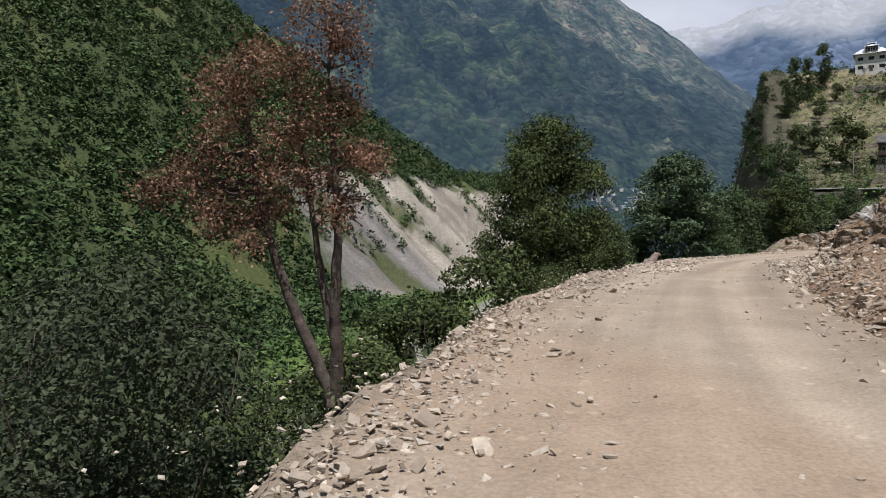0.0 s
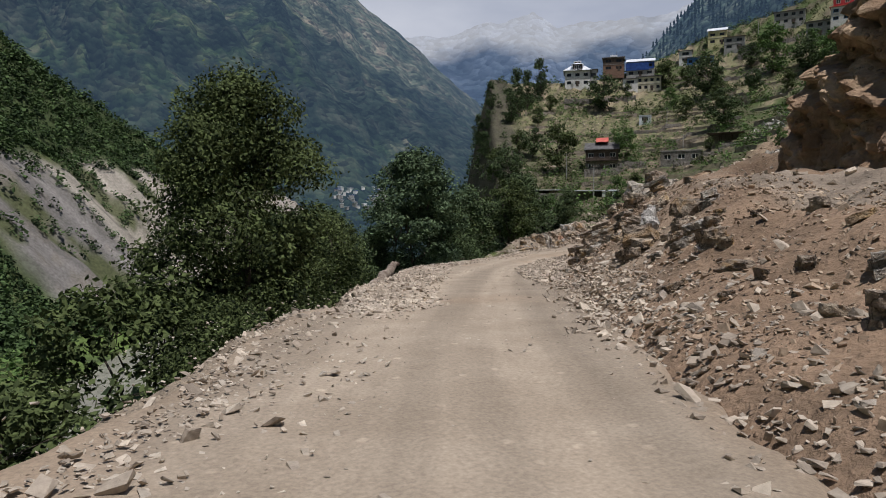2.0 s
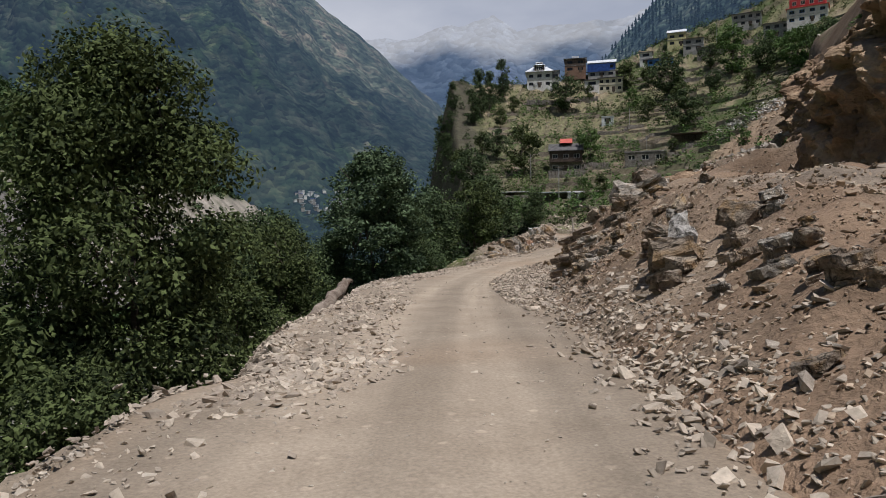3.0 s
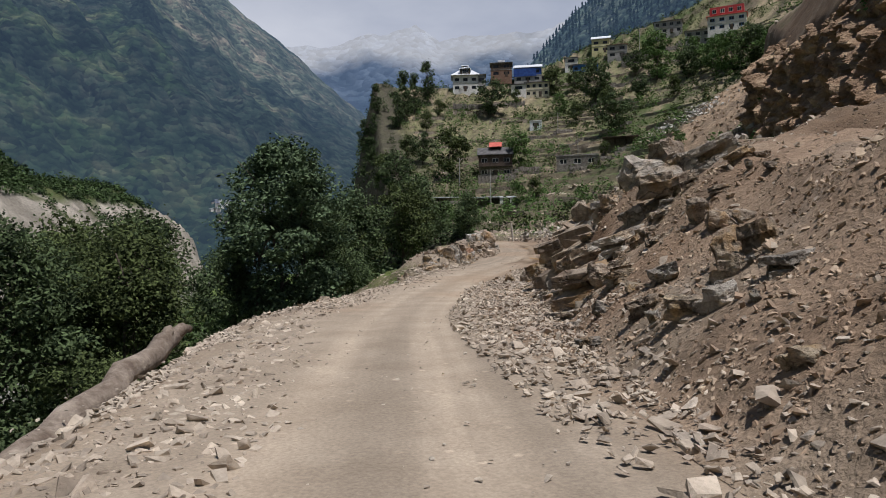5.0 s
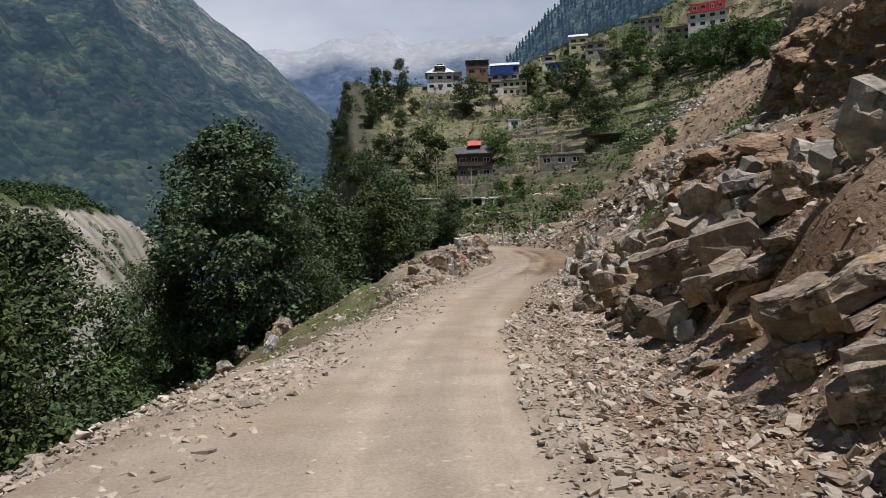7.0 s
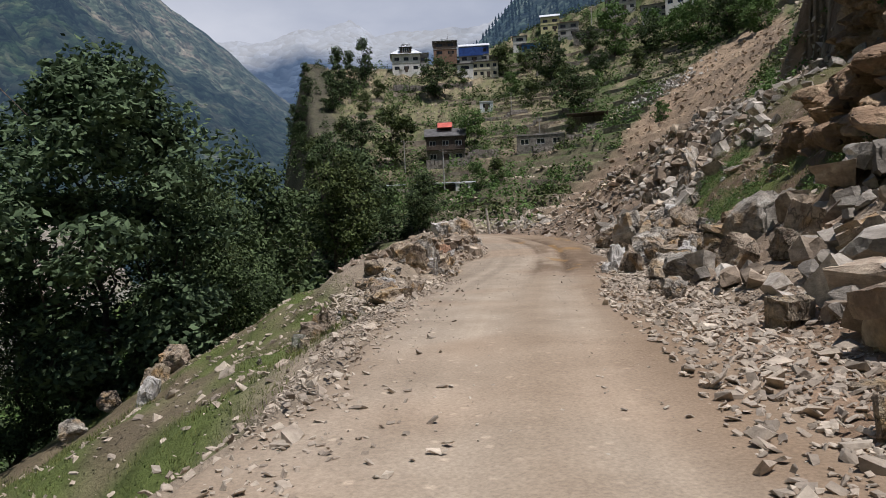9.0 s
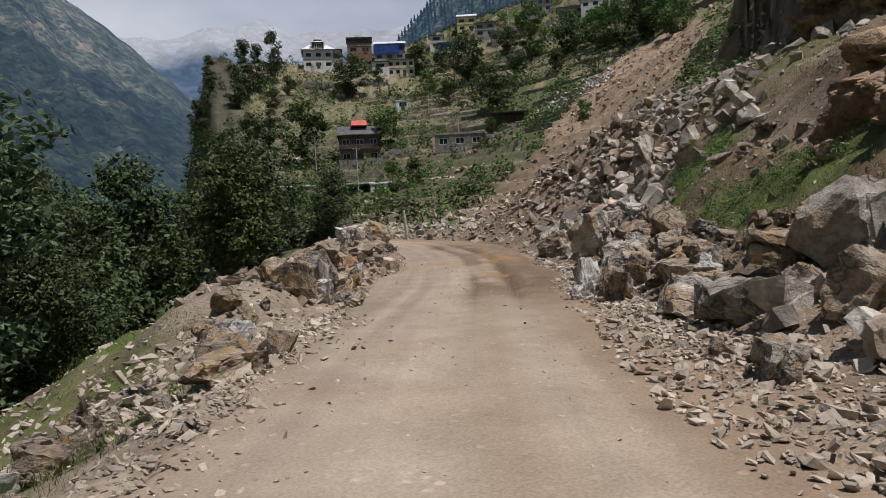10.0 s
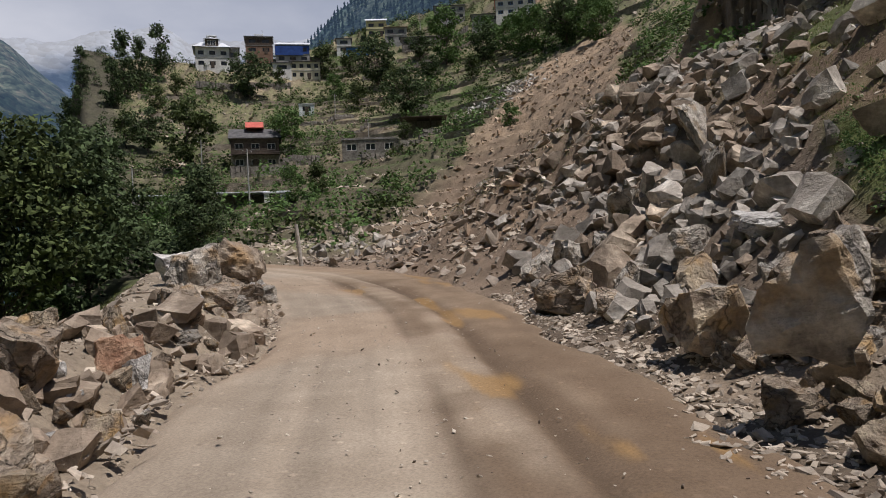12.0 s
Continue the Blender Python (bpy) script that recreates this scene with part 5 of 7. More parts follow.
TIN_RED = mottled("red_tin_roof", (.46, .09, .07), (.62, .16, .12), scale=.8, fine=5, rough=.5, bump=.1)
TIN_BLUE = mottled("blue_tin", (.02, .05, .20), (.04, .10, .34), scale=.9, fine=6, rough=.5, bump=.15)
BLUE_PAINT = mottled("light_blue_wall", (.05, .14, .34), (.09, .22, .46), scale=.9, fine=6, bump=.1)
RED_PAINT = mottled("red_wall", (.44, .05, .06), (.58, .09, .09), scale=.9, fine=6, bump=.1)
SLATE = mottled("dark_slab_roof", (.07, .068, .07), (.15, .145, .145), scale=1.2, fine=8, bump=.3)
FRAME_DARK = mottled("dark_window_frame", (.05, .04, .035), (.09, .075, .065), scale=3, fine=12, bump=.1)
FRAME_WHITE = mottled("white_window_frame", (.62, .61, .58), (.78, .77, .74), scale=3, fine=12, bump=.1)
GLASS, gn, gl, gb = nodes_of("dark_pane")
gb.inputs["Base Color"].default_value = (.018, .022, .028, 1)
gb.inputs["Roughness"].default_value = .12
gv = gn.new("ShaderNodeTexNoise")
gv.inputs["Scale"].default_value = 2.0
gr = gn.new("ShaderNodeMapRange")
gr.inputs["To Min"].default_value, gr.inputs["To Max"].default_value = .06, .28
gl.new(gv.outputs["Fac"], gr.inputs["Value"]), gl.new(gr.outputs["Result"], gb.inputs["Roughness"])


def facing(x, y):
    """A turn that sets a house's front (its -y side) towards the valley road."""
    return math.atan2(y - 50, x - 24) - math.pi / 2


def window(parent, x, z, w, h, y, frame=None, split=2, name="window"):
    bm = bmesh.new()
    f = .09
    box(bm, x - w / 2, x - w / 2 + f, y - .06, y + .05, z, z + h)
    box(bm, x + w / 2 - f, x + w / 2, y - .06, y + .05, z, z + h)
    box(bm, x - w / 2 + f, x + w / 2 - f, y - .06, y + .05, z, z + f)
    box(bm, x - w / 2 + f, x + w / 2 - f, y - .06, y + .05, z + h - f, z + h)
    for k in range(1, split):
        xx = x - w / 2 + w * k / split
        box(bm, xx - f / 2, xx + f / 2, y - .055, y + .05, z + f, z + h - f)
    ob = part(name, bm, frame or FRAME_DARK, parent)
    bm = bmesh.new()
    box(bm, x - w / 2 + f, x + w / 2 - f, y - .01, y + .03, z + f, z + h - f)
    part("pane", bm, GLASS, ob)
    return ob


def door_leaf(parent, x, z, w, h, y, mat=None):
    bm = bmesh.new()
    box(bm, x - w / 2, x + w / 2, y - .05, y + .04, z, z + h, .015)
    for k in range(2):
        box(bm, x - w / 2 + .1, x + w / 2 - .1, y - .075, y - .045, z + .12 + k * h * .48, z + h * .42 + k * h * .48)
    return part("door", bm, mat or TIMBER, parent)


def house(x, y, z, w, d, storeys, wall, label, roof="flat", roof_mat=None, turn=None, frame=None, bays=3, cellar=3.0, sh=2.8, eave=.45, upper=None, balcony=False, door=True, name="house"):
    root = new(name, None)
    root.matrix_world = Matrix.Translation((x, y, z)) @ Matrix.Rotation(facing(x, y) if turn is None else turn, 4, "Z")
    H = storeys * sh
    for s in range(storeys):
        bm = bmesh.new()
        z0 = -cellar if s == 0 else s * sh + .12
        # piers and bands round real openings
        ww = w / bays * .52
        yf = -d / 2
        edges = []
        for b in range(bays):
            cx = -w / 2 + w * (b + .5) / bays
            edges.append((cx - ww / 2, cx + ww / 2))
        sill, head = s * sh + .95, s * sh + 2.25
        cuts = [-w / 2] + [v for e in edges for v in e] + [w / 2]
        for k in range(0, len(cuts), 2):
            box(bm, cuts[k], cuts[k + 1], yf, yf + .3, sill, head)
        box(bm, -w / 2, w / 2, yf, yf + .3, z0, sill)
        box(bm, -w / 2, w / 2, yf, yf + .3, head, (s + 1) * sh)
        box(bm, -w / 2, -w / 2 + .3, yf + .3, d / 2, z0, (s + 1) * sh)
        box(bm, w / 2 - .3, w / 2, yf + .3, d / 2, z0, (s + 1) * sh)
        box(bm, -w / 2 + .3, w / 2 - .3, d / 2 - .3, d / 2, z0, (s + 1) * sh)
        part("wall", bm, (upper or wall) if s == storeys - 1 else wall, root)
        bm = bmesh.new()
        box(bm, -w / 2 - .12, w / 2 + .12, yf - .12, d / 2 + .12, (s + 1) * sh + .002, (s + 1) * sh + .118, .02)
        part("floor_slab", bm, CONCRETE, root)
        for b, (a0, a1) in enumerate(edges):
            if s == 0 and door and b == bays // 2:
                door_leaf(root, (a0 + a1) / 2, sill - .9 + .02, min(1.1, ww), 2.15, yf - .02)
            window(root, (a0 + a1) / 2, sill, a1 - a0, head - sill, yf + .14, frame, 2)
        if balcony and s > 0:
            bm = bmesh.new()
            box(bm, -w / 2, w / 2, yf - 1.3, yf - .12, s * sh - .12, s * sh + .02)
            part("balcony", bm, TIMBER, root)
            bm = bmesh.new()
            for k in range(9):
                xx = -w / 2 + .06 + (w - .12) * k / 8
                box(bm, xx - .04, xx + .04, yf - 1.3, yf - 1.22, s * sh + .02, s * sh + 1.0)
            box(bm, -w / 2, w / 2, yf - 1.31, yf - 1.21, s * sh + 1.0, s * sh + 1.08)
            part("railing", bm, TIMBER, root)
    top = H + .12
    rm = roof_mat or SLATE
    bm = bmesh.new()
    if roof == "flat":
        box(bm, -w / 2 - eave, w / 2 + eave, -d / 2 - eave, d / 2 + eave, top + .004, top + .24, .03)
    elif roof == "shed":
        back = 3.4 if rm == TIN_WHITE else 1.7
        vs = [bm.verts.new(v) for v in ((-w / 2 - eave, -d / 2 - eave, top + .3), (w / 2 + eave, -d / 2 - eave, top + .3), (w / 2 + eave, d / 2 + eave, top + back), (-w / 2 - eave, d / 2 + eave, top + back))]
        lo = [bm.verts.new(v.co - Vector((0, 0, .14))) for v in vs]
        bm.faces.new(vs), bm.faces.new(lo[::-1])
        for k in range(4):
            bm.faces.new((vs[k], lo[k], lo[(k + 1) % 4], vs[(k + 1) % 4]))
    elif roof in ("gable", "hip"):
        rise, inset = d * .32, (w * .28 if roof == "hip" else 0)
        for lift, flip in ((0, 1), (-.14, -1)):
            a = [bm.verts.new(v) for v in ((-w / 2 - eave, -d / 2 - eave, top + lift), (w / 2 + eave, -d / 2 - eave, top + lift), (w / 2 + eave, d / 2 + eave, top + lift), (-w / 2 - eave, d / 2 + eave, top + lift))]
            r1, r2 = bm.verts.new((-w / 2 - eave + inset, 0, top + rise + lift)), bm.verts.new((w / 2 + eave - inset, 0, top + rise + lift))
            for f in ((a[0], a[1], r2, r1), (a[2], a[3], r1, r2), (a[1], a[2], r2), (a[3], a[0], r1)):
                bm.faces.new(f[::flip])
    part("roof", bm, rm, root)
    if roof in ("shed",):
        bm = bmesh.new()
        vs = [bm.verts.new(v) for v in ((-w / 2, -d / 2, top), (w / 2, -d / 2, top), (w / 2, d / 2, top), (-w / 2, d / 2, top))]
        up_ = [bm.verts.new(v) for v in ((-w / 2, -d / 2, top + .2), (w / 2, -d / 2, top + .2), (w / 2, d / 2, top + back - .25), (-w / 2, d / 2, top + back - .25))]
        for k in range(4):
            bm.faces.new((vs[k], vs[(k + 1) % 4], up_[(k + 1) % 4], up_[k]))
        part("attic_wall", bm, upper or wall, root)
    return tagged(root, label, "house" if name == "house" else name.replace("_", " "))


def villa():
    """White two-storey house with a stepped pale roof, dormer and lantern."""
    h = house(164.0, 264.5, 61.9, 10.4, 9, 2, PLASTER, "white plastered two-storey house with dark windows and pale hipped roof", "hip", TIN_WHITE, bays=3, upper=PLASTER, sh=3.3, eave=.8)
    bm = bmesh.new()
    box(bm, -2.0, 2.0, -4.9, -1.2, 6.74, 9.3)
    d = part("dormer", bm, TIMBER, h)
    window(d, 0, 7.2, 2.4, 1.6, -4.96, FRAME_WHITE, 3)
    bm = bmesh.new()
    vs = [bm.verts.new(v) for v in ((-2.5, -5.3, 9.3), (2.5, -5.3, 9.3), (2.5, -.8, 9.3), (-2.5, -.8, 9.3), (0, -3, 10.3))]
    bm.faces.new(vs[3::-1])
    for k in range(4):
        bm.faces.new((vs[k], vs[(k + 1) % 4], vs[4]))
    part("dormer_roof", bm, TIN_WHITE, h)
    bm = bmesh.new()
    box(bm, -1.1, 1.1, -1.6, .6, 9.2, 11.0)
    part("lantern", bm, TIMBER, h)
    bm = bmesh.new()
    box(bm, -1.6, 1.6, -2.1, 1.1, 11.004, 11.3, .08)
    part("lantern_roof", bm, TIN_WHITE, h)
    bm = bmesh.new()
    box(bm, 5.0, 8.2, -2.6, 3.4, -3, 7.2)
    part("side_wing", bm, CONCRETE, h)
    for zz in (.9, 4.2):
        window(h, 6.6, zz, 2.2, 1.5, -2.66, FRAME_DARK, 2)
    bm = bmesh.new()
    box(bm, 4.9, 8.6, -3.0, 3.8, 7.204, 7.4)
    part("wing_roof", bm, SLATE, h)


villa()


def topped(h, z, w, mat, name, dx=0.0, tall=.9):
    bm = bmesh.new()
    box(bm, dx - w / 2, dx + w / 2, -1.2, 1.2, z, z + tall, .06)
    part(name, bm, mat, h)


h = house(183.5, 266.0, 70.3, 9.0, 8, 2, BRICKWORK, "unfinished brown brick house with flat roof and pale water tank", "flat", SLATE, bays=2, sh=2.9, upper=TIMBER)
topped(h, 6.2, 3.0, TIN_WHITE, "water_tank", 0, 1.6)
bm = bmesh.new()
tube(bm, [(1.2, 0, 6.1), (1.2, 0, 9.6)], [.05, .04], 6)
part("mast", bm, TIMBER, h)
h = house(192.5, 259.0, 67.4, 11.5, 8, 2, CONCRETE, "house hung with blue sheeting under a pale tin roof", "shed", TIN_WHITE, bays=3, sh=3.0, upper=TIN_BLUE)
bm = bmesh.new()
box(bm, -6.0, 3.5, -4.4, -4.18, 2.6, 5.8)
part("blue_sheeting", bm, TIN_BLUE, h)
house(187.5, 246.5, 58.6, 9.6, 7, 2, PLASTER_CREAM, "grey and cream two-storey house with open dark windows", "flat", SLATE, bays=4, sh=2.9)
house(181.0, 250.5, 61.0, 6.0, 6, 1, PLASTER, "small white annex house with single window", "flat", SLATE, bays=1, door=False)
house(203.0, 262.0, 69.0, 12.0, 6, 1, TIMBER, "long low dark timber shed house under flat roof", "shed", SLATE, bays=4)
house(216.6, 258.5, 75.2, 5.4, 6, 2, PLASTER, "narrow white plastered house with dark window", "flat", SLATE, bays=1, sh=2.7)
house(221.0, 254.0, 74.2, 11.0, 6, 1, BLUE_PAINT, "low building with bright blue painted wall", "shed", SLATE, bays=4, sh=3.0)
h = house(236.0, 260.0, 85.6, 8.0, 7, 2, PLASTER_YELLOW, "yellow plastered house with pale tin roof and dark upper storey", "shed", TIN_WHITE, bays=2, sh=3.0)
h = house(234.5, 248.0, 80.2, 8.4, 7, 2, CONCRETE, "grey stone house with rusty red roof edge", "shed", BRICKWORK, bays=2, sh=2.8)
house(233.0, 233.5, 76.0, 15.0, 6, 1, RUBBLE_WALL, "long stone building with flat dark slab roof", "flat", SLATE, bays=5)
house(255.0, 237.0, 90.6, 12.0, 7, 2, CONCRETE, "unfinished concrete house with dark open bays", "flat", SLATE, bays=4)
house(241.5, 210.0, 77.4, 9.6, 7, 2, CONCRETE, "grey concrete house with flat overhanging roof", "flat", SLATE, bays=3)
h = house(245.0, 199.0, 80.6, 14.0, 8, 2, PLASTER, "white house with blue trimmed windows and red upper storey", "flat", TIN_RED, bays=4, sh=2.9, frame=BLUE_PAINT)
bm = bmesh.new()
box(bm, -6.2, 6.2, -3.4, 3.4, 6.2, 9.6)
part("upper_storey", bm, RED_PAINT, h, "red painted upper storey")
for k in range(4):
    window(h, -4.5 + 3 * k, 7.1, 1.5, 1.6, -3.46, FRAME_WHITE, 2)
h = house(122.5, 184.5, 18.6, 9.4, 7.5, 2, RUBBLE_WALL, "old stone and timber house with balcony and red gable", "gable", SLATE, bays=3, upper=TIMBER, balcony=True, frame=FRAME_WHITE, sh=3.2)
bm = bmesh.new()
vs = [bm.verts.new(v) for v in ((-1.8, -2.2, 8.9), (1.8, -2.2, 8.9), (1.8, 2.2, 8.9), (-1.8, 2.2, 8.9), (-1.8, 0, 10.4), (1.8, 0, 10.4))]
for f in ((0, 1, 5, 4), (2, 3, 4, 5), (1, 2, 5), (3, 0, 4), (3, 2, 1, 0)):
    bm.faces.new([vs[k] for k in f])
part("ridge_cap", bm, TIN_RED, h, "red painted tin ridge roof")
house(132.3, 160.8, 19.6, 10.8, 6, 1, RUBBLE_WALL, "roofless grey stone house with white window frames", "flat", RUBBLE_WALL, bays=3, frame=FRAME_WHITE, eave=.02, door=False, sh=3.0)
house(162.7, 216.6, 39.8, 4.2, 4, 1, TIN_WHITE, "small pale tin hut with flat roof", "flat", TIN_WHITE, bays=1, sh=2.6, eave=.15, name="hut")


def shelter(x, y, w, d, label, roof_mat, posts=4, z=None, h=2.3):
    root = new("shelter", None)
    zz = land_at(x, y) if z is None else z
    root.matrix_world = Matrix.Translation((x, y, zz)) @ Matrix.Rotation(facing(x, y), 4, "Z")
    for k in range(posts):
        for yy in (-d / 2 + .1, d / 2 - .1):
            xx = -w / 2 + .1 + (w - .2) * k / (posts - 1)
            bm = bmesh.new()
            box(bm, xx - .07, xx + .07, yy - .07, yy + .07, -2, h)
            part("post", bm, TIMBER, root)
    bm = bmesh.new()
    box(bm, -w / 2 - .3, w / 2 + .3, -d / 2 - .4, d / 2 + .4, h + .004, h + .16, .02)
    part("roof", bm, roof_mat, root)
    bm = bmesh.new()
    box(bm, -w / 2 + .25, w / 2 - .25, d / 2 - .02, d / 2 + .16, -2, h - .01)
    part("back_wall", bm, RUBBLE_WALL, root)
    return tagged(root, label, "shelter")


shelter(93.0, 170.4, 13, 4, "long open roadside shelter with pale flat roof", TIN_WHITE, 6, 9.4)
shelter(97.5, 150.5, 10.5, 3.4, "low shed with pale roof and open front", TIN_WHITE, 5, 8.4)
house(99.3, 147.4, 8.2, 3.0, 3, 1, PLASTER, "tiny whitewashed outbuilding beside the shed", "flat", TIN_WHITE, bays=1, sh=2.2, eave=.1, name="outbuilding", cellar=2)
shelter(144.6, 157.6, 9, 4.5, "weathered timber shelter with sagging plank roof", TIMBER, 4)


# power poles with drooping wires
def power_pole(x, y, h, label="slender grey power pole with crossarm and insulators"):
    root = new("power_pole", None)
    z = land_at(x, y)
    root.location = (x, y, z)
    bm = bmesh.new()
    tube(bm, [(0, 0, -.6), (0, 0, h)], [.13, .08], 8)
    part("pole", bm, CONCRETE, root)
    bm = bmesh.new()
    box(bm, -.8, .8, -.05, .05, h - .5, h - .4)
    part("crossarm", bm, TIMBER, root)
    for k in (-.7, 0, .7):
        bm = bmesh.new()
        tube(bm, [(k, 0, h - .4), (k, 0, h - .2)], [.05, .04], 6)
        part("insulator", bm, FRAME_WHITE, root)
    tagged(root, label, "power pole", "power poles")
    return Vector((x, y, z + h - .25))


def wire(a, b, sag, name="wire"):
    bm = bmesh.new()
    pts = [tuple(a.lerp(b, t / 14) - Vector((0, 0, sag * 4 * (t / 14) * (1 - t / 14)))) for t in range(15)]
    tube(bm, pts, [.022] * 15, 4)
    tagged(part(name, bm, FRAME_DARK), "thin black drooping power cable between poles", "cable", "power cables")


p1 = power_pole(96.0, 149.0, 8.0)
p2 = power_pole(82.5, 156.0, 7.5)
p3 = power_pole(137.0, 166.0, 7.0)
p4 = power_pole(108.0, 181.0, 7.5)
p5 = power_pole(240.0, 240.0, 10.0)
p6 = power_pole(163.0, 205.0, 7.0)
wire(p1, p2, .8)
for k in (0, .35):
    wire(p1 + Vector((0, 0, -k)), p3 + Vector((0, 0, -k)), 1.6)
wire(p3, p6, 1.5)


# dry-stone retaining walls on the terraces, each course of blocks uneven
def terrace_wall(x0, y0, x1, y1, h, seed):
    rng = np.random.default_rng(seed)
    bm = bmesh.new()
    L = math.hypot(x1 - x0, y1 - y0)
    n = max(2, int(L / .9))
    ux, uy = (x1 - x0) / L, (y1 - y0) / L
    for i in range(n):
        cx, cy = x0 + (x1 - x0) * (i + .5) / n, y0 + (y1 - y0) * (i + .5) / n
        z = land_at(cx, cy)
        for k in range(2):
            g = bmesh.ops.create_cube(bm, size=1)
            s = (L / n * rng.uniform(.85, 1.02), rng.uniform(.5, .8), h / 2 * rng.uniform(.8, 1.15))
            bmesh.ops.scale(bm, vec=s, verts=g["verts"])
            bmesh.ops.rotate(bm, cent=(0, 0, 0), matrix=Matrix.Rotation(math.atan2(uy, ux) + rng.normal() * .06, 3, "Z"), verts=g["verts"])
            for v in g["verts"]:
                v.co += Vector(rng.normal(size=3) * .05)
            bmesh.ops.translate(bm, vec=(cx, cy, z - .15 + h / 2 * (k + .5)), verts=g["verts"])
    tagged(part("retaining_wall", bm, RUBBLE_WALL), "grey dry-stone retaining wall along a terrace edge", "wall", "terrace walls")


for i, (x0, y0, x1, y1, hh) in enumerate([(112, 178, 128, 171, 2.2), (126, 157, 142, 150, 1.4), (84, 168, 100, 160, 1.5), (150, 252, 176, 240, 2.0), (140, 212, 165, 200, 1.3), (196, 228, 216, 212, 1.6), (225, 236, 243, 219, 2.4), (150, 190, 170, 178, 1.2)]):
    terrace_wall(x0, y0, x1, y1, hh, 300 + i)

# river, bright and shallow over stones
RIVER = mottled("river_water", (.34, .38, .39), (.66, .69, .69), scale=.08, fine=.6, rough=.25, bump=.4, bump_dist=.3, spec=.5)
bm = bmesh.new()
rows_ = []
for k in range(40):
    s = -260 + k * 24
    cxr, cyr = 10 + .28 * s, 230 + .96 * s
    wob = 10 * float(fbm(np.array([cxr]), np.array([cyr]), 90, 2, 3)[0])
    wdt = 7 + 3 * math.sin(k * 1.3)
    rows_.append([bm.verts.new((cxr + (c_ + wob) * .96, cyr - (c_ + wob) * .28, -34.6)) for c_ in (-wdt, wdt)])
for a_, b_ in zip(rows_, rows_[1:]):
    bm.faces.new((a_[0], a_[1], b_[1], b_[0]))
tagged(part("water", bm, RIVER), "pale fast mountain river over stones", "river", kind="structure")
# settlement far down the valley: small pale roofs
FOOT = np.array([v.co[:] for v in bpy.data.objects["backdrop_mountain"].data.vertices])
foot_az, foot_el = np.degrees(np.arctan2(FOOT[:, 0] - 5, FOOT[:, 1] - 15)), np.degrees(np.arctan2(FOOT[:, 2] - 1.7, np.hypot(FOOT[:, 0] - 5, FOOT[:, 1] - 15)))
LOTS = FOOT[(foot_az > 12.2) & (foot_az < 16.4) & (foot_el > 1.6) & (foot_el < 3.3)]
for i in range(56):
    r = random.Random(i)
    x, y, bmz = (float(v) for v in LOTS[int(r.random() * len(LOTS))])
    x, y = x + r.uniform(-3, 3), y + r.uniform(-3, 3)
    root = new("house", None)
    root.matrix_world = Matrix.Translation((x, y, bmz + .5)) @ Matrix.Rotation(r.uniform(0, 3), 4, "Z") @ Matrix.Scale(r.uniform(.45, .8), 4)
    bm = bmesh.new()
    box(bm, -4, 4, -3, 3, -4, 3.2)
    part("wall", bm, (PLASTER, CONCRETE)[i % 2], root)
    bm = bmesh.new()
    box(bm, -4.6, 4.6, -3.6, 3.6, 3.204, 3.8, .1)
    part("roof", bm, (TIN_WHITE, TIN_WHITE, TIN_BLUE)[i % 3], root)
    tagged(root, "tiny far house with pale tin roof in the valley", "house", "valley settlement")


# dry-stone terrace walls that follow the hill's contours
TERRACE = mottled("terrace_stone", (.18, .145, .11), (.39, .335, .27), scale=.7, fine=6, bump=1, bump_dist=.2)


def contour_walls():
    az = np.radians(np.linspace(26, 74, 260))
    r = np.arange(42, 250, .8)
    AZ, R = np.meshgrid(az, r, indexing="ij")
    X, Y = 40 + R * np.sin(AZ), 65 + R * np.cos(AZ)
    H, m = land(X, Y, masks=True)
    ok_ = (m["d"] > 4) & (m["ly"] > 112) & (scar(X, Y) < .3)
    k = 0
    for level in np.arange(6, 92, 2.6):
        wav = level + 1.7 * fbm(np.degrees(az) * 1.0, 0 * az + level, 6, 3, 77)
        up_ = (H[:, 1:] >= wav[:, None]) & (H[:, :-1] < wav[:, None]) & ok_[:, 1:]
        has, j = up_.any(1), up_.argmax(1)
        gap = fbm(np.degrees(az) * 1.0, 0 * az + 3.7 * level, 4, 2, 78) < -.05
        run_ = []
        for i in range(len(az) + 1):
            good = i < len(az) and has[i] and gap[i] and (not run_ or abs(j[i] - j[i - 1]) < 9)
            if good:
                run_.append(i)
                continue
            if len(run_) > 5:
                ii = np.array(run_)
                n = len(ii)
                x, y, z = (np.convolve(np.pad(v[ii, j[ii]], 3, "edge"), np.ones(7) / 7, "valid") for v in (X, Y, H))
                hi = .65 + .4 * vnoise(x / 9, y / 9, 79)
                ux_, uy_ = np.sin(az[ii]), np.cos(az[ii])
                rows = [(-.55, -.8), (-.5, None), (.25, None), (.5, -.3)]
                v = np.concatenate([np.stack([x + o * ux_, y + o * uy_, z + (hi if e is None else e)], -1) for o, e in rows])
                f = np.concatenate([np.stack([np.arange(n - 1) + a * n, np.arange(1, n) + a * n, np.arange(1, n) + (a + 1) * n, np.arange(n - 1) + (a + 1) * n], -1) for a in range(3)])
                tagged(new("terrace_wall", np_mesh("terrace_wall", v, f, TERRACE)), "rough dry-stone terrace wall along the hillside", "wall", "hillside terrace walls")
                k += 1
            run_ = [i] if i < len(az) and has[i] and gap[i] else []


contour_walls()


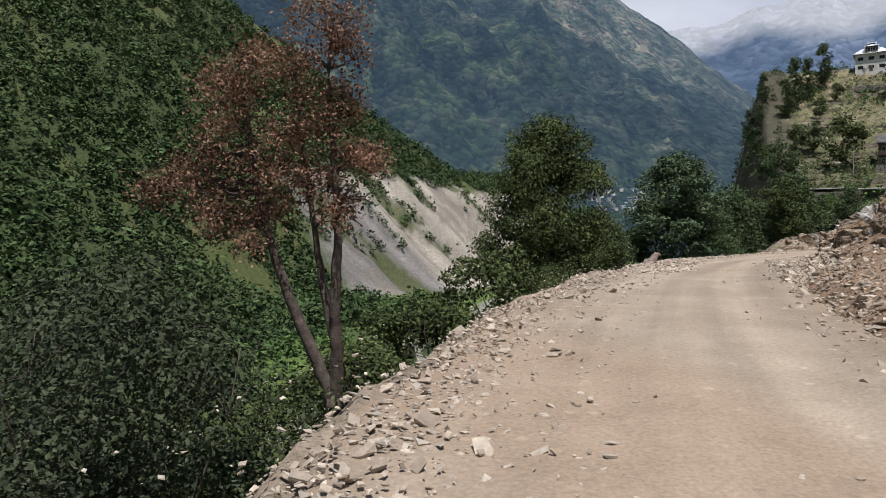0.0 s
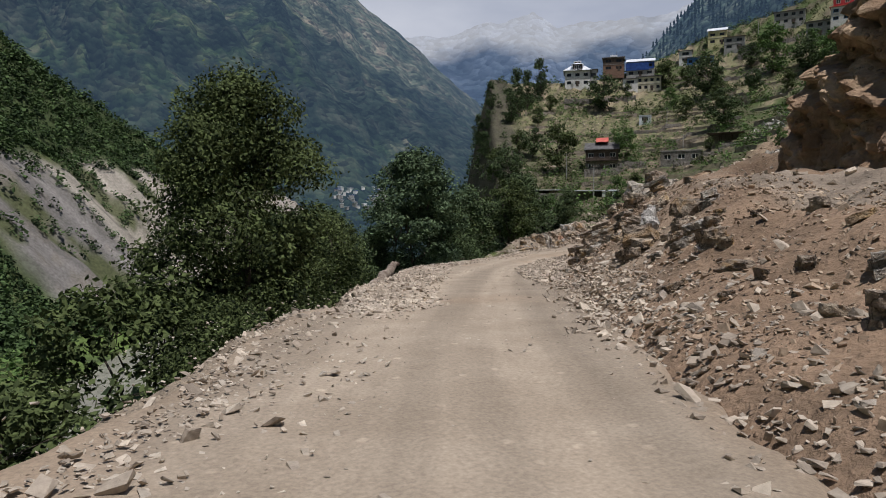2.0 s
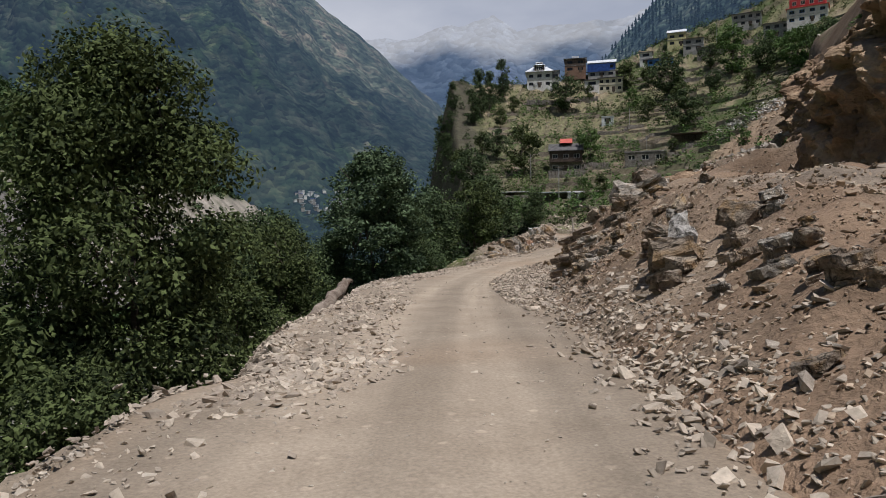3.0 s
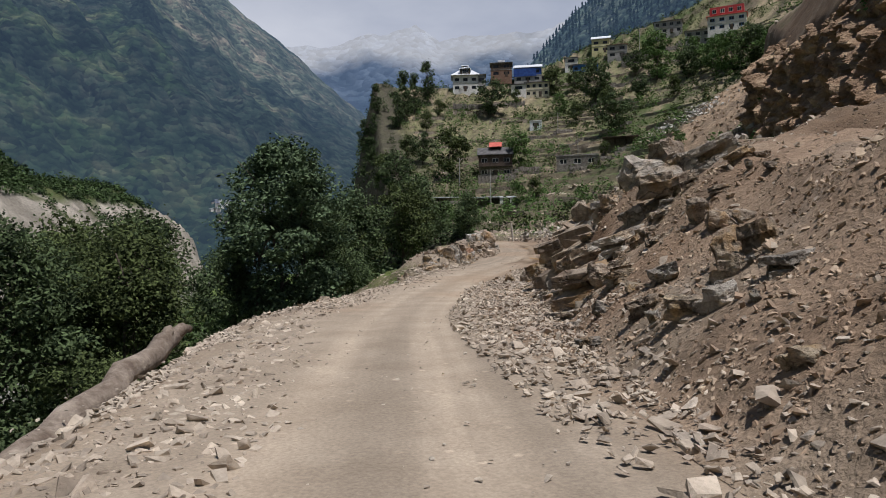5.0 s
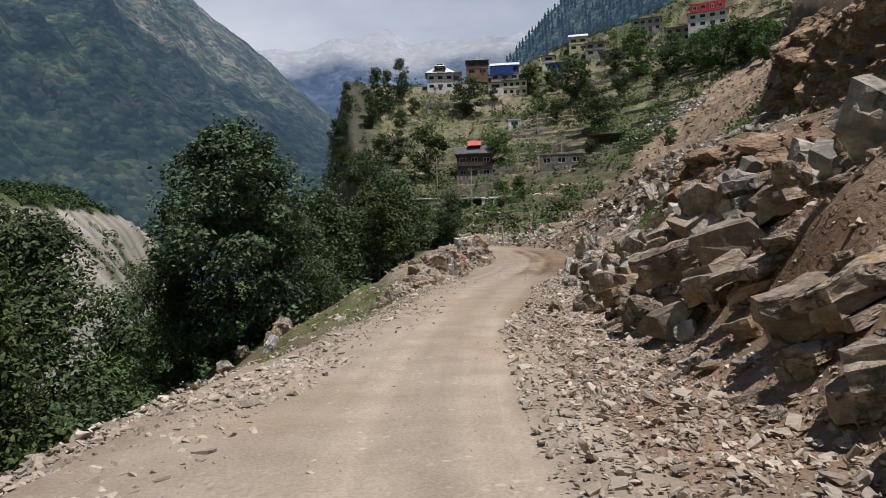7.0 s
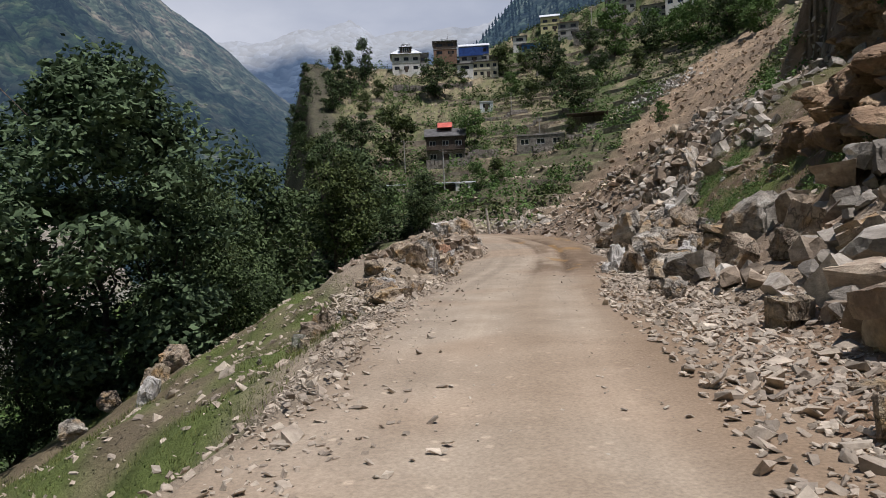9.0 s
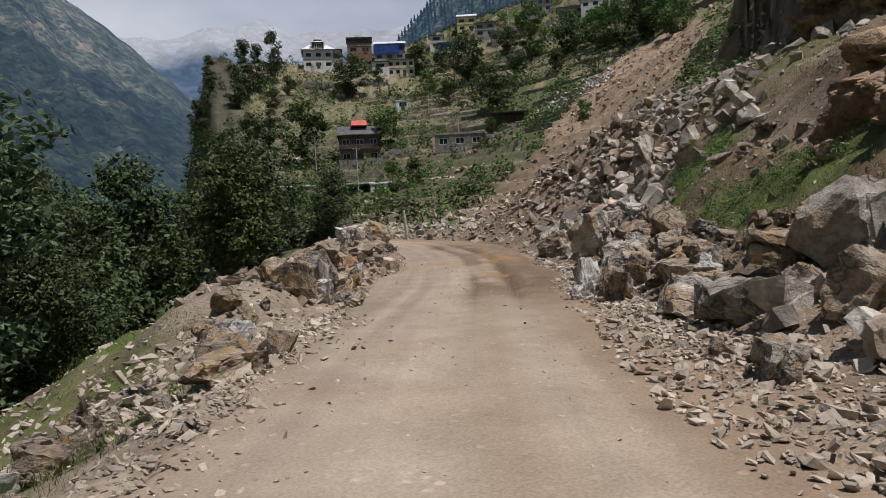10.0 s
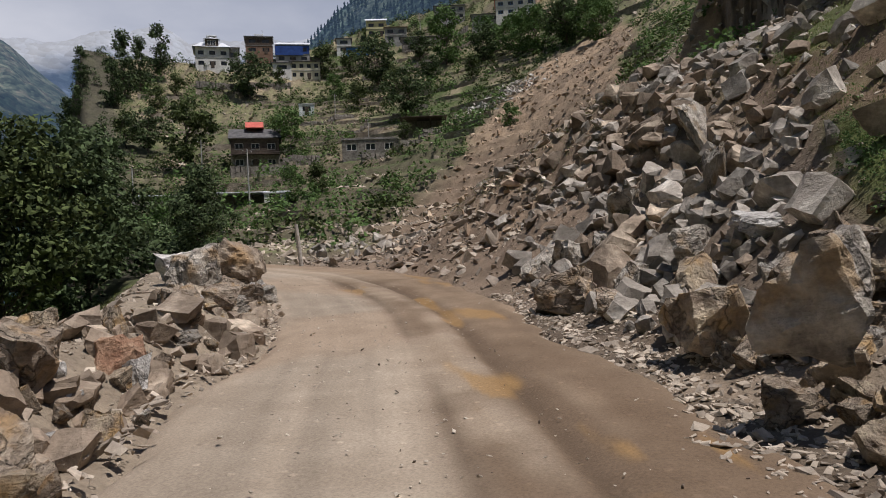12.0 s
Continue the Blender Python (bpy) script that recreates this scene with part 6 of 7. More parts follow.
# ---- rocks ----
def rock_mesh(seed, flat=.6, cuts=11, fine=2, rough=.05, material=None):
    """An angular block: a box with random corners struck off, its faces split and roughened along the bedding."""
    rng = np.random.default_rng(seed)
    bm = bmesh.new()
    bmesh.ops.create_cube(bm, size=1)
    form = Vector((1, rng.uniform(.7, 1), rng.uniform(.55, 1)))
    for v in bm.verts:
        v.co = v.co * form + Vector(rng.normal(size=3) * .13)
    for k in range(cuts):
        n = Vector(rng.normal(size=3)).normalized()
        g = bm.verts[:] + bm.edges[:] + bm.faces[:]
        r = bmesh.ops.bisect_plane(bm, geom=g, plane_co=n * rng.uniform(.30, .52), plane_no=n, clear_outer=True)
        es = [e for e in r["geom_cut"] if isinstance(e, bmesh.types.BMEdge)]
        if es:
            bmesh.ops.contextual_create(bm, geom=es)
    bmesh.ops.triangulate(bm, faces=bm.faces[:])
    for k in range(fine):
        long_ = [e for e in bm.edges if e.calc_length() > .16]
        bmesh.ops.subdivide_edges(bm, edges=long_, cuts=1)
        bmesh.ops.triangulate(bm, faces=[f for f in bm.faces if len(f.verts) > 3])
    off = Vector(rng.uniform(-50, 50, 3))
    bm.normal_update()
    for v in bm.verts:
        p = v.co * 2.3 + off
        bed = noise.noise(Vector((p.x * .5, p.y * .5, p.z * 4.5)))
        lump = noise.noise(p * 1.5) + .5 * noise.noise(p * 4)
        v.co += v.normal * (rough * (lump * .8 + bed * .35 + .3 * noise.noise(p * 8)))
    lo = min(v.co.z for v in bm.verts)
    hi = max(v.co.z for v in bm.verts)
    w = max(max(abs(v.co.x) for v in bm.verts), max(abs(v.co.y) for v in bm.verts))
    for v in bm.verts:
        v.co = Vector((v.co.x / w * .5, v.co.y / w * .5, (v.co.z - lo) / (hi - lo)))
    me = bpy.data.meshes.new("boulder")
    bm.to_mesh(me)
    bm.free()
    return me


BIG = [rock_mesh(500 + k, cuts=8 + k % 6, fine=3, rough=.10) for k in range(18)]
SMALL_ROCKS = [rock_mesh(560 + k, cuts=6 + k % 5, fine=2, rough=.085) for k in range(12)]
TONES = {"grey": (ROCK_GREY, "angular grey schist boulder", "with sharp edges"), "ochre": (ROCK_OCHRE, "ochre stained gneiss boulder", "with sharp edges"),
         "brown": (ROCK_BROWN, "brown weathered rock slab", "on rubble"), "pale": (ROCK_PALE, "pale whitish quartzite boulder", "among rocks"), "red": (ROCK_RED, "rusty red gneiss boulder", "in rubble")}
TONED = {}
ROCKS = random.Random(9)


def boulder(x, y, w, h, tone, tilt=.28, sink=.16, z=None, lie=None):
    mat, a, b = TONES[tone]
    pool = BIG if w > .75 else SMALL_ROCKS
    k = ROCKS.randrange(len(pool))
    key = (k, tone, w > .75)
    if key not in TONED:
        TONED[key] = pool[k].copy()
        TONED[key].materials.append(mat)
    ob = new("boulder", TONED[key])
    zz = land_at(x, y) if z is None else z
    rot = Euler((ROCKS.uniform(-tilt, tilt), ROCKS.uniform(-tilt, tilt), ROCKS.uniform(0, 6.28)))
    if lie:
        rot = Euler((lie[0] + ROCKS.uniform(-.1, .1), ROCKS.uniform(-.12, .12), lie[1] + ROCKS.uniform(-.25, .25)))
    dep = w * ROCKS.uniform(.7, 1.0)
    ob.matrix_world = Matrix.Translation((x, y, zz - sink * h)) @ rot.to_matrix().to_4x4() @ Matrix.Diagonal((w * .92, dep * .88, h * .98, 1))
    size = "huge " if w > 1.9 else "large " if w > 1.1 else "small " if w < .6 else ""
    where = "beside the road" if zz < .6 else "on the rock slide"
    return tagged(ob, f"{size}{a} {b} {where}", "boulder", "fallen boulders")


boulder(25.4, 37.9, 2.9, 1.9, "grey", z=2.6)
boulder(26.5, 38.3, 1.9, 1.15, "brown", z=3.8)
boulder(26.0, 36.6, 1.35, 1.0, "grey", z=3.4)
boulder(25.8, 39.8, 1.06, 1.06, "brown")
boulder(27.4, 42.7, 1.72, 1.57, "brown")
boulder(27.4, 39.3, 1.4, 0.98, "brown")
boulder(28.0, 75.0, 1.5, 1.2, "ochre")
boulder(27.2, 73.8, 1.1, 1.4, "pale")
boulder(29.2, 76.2, 1.6, 1.3, "brown")
boulder(26.6, 76.4, 1.2, 1.0, "brown")
boulder(25.3, 75.2, 1.3, .9, "grey")
boulder(29.9, 63.0, 1.05, 1.0, "brown")
boulder(30.6, 62.6, .6, .45, "grey")
boulder(31.4, 62.3, 1.5, .6, "ochre", lie=(.1, .95))
boulder(32.5, 64.5, 1.0, .95, "brown")
boulder(33.2, 65.4, .9, .6, "pale")
boulder(36.4, 68.4, 1.6, 1.35, "ochre")
boulder(37.6, 69.0, 1.1, .95, "pale")
boulder(38.6, 70.6, 1.5, 1.5, "grey")
boulder(39.6, 71.2, 1.3, .9, "ochre")
boulder(49.4, 84.0, 2.1, 1.5, "pale")
boulder(43.2, 64.0, 1.3, 1.17, "pale")
boulder(44.5, 65.1, 1.17, 0.82, "grey")
boulder(46.8, 66.2, 1.75, 1.5, "grey", z=.8)
boulder(46.0, 65.7, .9, .6, "ochre")
boulder(47.0, 66.9, .8, .6, "brown")
boulder(45.4, 64.1, 1.73, 1.32, "grey")
boulder(42.5, 63.0, 1.01, 1.25, "brown")
boulder(44.0, 64.7, 0.96, 0.7, "ochre")
boulder(48.0, 64.0, 1.8, 1.44, "brown")
boulder(49.3, 68.4, 1.61, 1.36, "ochre")
boulder(57.7, 71.1, 1.19, 1.68, "grey")
boulder(53.4, 68.8, 1.8, 0.7, "pale")
boulder(54.1, 72.1, 1.04, 1.13, "grey")
boulder(48.4, 82.3, 1.58, 1.58, "grey")
boulder(50.0, 82.5, 1.34, 0.93, "brown")
boulder(43.3, 75.9, 1.35, 0.9, "red", z=.1)
boulder(40.6, 73.0, 1.6, 0.8, "brown")
boulder(39.1, 70.4, 1.7, 0.95, "ochre")
boulder(40.0, 70.3, 0.78, 0.55, "ochre")
boulder(38.3, 69.5, 0.73, 0.4, "grey")
boulder(38.4, 68.9, 0.77, 0.46, "grey")
boulder(36.9, 69.2, 1.55, 1.35, "ochre", z=-.1)
boulder(37.75, 69.2, 0.75, 1.25, "grey", z=.05)
boulder(39.8, 59.0, 2.0, 1.15, "grey")
boulder(41.9, 62.2, 1.34, 1.06, "brown")
boulder(41.7, 63.2, 0.8, 0.77, "pale")
boulder(40.5, 56.9, 2.08, 1.63, "grey")
boulder(38.8, 57.9, 1.82, 0.98, "grey")
boulder(37.7, 55.7, 1.24, 1.17, "brown")
boulder(35.3, 55.8, 1.07, 0.64, "grey")
boulder(32.1, 63.3, 1.32, 0.79, "brown")
boulder(32.8, 63.1, 0.56, 0.56, "brown")
boulder(31.8, 62.3, 1.04, 0.46, "ochre")
boulder(41.3, 74.6, 1.42, 1.01, "brown")
boulder(51.8, 86.1, 2.60, 1.87, "brown")
boulder(37.0, 70.3, 0.86, 0.60, "grey")
boulder(36.3, 71.3, 0.53, 0.44, "brown")
boulder(36.4, 70.3, 0.50, 0.50, "grey")
boulder(42.0, 73.7, 0.81, 0.54, "ochre")
boulder(51.9, 84.1, 1.51, 0.80, "grey")
boulder(48.6, 80.7, 1.07, 0.60, "grey")
boulder(36.0, 68.9, 0.44, 0.22, "grey")
boulder(44.9, 76.8, 0.85, 0.43, "grey")
boulder(43.1, 61.8, 1.02, 0.72, "brown")
boulder(46.7, 64.6, 1.24, 1.18, "grey")
boulder(45.2, 62.8, 1.03, 1.13, "ochre")
boulder(51.7, 69.7, 1.45, 1.45, "ochre")
boulder(53.7, 73.6, 2.23, 1.32, "brown")
boulder(44.6, 62.8, 0.90, 0.54, "grey")
boulder(52.5, 71.7, 1.31, 0.75, "brown")
boulder(48.6, 65.2, 0.77, 0.64, "brown")
boulder(54.5, 70.6, 1.44, 0.96, "grey")
boulder(57.5, 74.4, 1.39, 0.93, "grey")
boulder(60.7, 72.3, 1.43, 2.03, "grey")
boulder(58.4, 74.1, 1.41, 1.18, "grey")
boulder(51.2, 67.0, 1.22, 0.92, "brown")
boulder(57.8, 75.8, 1.69, 1.08, "grey")
boulder(57.7, 76.9, 1.73, 0.99, "grey")
boulder(28.6, 39.3, 1.12, 1.03, "grey")
boulder(19.9, 32.7, 0.56, 0.27, "brown")
boulder(20.2, 31.8, 0.68, 0.51, "brown")
boulder(19.6, 31.0, 0.76, 0.46, "brown")
boulder(17.8, 29.3, 0.85, 0.68, "brown")
boulder(19.8, 34.2, 0.89, 0.69, "brown")
boulder(27.9, 47.3, 1.2, .7, "brown")
boulder(25.9, 43.6, 1.3, .9, "brown")
boulder(16.4, 29.5, 0.34, 0.26, "grey")
boulder(14.3, 23.4, 1.19, 0.53, "brown")
boulder(13.4, 21.6, 0.53, 0.59, "pale")
boulder(15.8, 25.3, 0.61, 0.46, "brown")
boulder(9.7, 15.2, 0.58, 0.17, "brown")
boulder(9.1, 14.2, 0.29, 0.17, "brown")
boulder(12.1, 18.3, 0.53, 0.27, "brown")
boulder(13.9, 20.5, 0.55, 0.28, "brown")
boulder(28.2, 38.2, 1.30, 0.95, "grey")
boulder(19.1, 49.3, 0.86, 0.55, "grey")
boulder(27.4, 48.1, 0.63, 0.45, "ochre")
boulder(37.0, 53.8, 1.02, 0.86, "brown")
boulder(41.8, 53.8, 2.27, 0.78, "grey")
boulder(28.9, 61.9, 0.79, 0.70, "brown")
boulder(36.1, 56.9, 0.68, 0.34, "brown")
boulder(33.1, 65.7, 0.79, 0.62, "grey")
boulder(31.2, 65.2, 0.88, 0.34, "grey")
boulder(50.9, 59.0, 1.18, 0.67, "brown")
boulder(41.9, 76.0, 0.91, 0.91, "ochre")
boulder(42.6, 74.0, 0.39, 0.31, "grey")
boulder(13.9, 22.3, .62, .6, "pale")
boulder(12.9, 21.4, 1.5, .7, "brown")
boulder(37.3, 53.9, 1.4, 1.5, "brown")

# layered bedrock slabs lying with the bank's slope
def slab_mesh(seed):
    """A plate of layered rock: several beds with broken outlines, one on the other, 1 m long."""
    rng = np.random.default_rng(seed)
    bm = bmesh.new()
    n = int(rng.integers(6, 9))
    ang = np.sort(rng.uniform(0, 2 * math.pi, n) * .25 + np.arange(n) / n * 2 * math.pi)
    rim = np.stack([np.cos(ang) * .5, np.sin(ang) * .30], -1) * rng.uniform(.72, 1.12, (n, 1))
    z = -.16
    for k in range(int(rng.integers(2, 4))):
        th = rng.uniform(.11, .20)
        wob = rim * rng.uniform(.72, 1.0) * rng.uniform(.78, 1.08, (n, 1)) + rng.normal(size=2) * .05
        lo = [bm.verts.new((*p, z + rng.normal() * .006)) for p in wob]
        hi = [bm.verts.new((*(p * rng.uniform(.92, 1.0)), z + th + rng.normal() * .012)) for p in wob]
        for i in range(n):
            bm.faces.new((lo[i], lo[(i + 1) % n], hi[(i + 1) % n], hi[i]))
        bm.faces.new(hi)
        bm.faces.new(lo[::-1])
        z += th * .9
    bmesh.ops.triangulate(bm, faces=bm.faces[:])
    for k in range(3):
        bmesh.ops.subdivide_edges(bm, edges=[e for e in bm.edges if e.calc_length() > .10], cuts=1)
        bmesh.ops.triangulate(bm, faces=[f for f in bm.faces if len(f.verts) > 3])
    off = Vector(rng.uniform(-50, 50, 3))
    bm.normal_update()
    for v in bm.verts:
        p = v.co + off
        v.co += v.normal * .034 * (noise.noise(p * 4) + .8 * noise.noise(p * 10)) + Vector((0, 0, .07 * noise.noise(p * 2.4)))
    me = bpy.data.meshes.new("rock_slab")
    bm.to_mesh(me)
    bm.free()
    return me


SLABS = [slab_mesh(640 + k) for k in range(9)]
SL = random.Random(4)


def slab(x, y, z, long_, wide, thick, turn, dip, tone, where="in the roadside outcrop"):
    """turn: where the plate's raised end points, in degrees from east; dip: how steeply it rises."""
    mat, words, _ = TONES[tone]
    k = SL.randrange(len(SLABS))
    key = (k, tone, "slab")
    if key not in TONED:
        TONED[key] = SLABS[k].copy()
        TONED[key].materials.append(mat)
    ob = new("flat_rock", TONED[key])
    rot = Euler((radians(SL.uniform(-12, 12)), radians(-dip * .8), radians(turn + SL.uniform(-8, 8))))
    ob.matrix_world = Matrix.Translation((x, y, z - .12 * thick)) @ rot.to_matrix().to_4x4() @ Matrix.Diagonal((long_, wide / .62, thick / .34, 1))
    return tagged(ob, f"{'large ' if long_ > 2 else ''}layered {tone} rock slab tilted {where}", "rock", "bedrock slabs")


for x, y, z, L_, W_, T_, turn, dip, tone in [
        (22.5, 37.7, 1.25, 3.6, 1.9, .75, -32, 36, "brown"), (24.4, 40.6, 1.25, 3.0, 1.7, .7, -34, 38, "brown"), (20.9, 36.1, .75, 3.4, 1.6, .7, -30, 30, "brown"),
        (20.2, 34.9, .70, 2.5, 1.5, .6, -27, 26, "brown"), (26.8, 43.6, 2.0, 2.6, .9, .6, -38, 55, "brown"), (26.3, 44.6, .7, 2.1, 1.2, .6, -36, 28, "ochre"),
        (22.1, 36.9, 1.35, 2.6, 1.3, .5, -30, 36, "brown"), (21.9, 35.6, 1.75, 2.7, 1.5, .55, -29, 33, "grey"), (23.9, 39.2, 1.5, 2.7, 1.1, .5, -33, 42, "ochre"),
        (25.5, 42.3, 1.5, 2.6, 1.5, .6, -35, 36, "brown"), (23.3, 35.6, 3.2, 1.9, 1.3, .5, -28, 14, "brown"), (25.6, 40.0, 2.6, 2.4, 1.4, .6, -33, 30, "brown"),
        (27.4, 41.8, 3.0, 2.0, 1.4, .6, -35, 26, "grey"), (23.0, 38.9, .75, 1.8, .9, .45, -34, 30, "brown"), (21.6, 37.3, .45, 1.6, .8, .4, -30, 26, "ochre"),
        (31.0, 49.2, .30, 2.2, 1.6, .95, -36, 14, "ochre"), (30.2, 47.7, .75, 2.8, 1.7, 1.0, -34, 24, "ochre"), (33.8, 49.6, .9, 2.8, 2.0, .7, -35, 42, "brown"),
        (36.4, 52.2, 1.2, 2.4, 1.6, .7, -38, 42, "brown"), (32.4, 51.6, -.05, 1.2, 1.0, .7, -20, 6, "ochre"), (29.1, 49.0, -.35, .8, .7, .5, 10, 8, "ochre"), (31.8, 46.2, 2.0, 2.4, 1.6, .8, -33, 38, "brown")]:
    slab(x, y, z - .2, L_ * .76, W_ * .85, T_ * .85, turn + SL.uniform(-14, 14), dip * .72, tone)
for k in range(70):
    ly_k = SL.uniform(35, 50)
    i_k = int(np.argmin(np.abs(LINE[:, 1] - ly_k)))
    d_k = SL.uniform(3.7, 8.0)
    x_k, y_k = LINE[i_k, 0] + d_k * LINE_T[i_k, 1], LINE[i_k, 1] - d_k * LINE_T[i_k, 0]
    s = min(1.4, SL.lognormvariate(-.5, .4))
    slab(x_k, y_k, land_at(x_k, y_k) + .05, s, s * SL.uniform(.5, .8), s * SL.uniform(.2, .34), math.degrees(math.atan2(-LINE_T[i_k, 0], LINE_T[i_k, 1])) + SL.uniform(-55, 55), SL.uniform(4, 36), ("brown", "grey", "brown", "ochre", "brown")[k % 5])

# flat stones bedded in the debris bank
for k in range(46):
    ly_k = SL.uniform(12, 33)
    i_k = int(np.argmin(np.abs(LINE[:, 1] - ly_k)))
    d_k = half_width(ly_k) + SL.uniform(.8, 3.6)
    x_k, y_k = LINE[i_k, 0] + d_k * LINE_T[i_k, 1], LINE[i_k, 1] - d_k * LINE_T[i_k, 0]
    s = SL.uniform(.25, .85)
    slab(x_k, y_k, land_at(x_k, y_k) + .04, s, s * SL.uniform(.55, .9), s * SL.uniform(.25, .45), SL.uniform(-70, 10), SL.uniform(0, 30), ("brown", "brown", "grey", "ochre")[k % 4], "in the debris bank")

# loose blocks on the bank before the slide
for k in range(30):
    ly_k = SL.uniform(22, 37)
    i_k = int(np.argmin(np.abs(LINE[:, 1] - ly_k)))
    d_k = half_width(ly_k) + 1.4 + SL.uniform(0, 1) * 4.2
    s = min(.9, SL.lognormvariate(-1.05, .4))
    boulder(LINE[i_k, 0] + d_k * LINE_T[i_k, 1], LINE[i_k, 1] - d_k * LINE_T[i_k, 0], s, s * SL.uniform(.4, .8), ("brown", "grey", "brown", "ochre")[k % 4], .5)

# mid-sized blocks over the slide and the far bank
rb = np.random.default_rng(41)
sx, sy = rb.uniform(24, 84, 16000), rb.uniform(40, 100, 16000)
sz_, sm = land(sx, sy, masks=True)
chute = np.abs(sm["dd"] - np.interp(sm["ly"], [44, 60, 66, 70, 76, 82, 95], [2.5, 2.6, 1.4, 1.8, 4.6, 8.0, 14]))
keep = (sm["d"] > 0) & (sm["dd"] > .3) & (sm["ly"] > 43) & (sm["ly"] < 86) & (chute < np.interp(sm["ly"], [44, 70, 92], [3.0, 5.5, 8.0]) * rb.uniform(.2, 1, 16000)) & (grassy_patch(sm["ly"], sm["dd"]) < rb.uniform(.1, 1.1, 16000))
sx, sy, sz_ = sx[keep][:1700], sy[keep][:1700], sz_[keep][:1700]
near_first = np.argsort(np.hypot(sx - 44, sy - 64))
for i in near_first[:200]:
    s = min(1.5, float(rb.lognormal(-.62, .42)))
    if i % 5 < 2:
        s *= 1.35
        slab(float(sx[i]), float(sy[i]), float(sz_[i]) + .22 * s, s, s * rb.uniform(.55, .9), s * rb.uniform(.22, .4), rb.uniform(0, 360), rb.uniform(-5, 30), ("ochre", "brown", "brown", "grey", "ochre")[int(rb.integers(0, 5))], "on the rock slide")
        continue
    boulder(round(float(sx[i]), 2), round(float(sy[i]), 2), s, s * rb.uniform(.45, .95), ("grey", "brown", "brown", "ochre", "brown", "grey", "ochre", "pale")[int(rb.integers(0, 8))], .5)
# the rock pile at the outer edge
pile_rest = []
for k in range(460):
    t = rb.uniform(0, 1)
    x, y = 36.0 + 20 * t + rb.normal() * 1.0, 69.0 + 18.0 * t + rb.normal() * 1.0
    ly_k, d_k = road_coords(np.array([x]), np.array([y]))
    if d_k[0] > -left_edge(ly_k)[0] - .25:
        continue
    s = min(1.15, float(rb.lognormal(-.80, .42)))
    if k > 120:
        pile_rest.append((x, y, s))
        continue
    boulder(x, y, s, s * rb.uniform(.45, .9), ("grey", "ochre", "brown", "pale", "ochre")[k % 5], .5)

for k in range(34):
    t = rb.uniform(0, 1)
    x, y = 27.5 + 9.5 * t + rb.normal() * .5, 60.5 + 9.0 * t + rb.normal() * .5
    ly_k, d_k = road_coords(np.array([x]), np.array([y]))
    if d_k[0] > -left_edge(ly_k)[0] - .15:
        continue
    s = min(.95, float(rb.lognormal(-1.0, .4)))
    boulder(x, y, s, s * rb.uniform(.4, .8), ("ochre", "grey", "brown", "pale")[k % 4], .5)


def joined_blocks(name, seed, xs, ys, zs, sizes, material, label, tilt=.5, fine=1):
    """Blocks past the ones that can be told apart, in one mesh."""
    rng = np.random.default_rng(seed)
    shapes = []
    for k in range(8):
        me = rock_mesh(900 + k, cuts=5 + k % 4, fine=fine, rough=.08)
        v = np.empty(len(me.vertices) * 3, np.float32)
        me.vertices.foreach_get("co", v)
        f = np.empty(len(me.polygons) * 3, np.int32)
        me.polygons.foreach_get("vertices", f)
        shapes.append((v.reshape(-1, 3) - np.array((0, 0, .35)), f.reshape(-1, 3)))
        bpy.data.meshes.remove(me)
    R = turns(rng, len(xs), tilt)
    pick = rng.integers(0, 8, len(xs))
    V, F, base = [], [], 0
    for k, (v, f) in enumerate(shapes):
        i = np.where(pick == k)[0]
        if not len(i):
            continue
        form = np.stack([np.ones(len(i)), rng.uniform(.55, 1, len(i)), rng.uniform(.38, .85, len(i))], -1)
        w = np.einsum("nij,nvj->nvi", R[i], v[None] * form[:, None, :]) * sizes[i][:, None, None] + np.stack([xs[i], ys[i], zs[i]], -1)[:, None, :]
        V.append(w.reshape(-1, 3))
        F.append((f[None] + (np.arange(len(i)) * len(v))[:, None, None]).reshape(-1, 3) + base)
        base += w.shape[0] * w.shape[1]
    return tagged(new(name, np_mesh(name, np.concatenate(V), np.concatenate(F), material)), label, "rocks", kind="stuff")


BLOCKS_BROWN = mottled("slide_rock_brown", (.22, .17, .125), (.52, .43, .33), scale=1.0, fine=9, bump=.8, island=.35, spots=(.25, .195, .145), strata=.3)
BLOCKS = mottled("slide_rock", (.27, .24, .20), (.57, .525, .455), scale=1.0, fine=9, bump=.8, island=.42, spots=(.30, .265, .225), strata=.3)


# ---- rubble: broken stones along both edges and over the banks ----
def stone_shape(seed):
    rng = np.random.default_rng(seed)
    bm = bmesh.new()
    a, b = rng.uniform(.5, .95), rng.uniform(.09, .22)
    for k in range(8):
        p = np.array(((k & 1) - .5, ((k >> 1) & 1) - .5, ((k >> 2) & 1) - .5)) * (1 + rng.uniform(-.62, .12, 3))
        bm.verts.new(p * np.array((1, a, b * 1.6)))
    r = bmesh.ops.convex_hull(bm, input=bm.verts[:])
    bmesh.ops.delete(bm, geom=list({v for v in r["geom_interior"] + r["geom_unused"] if isinstance(v, bmesh.types.BMVert)}), context="VERTS")
    bmesh.ops.triangulate(bm, faces=bm.faces[:])
    bm.verts.index_update()
    v = np.array([tuple(q.co) for q in bm.verts])
    f = np.array([[q.index for q in g.verts] for g in bm.faces])
    bm.free()
    return v, f


SHAPES = [stone_shape(700 + k) for k in range(14)]


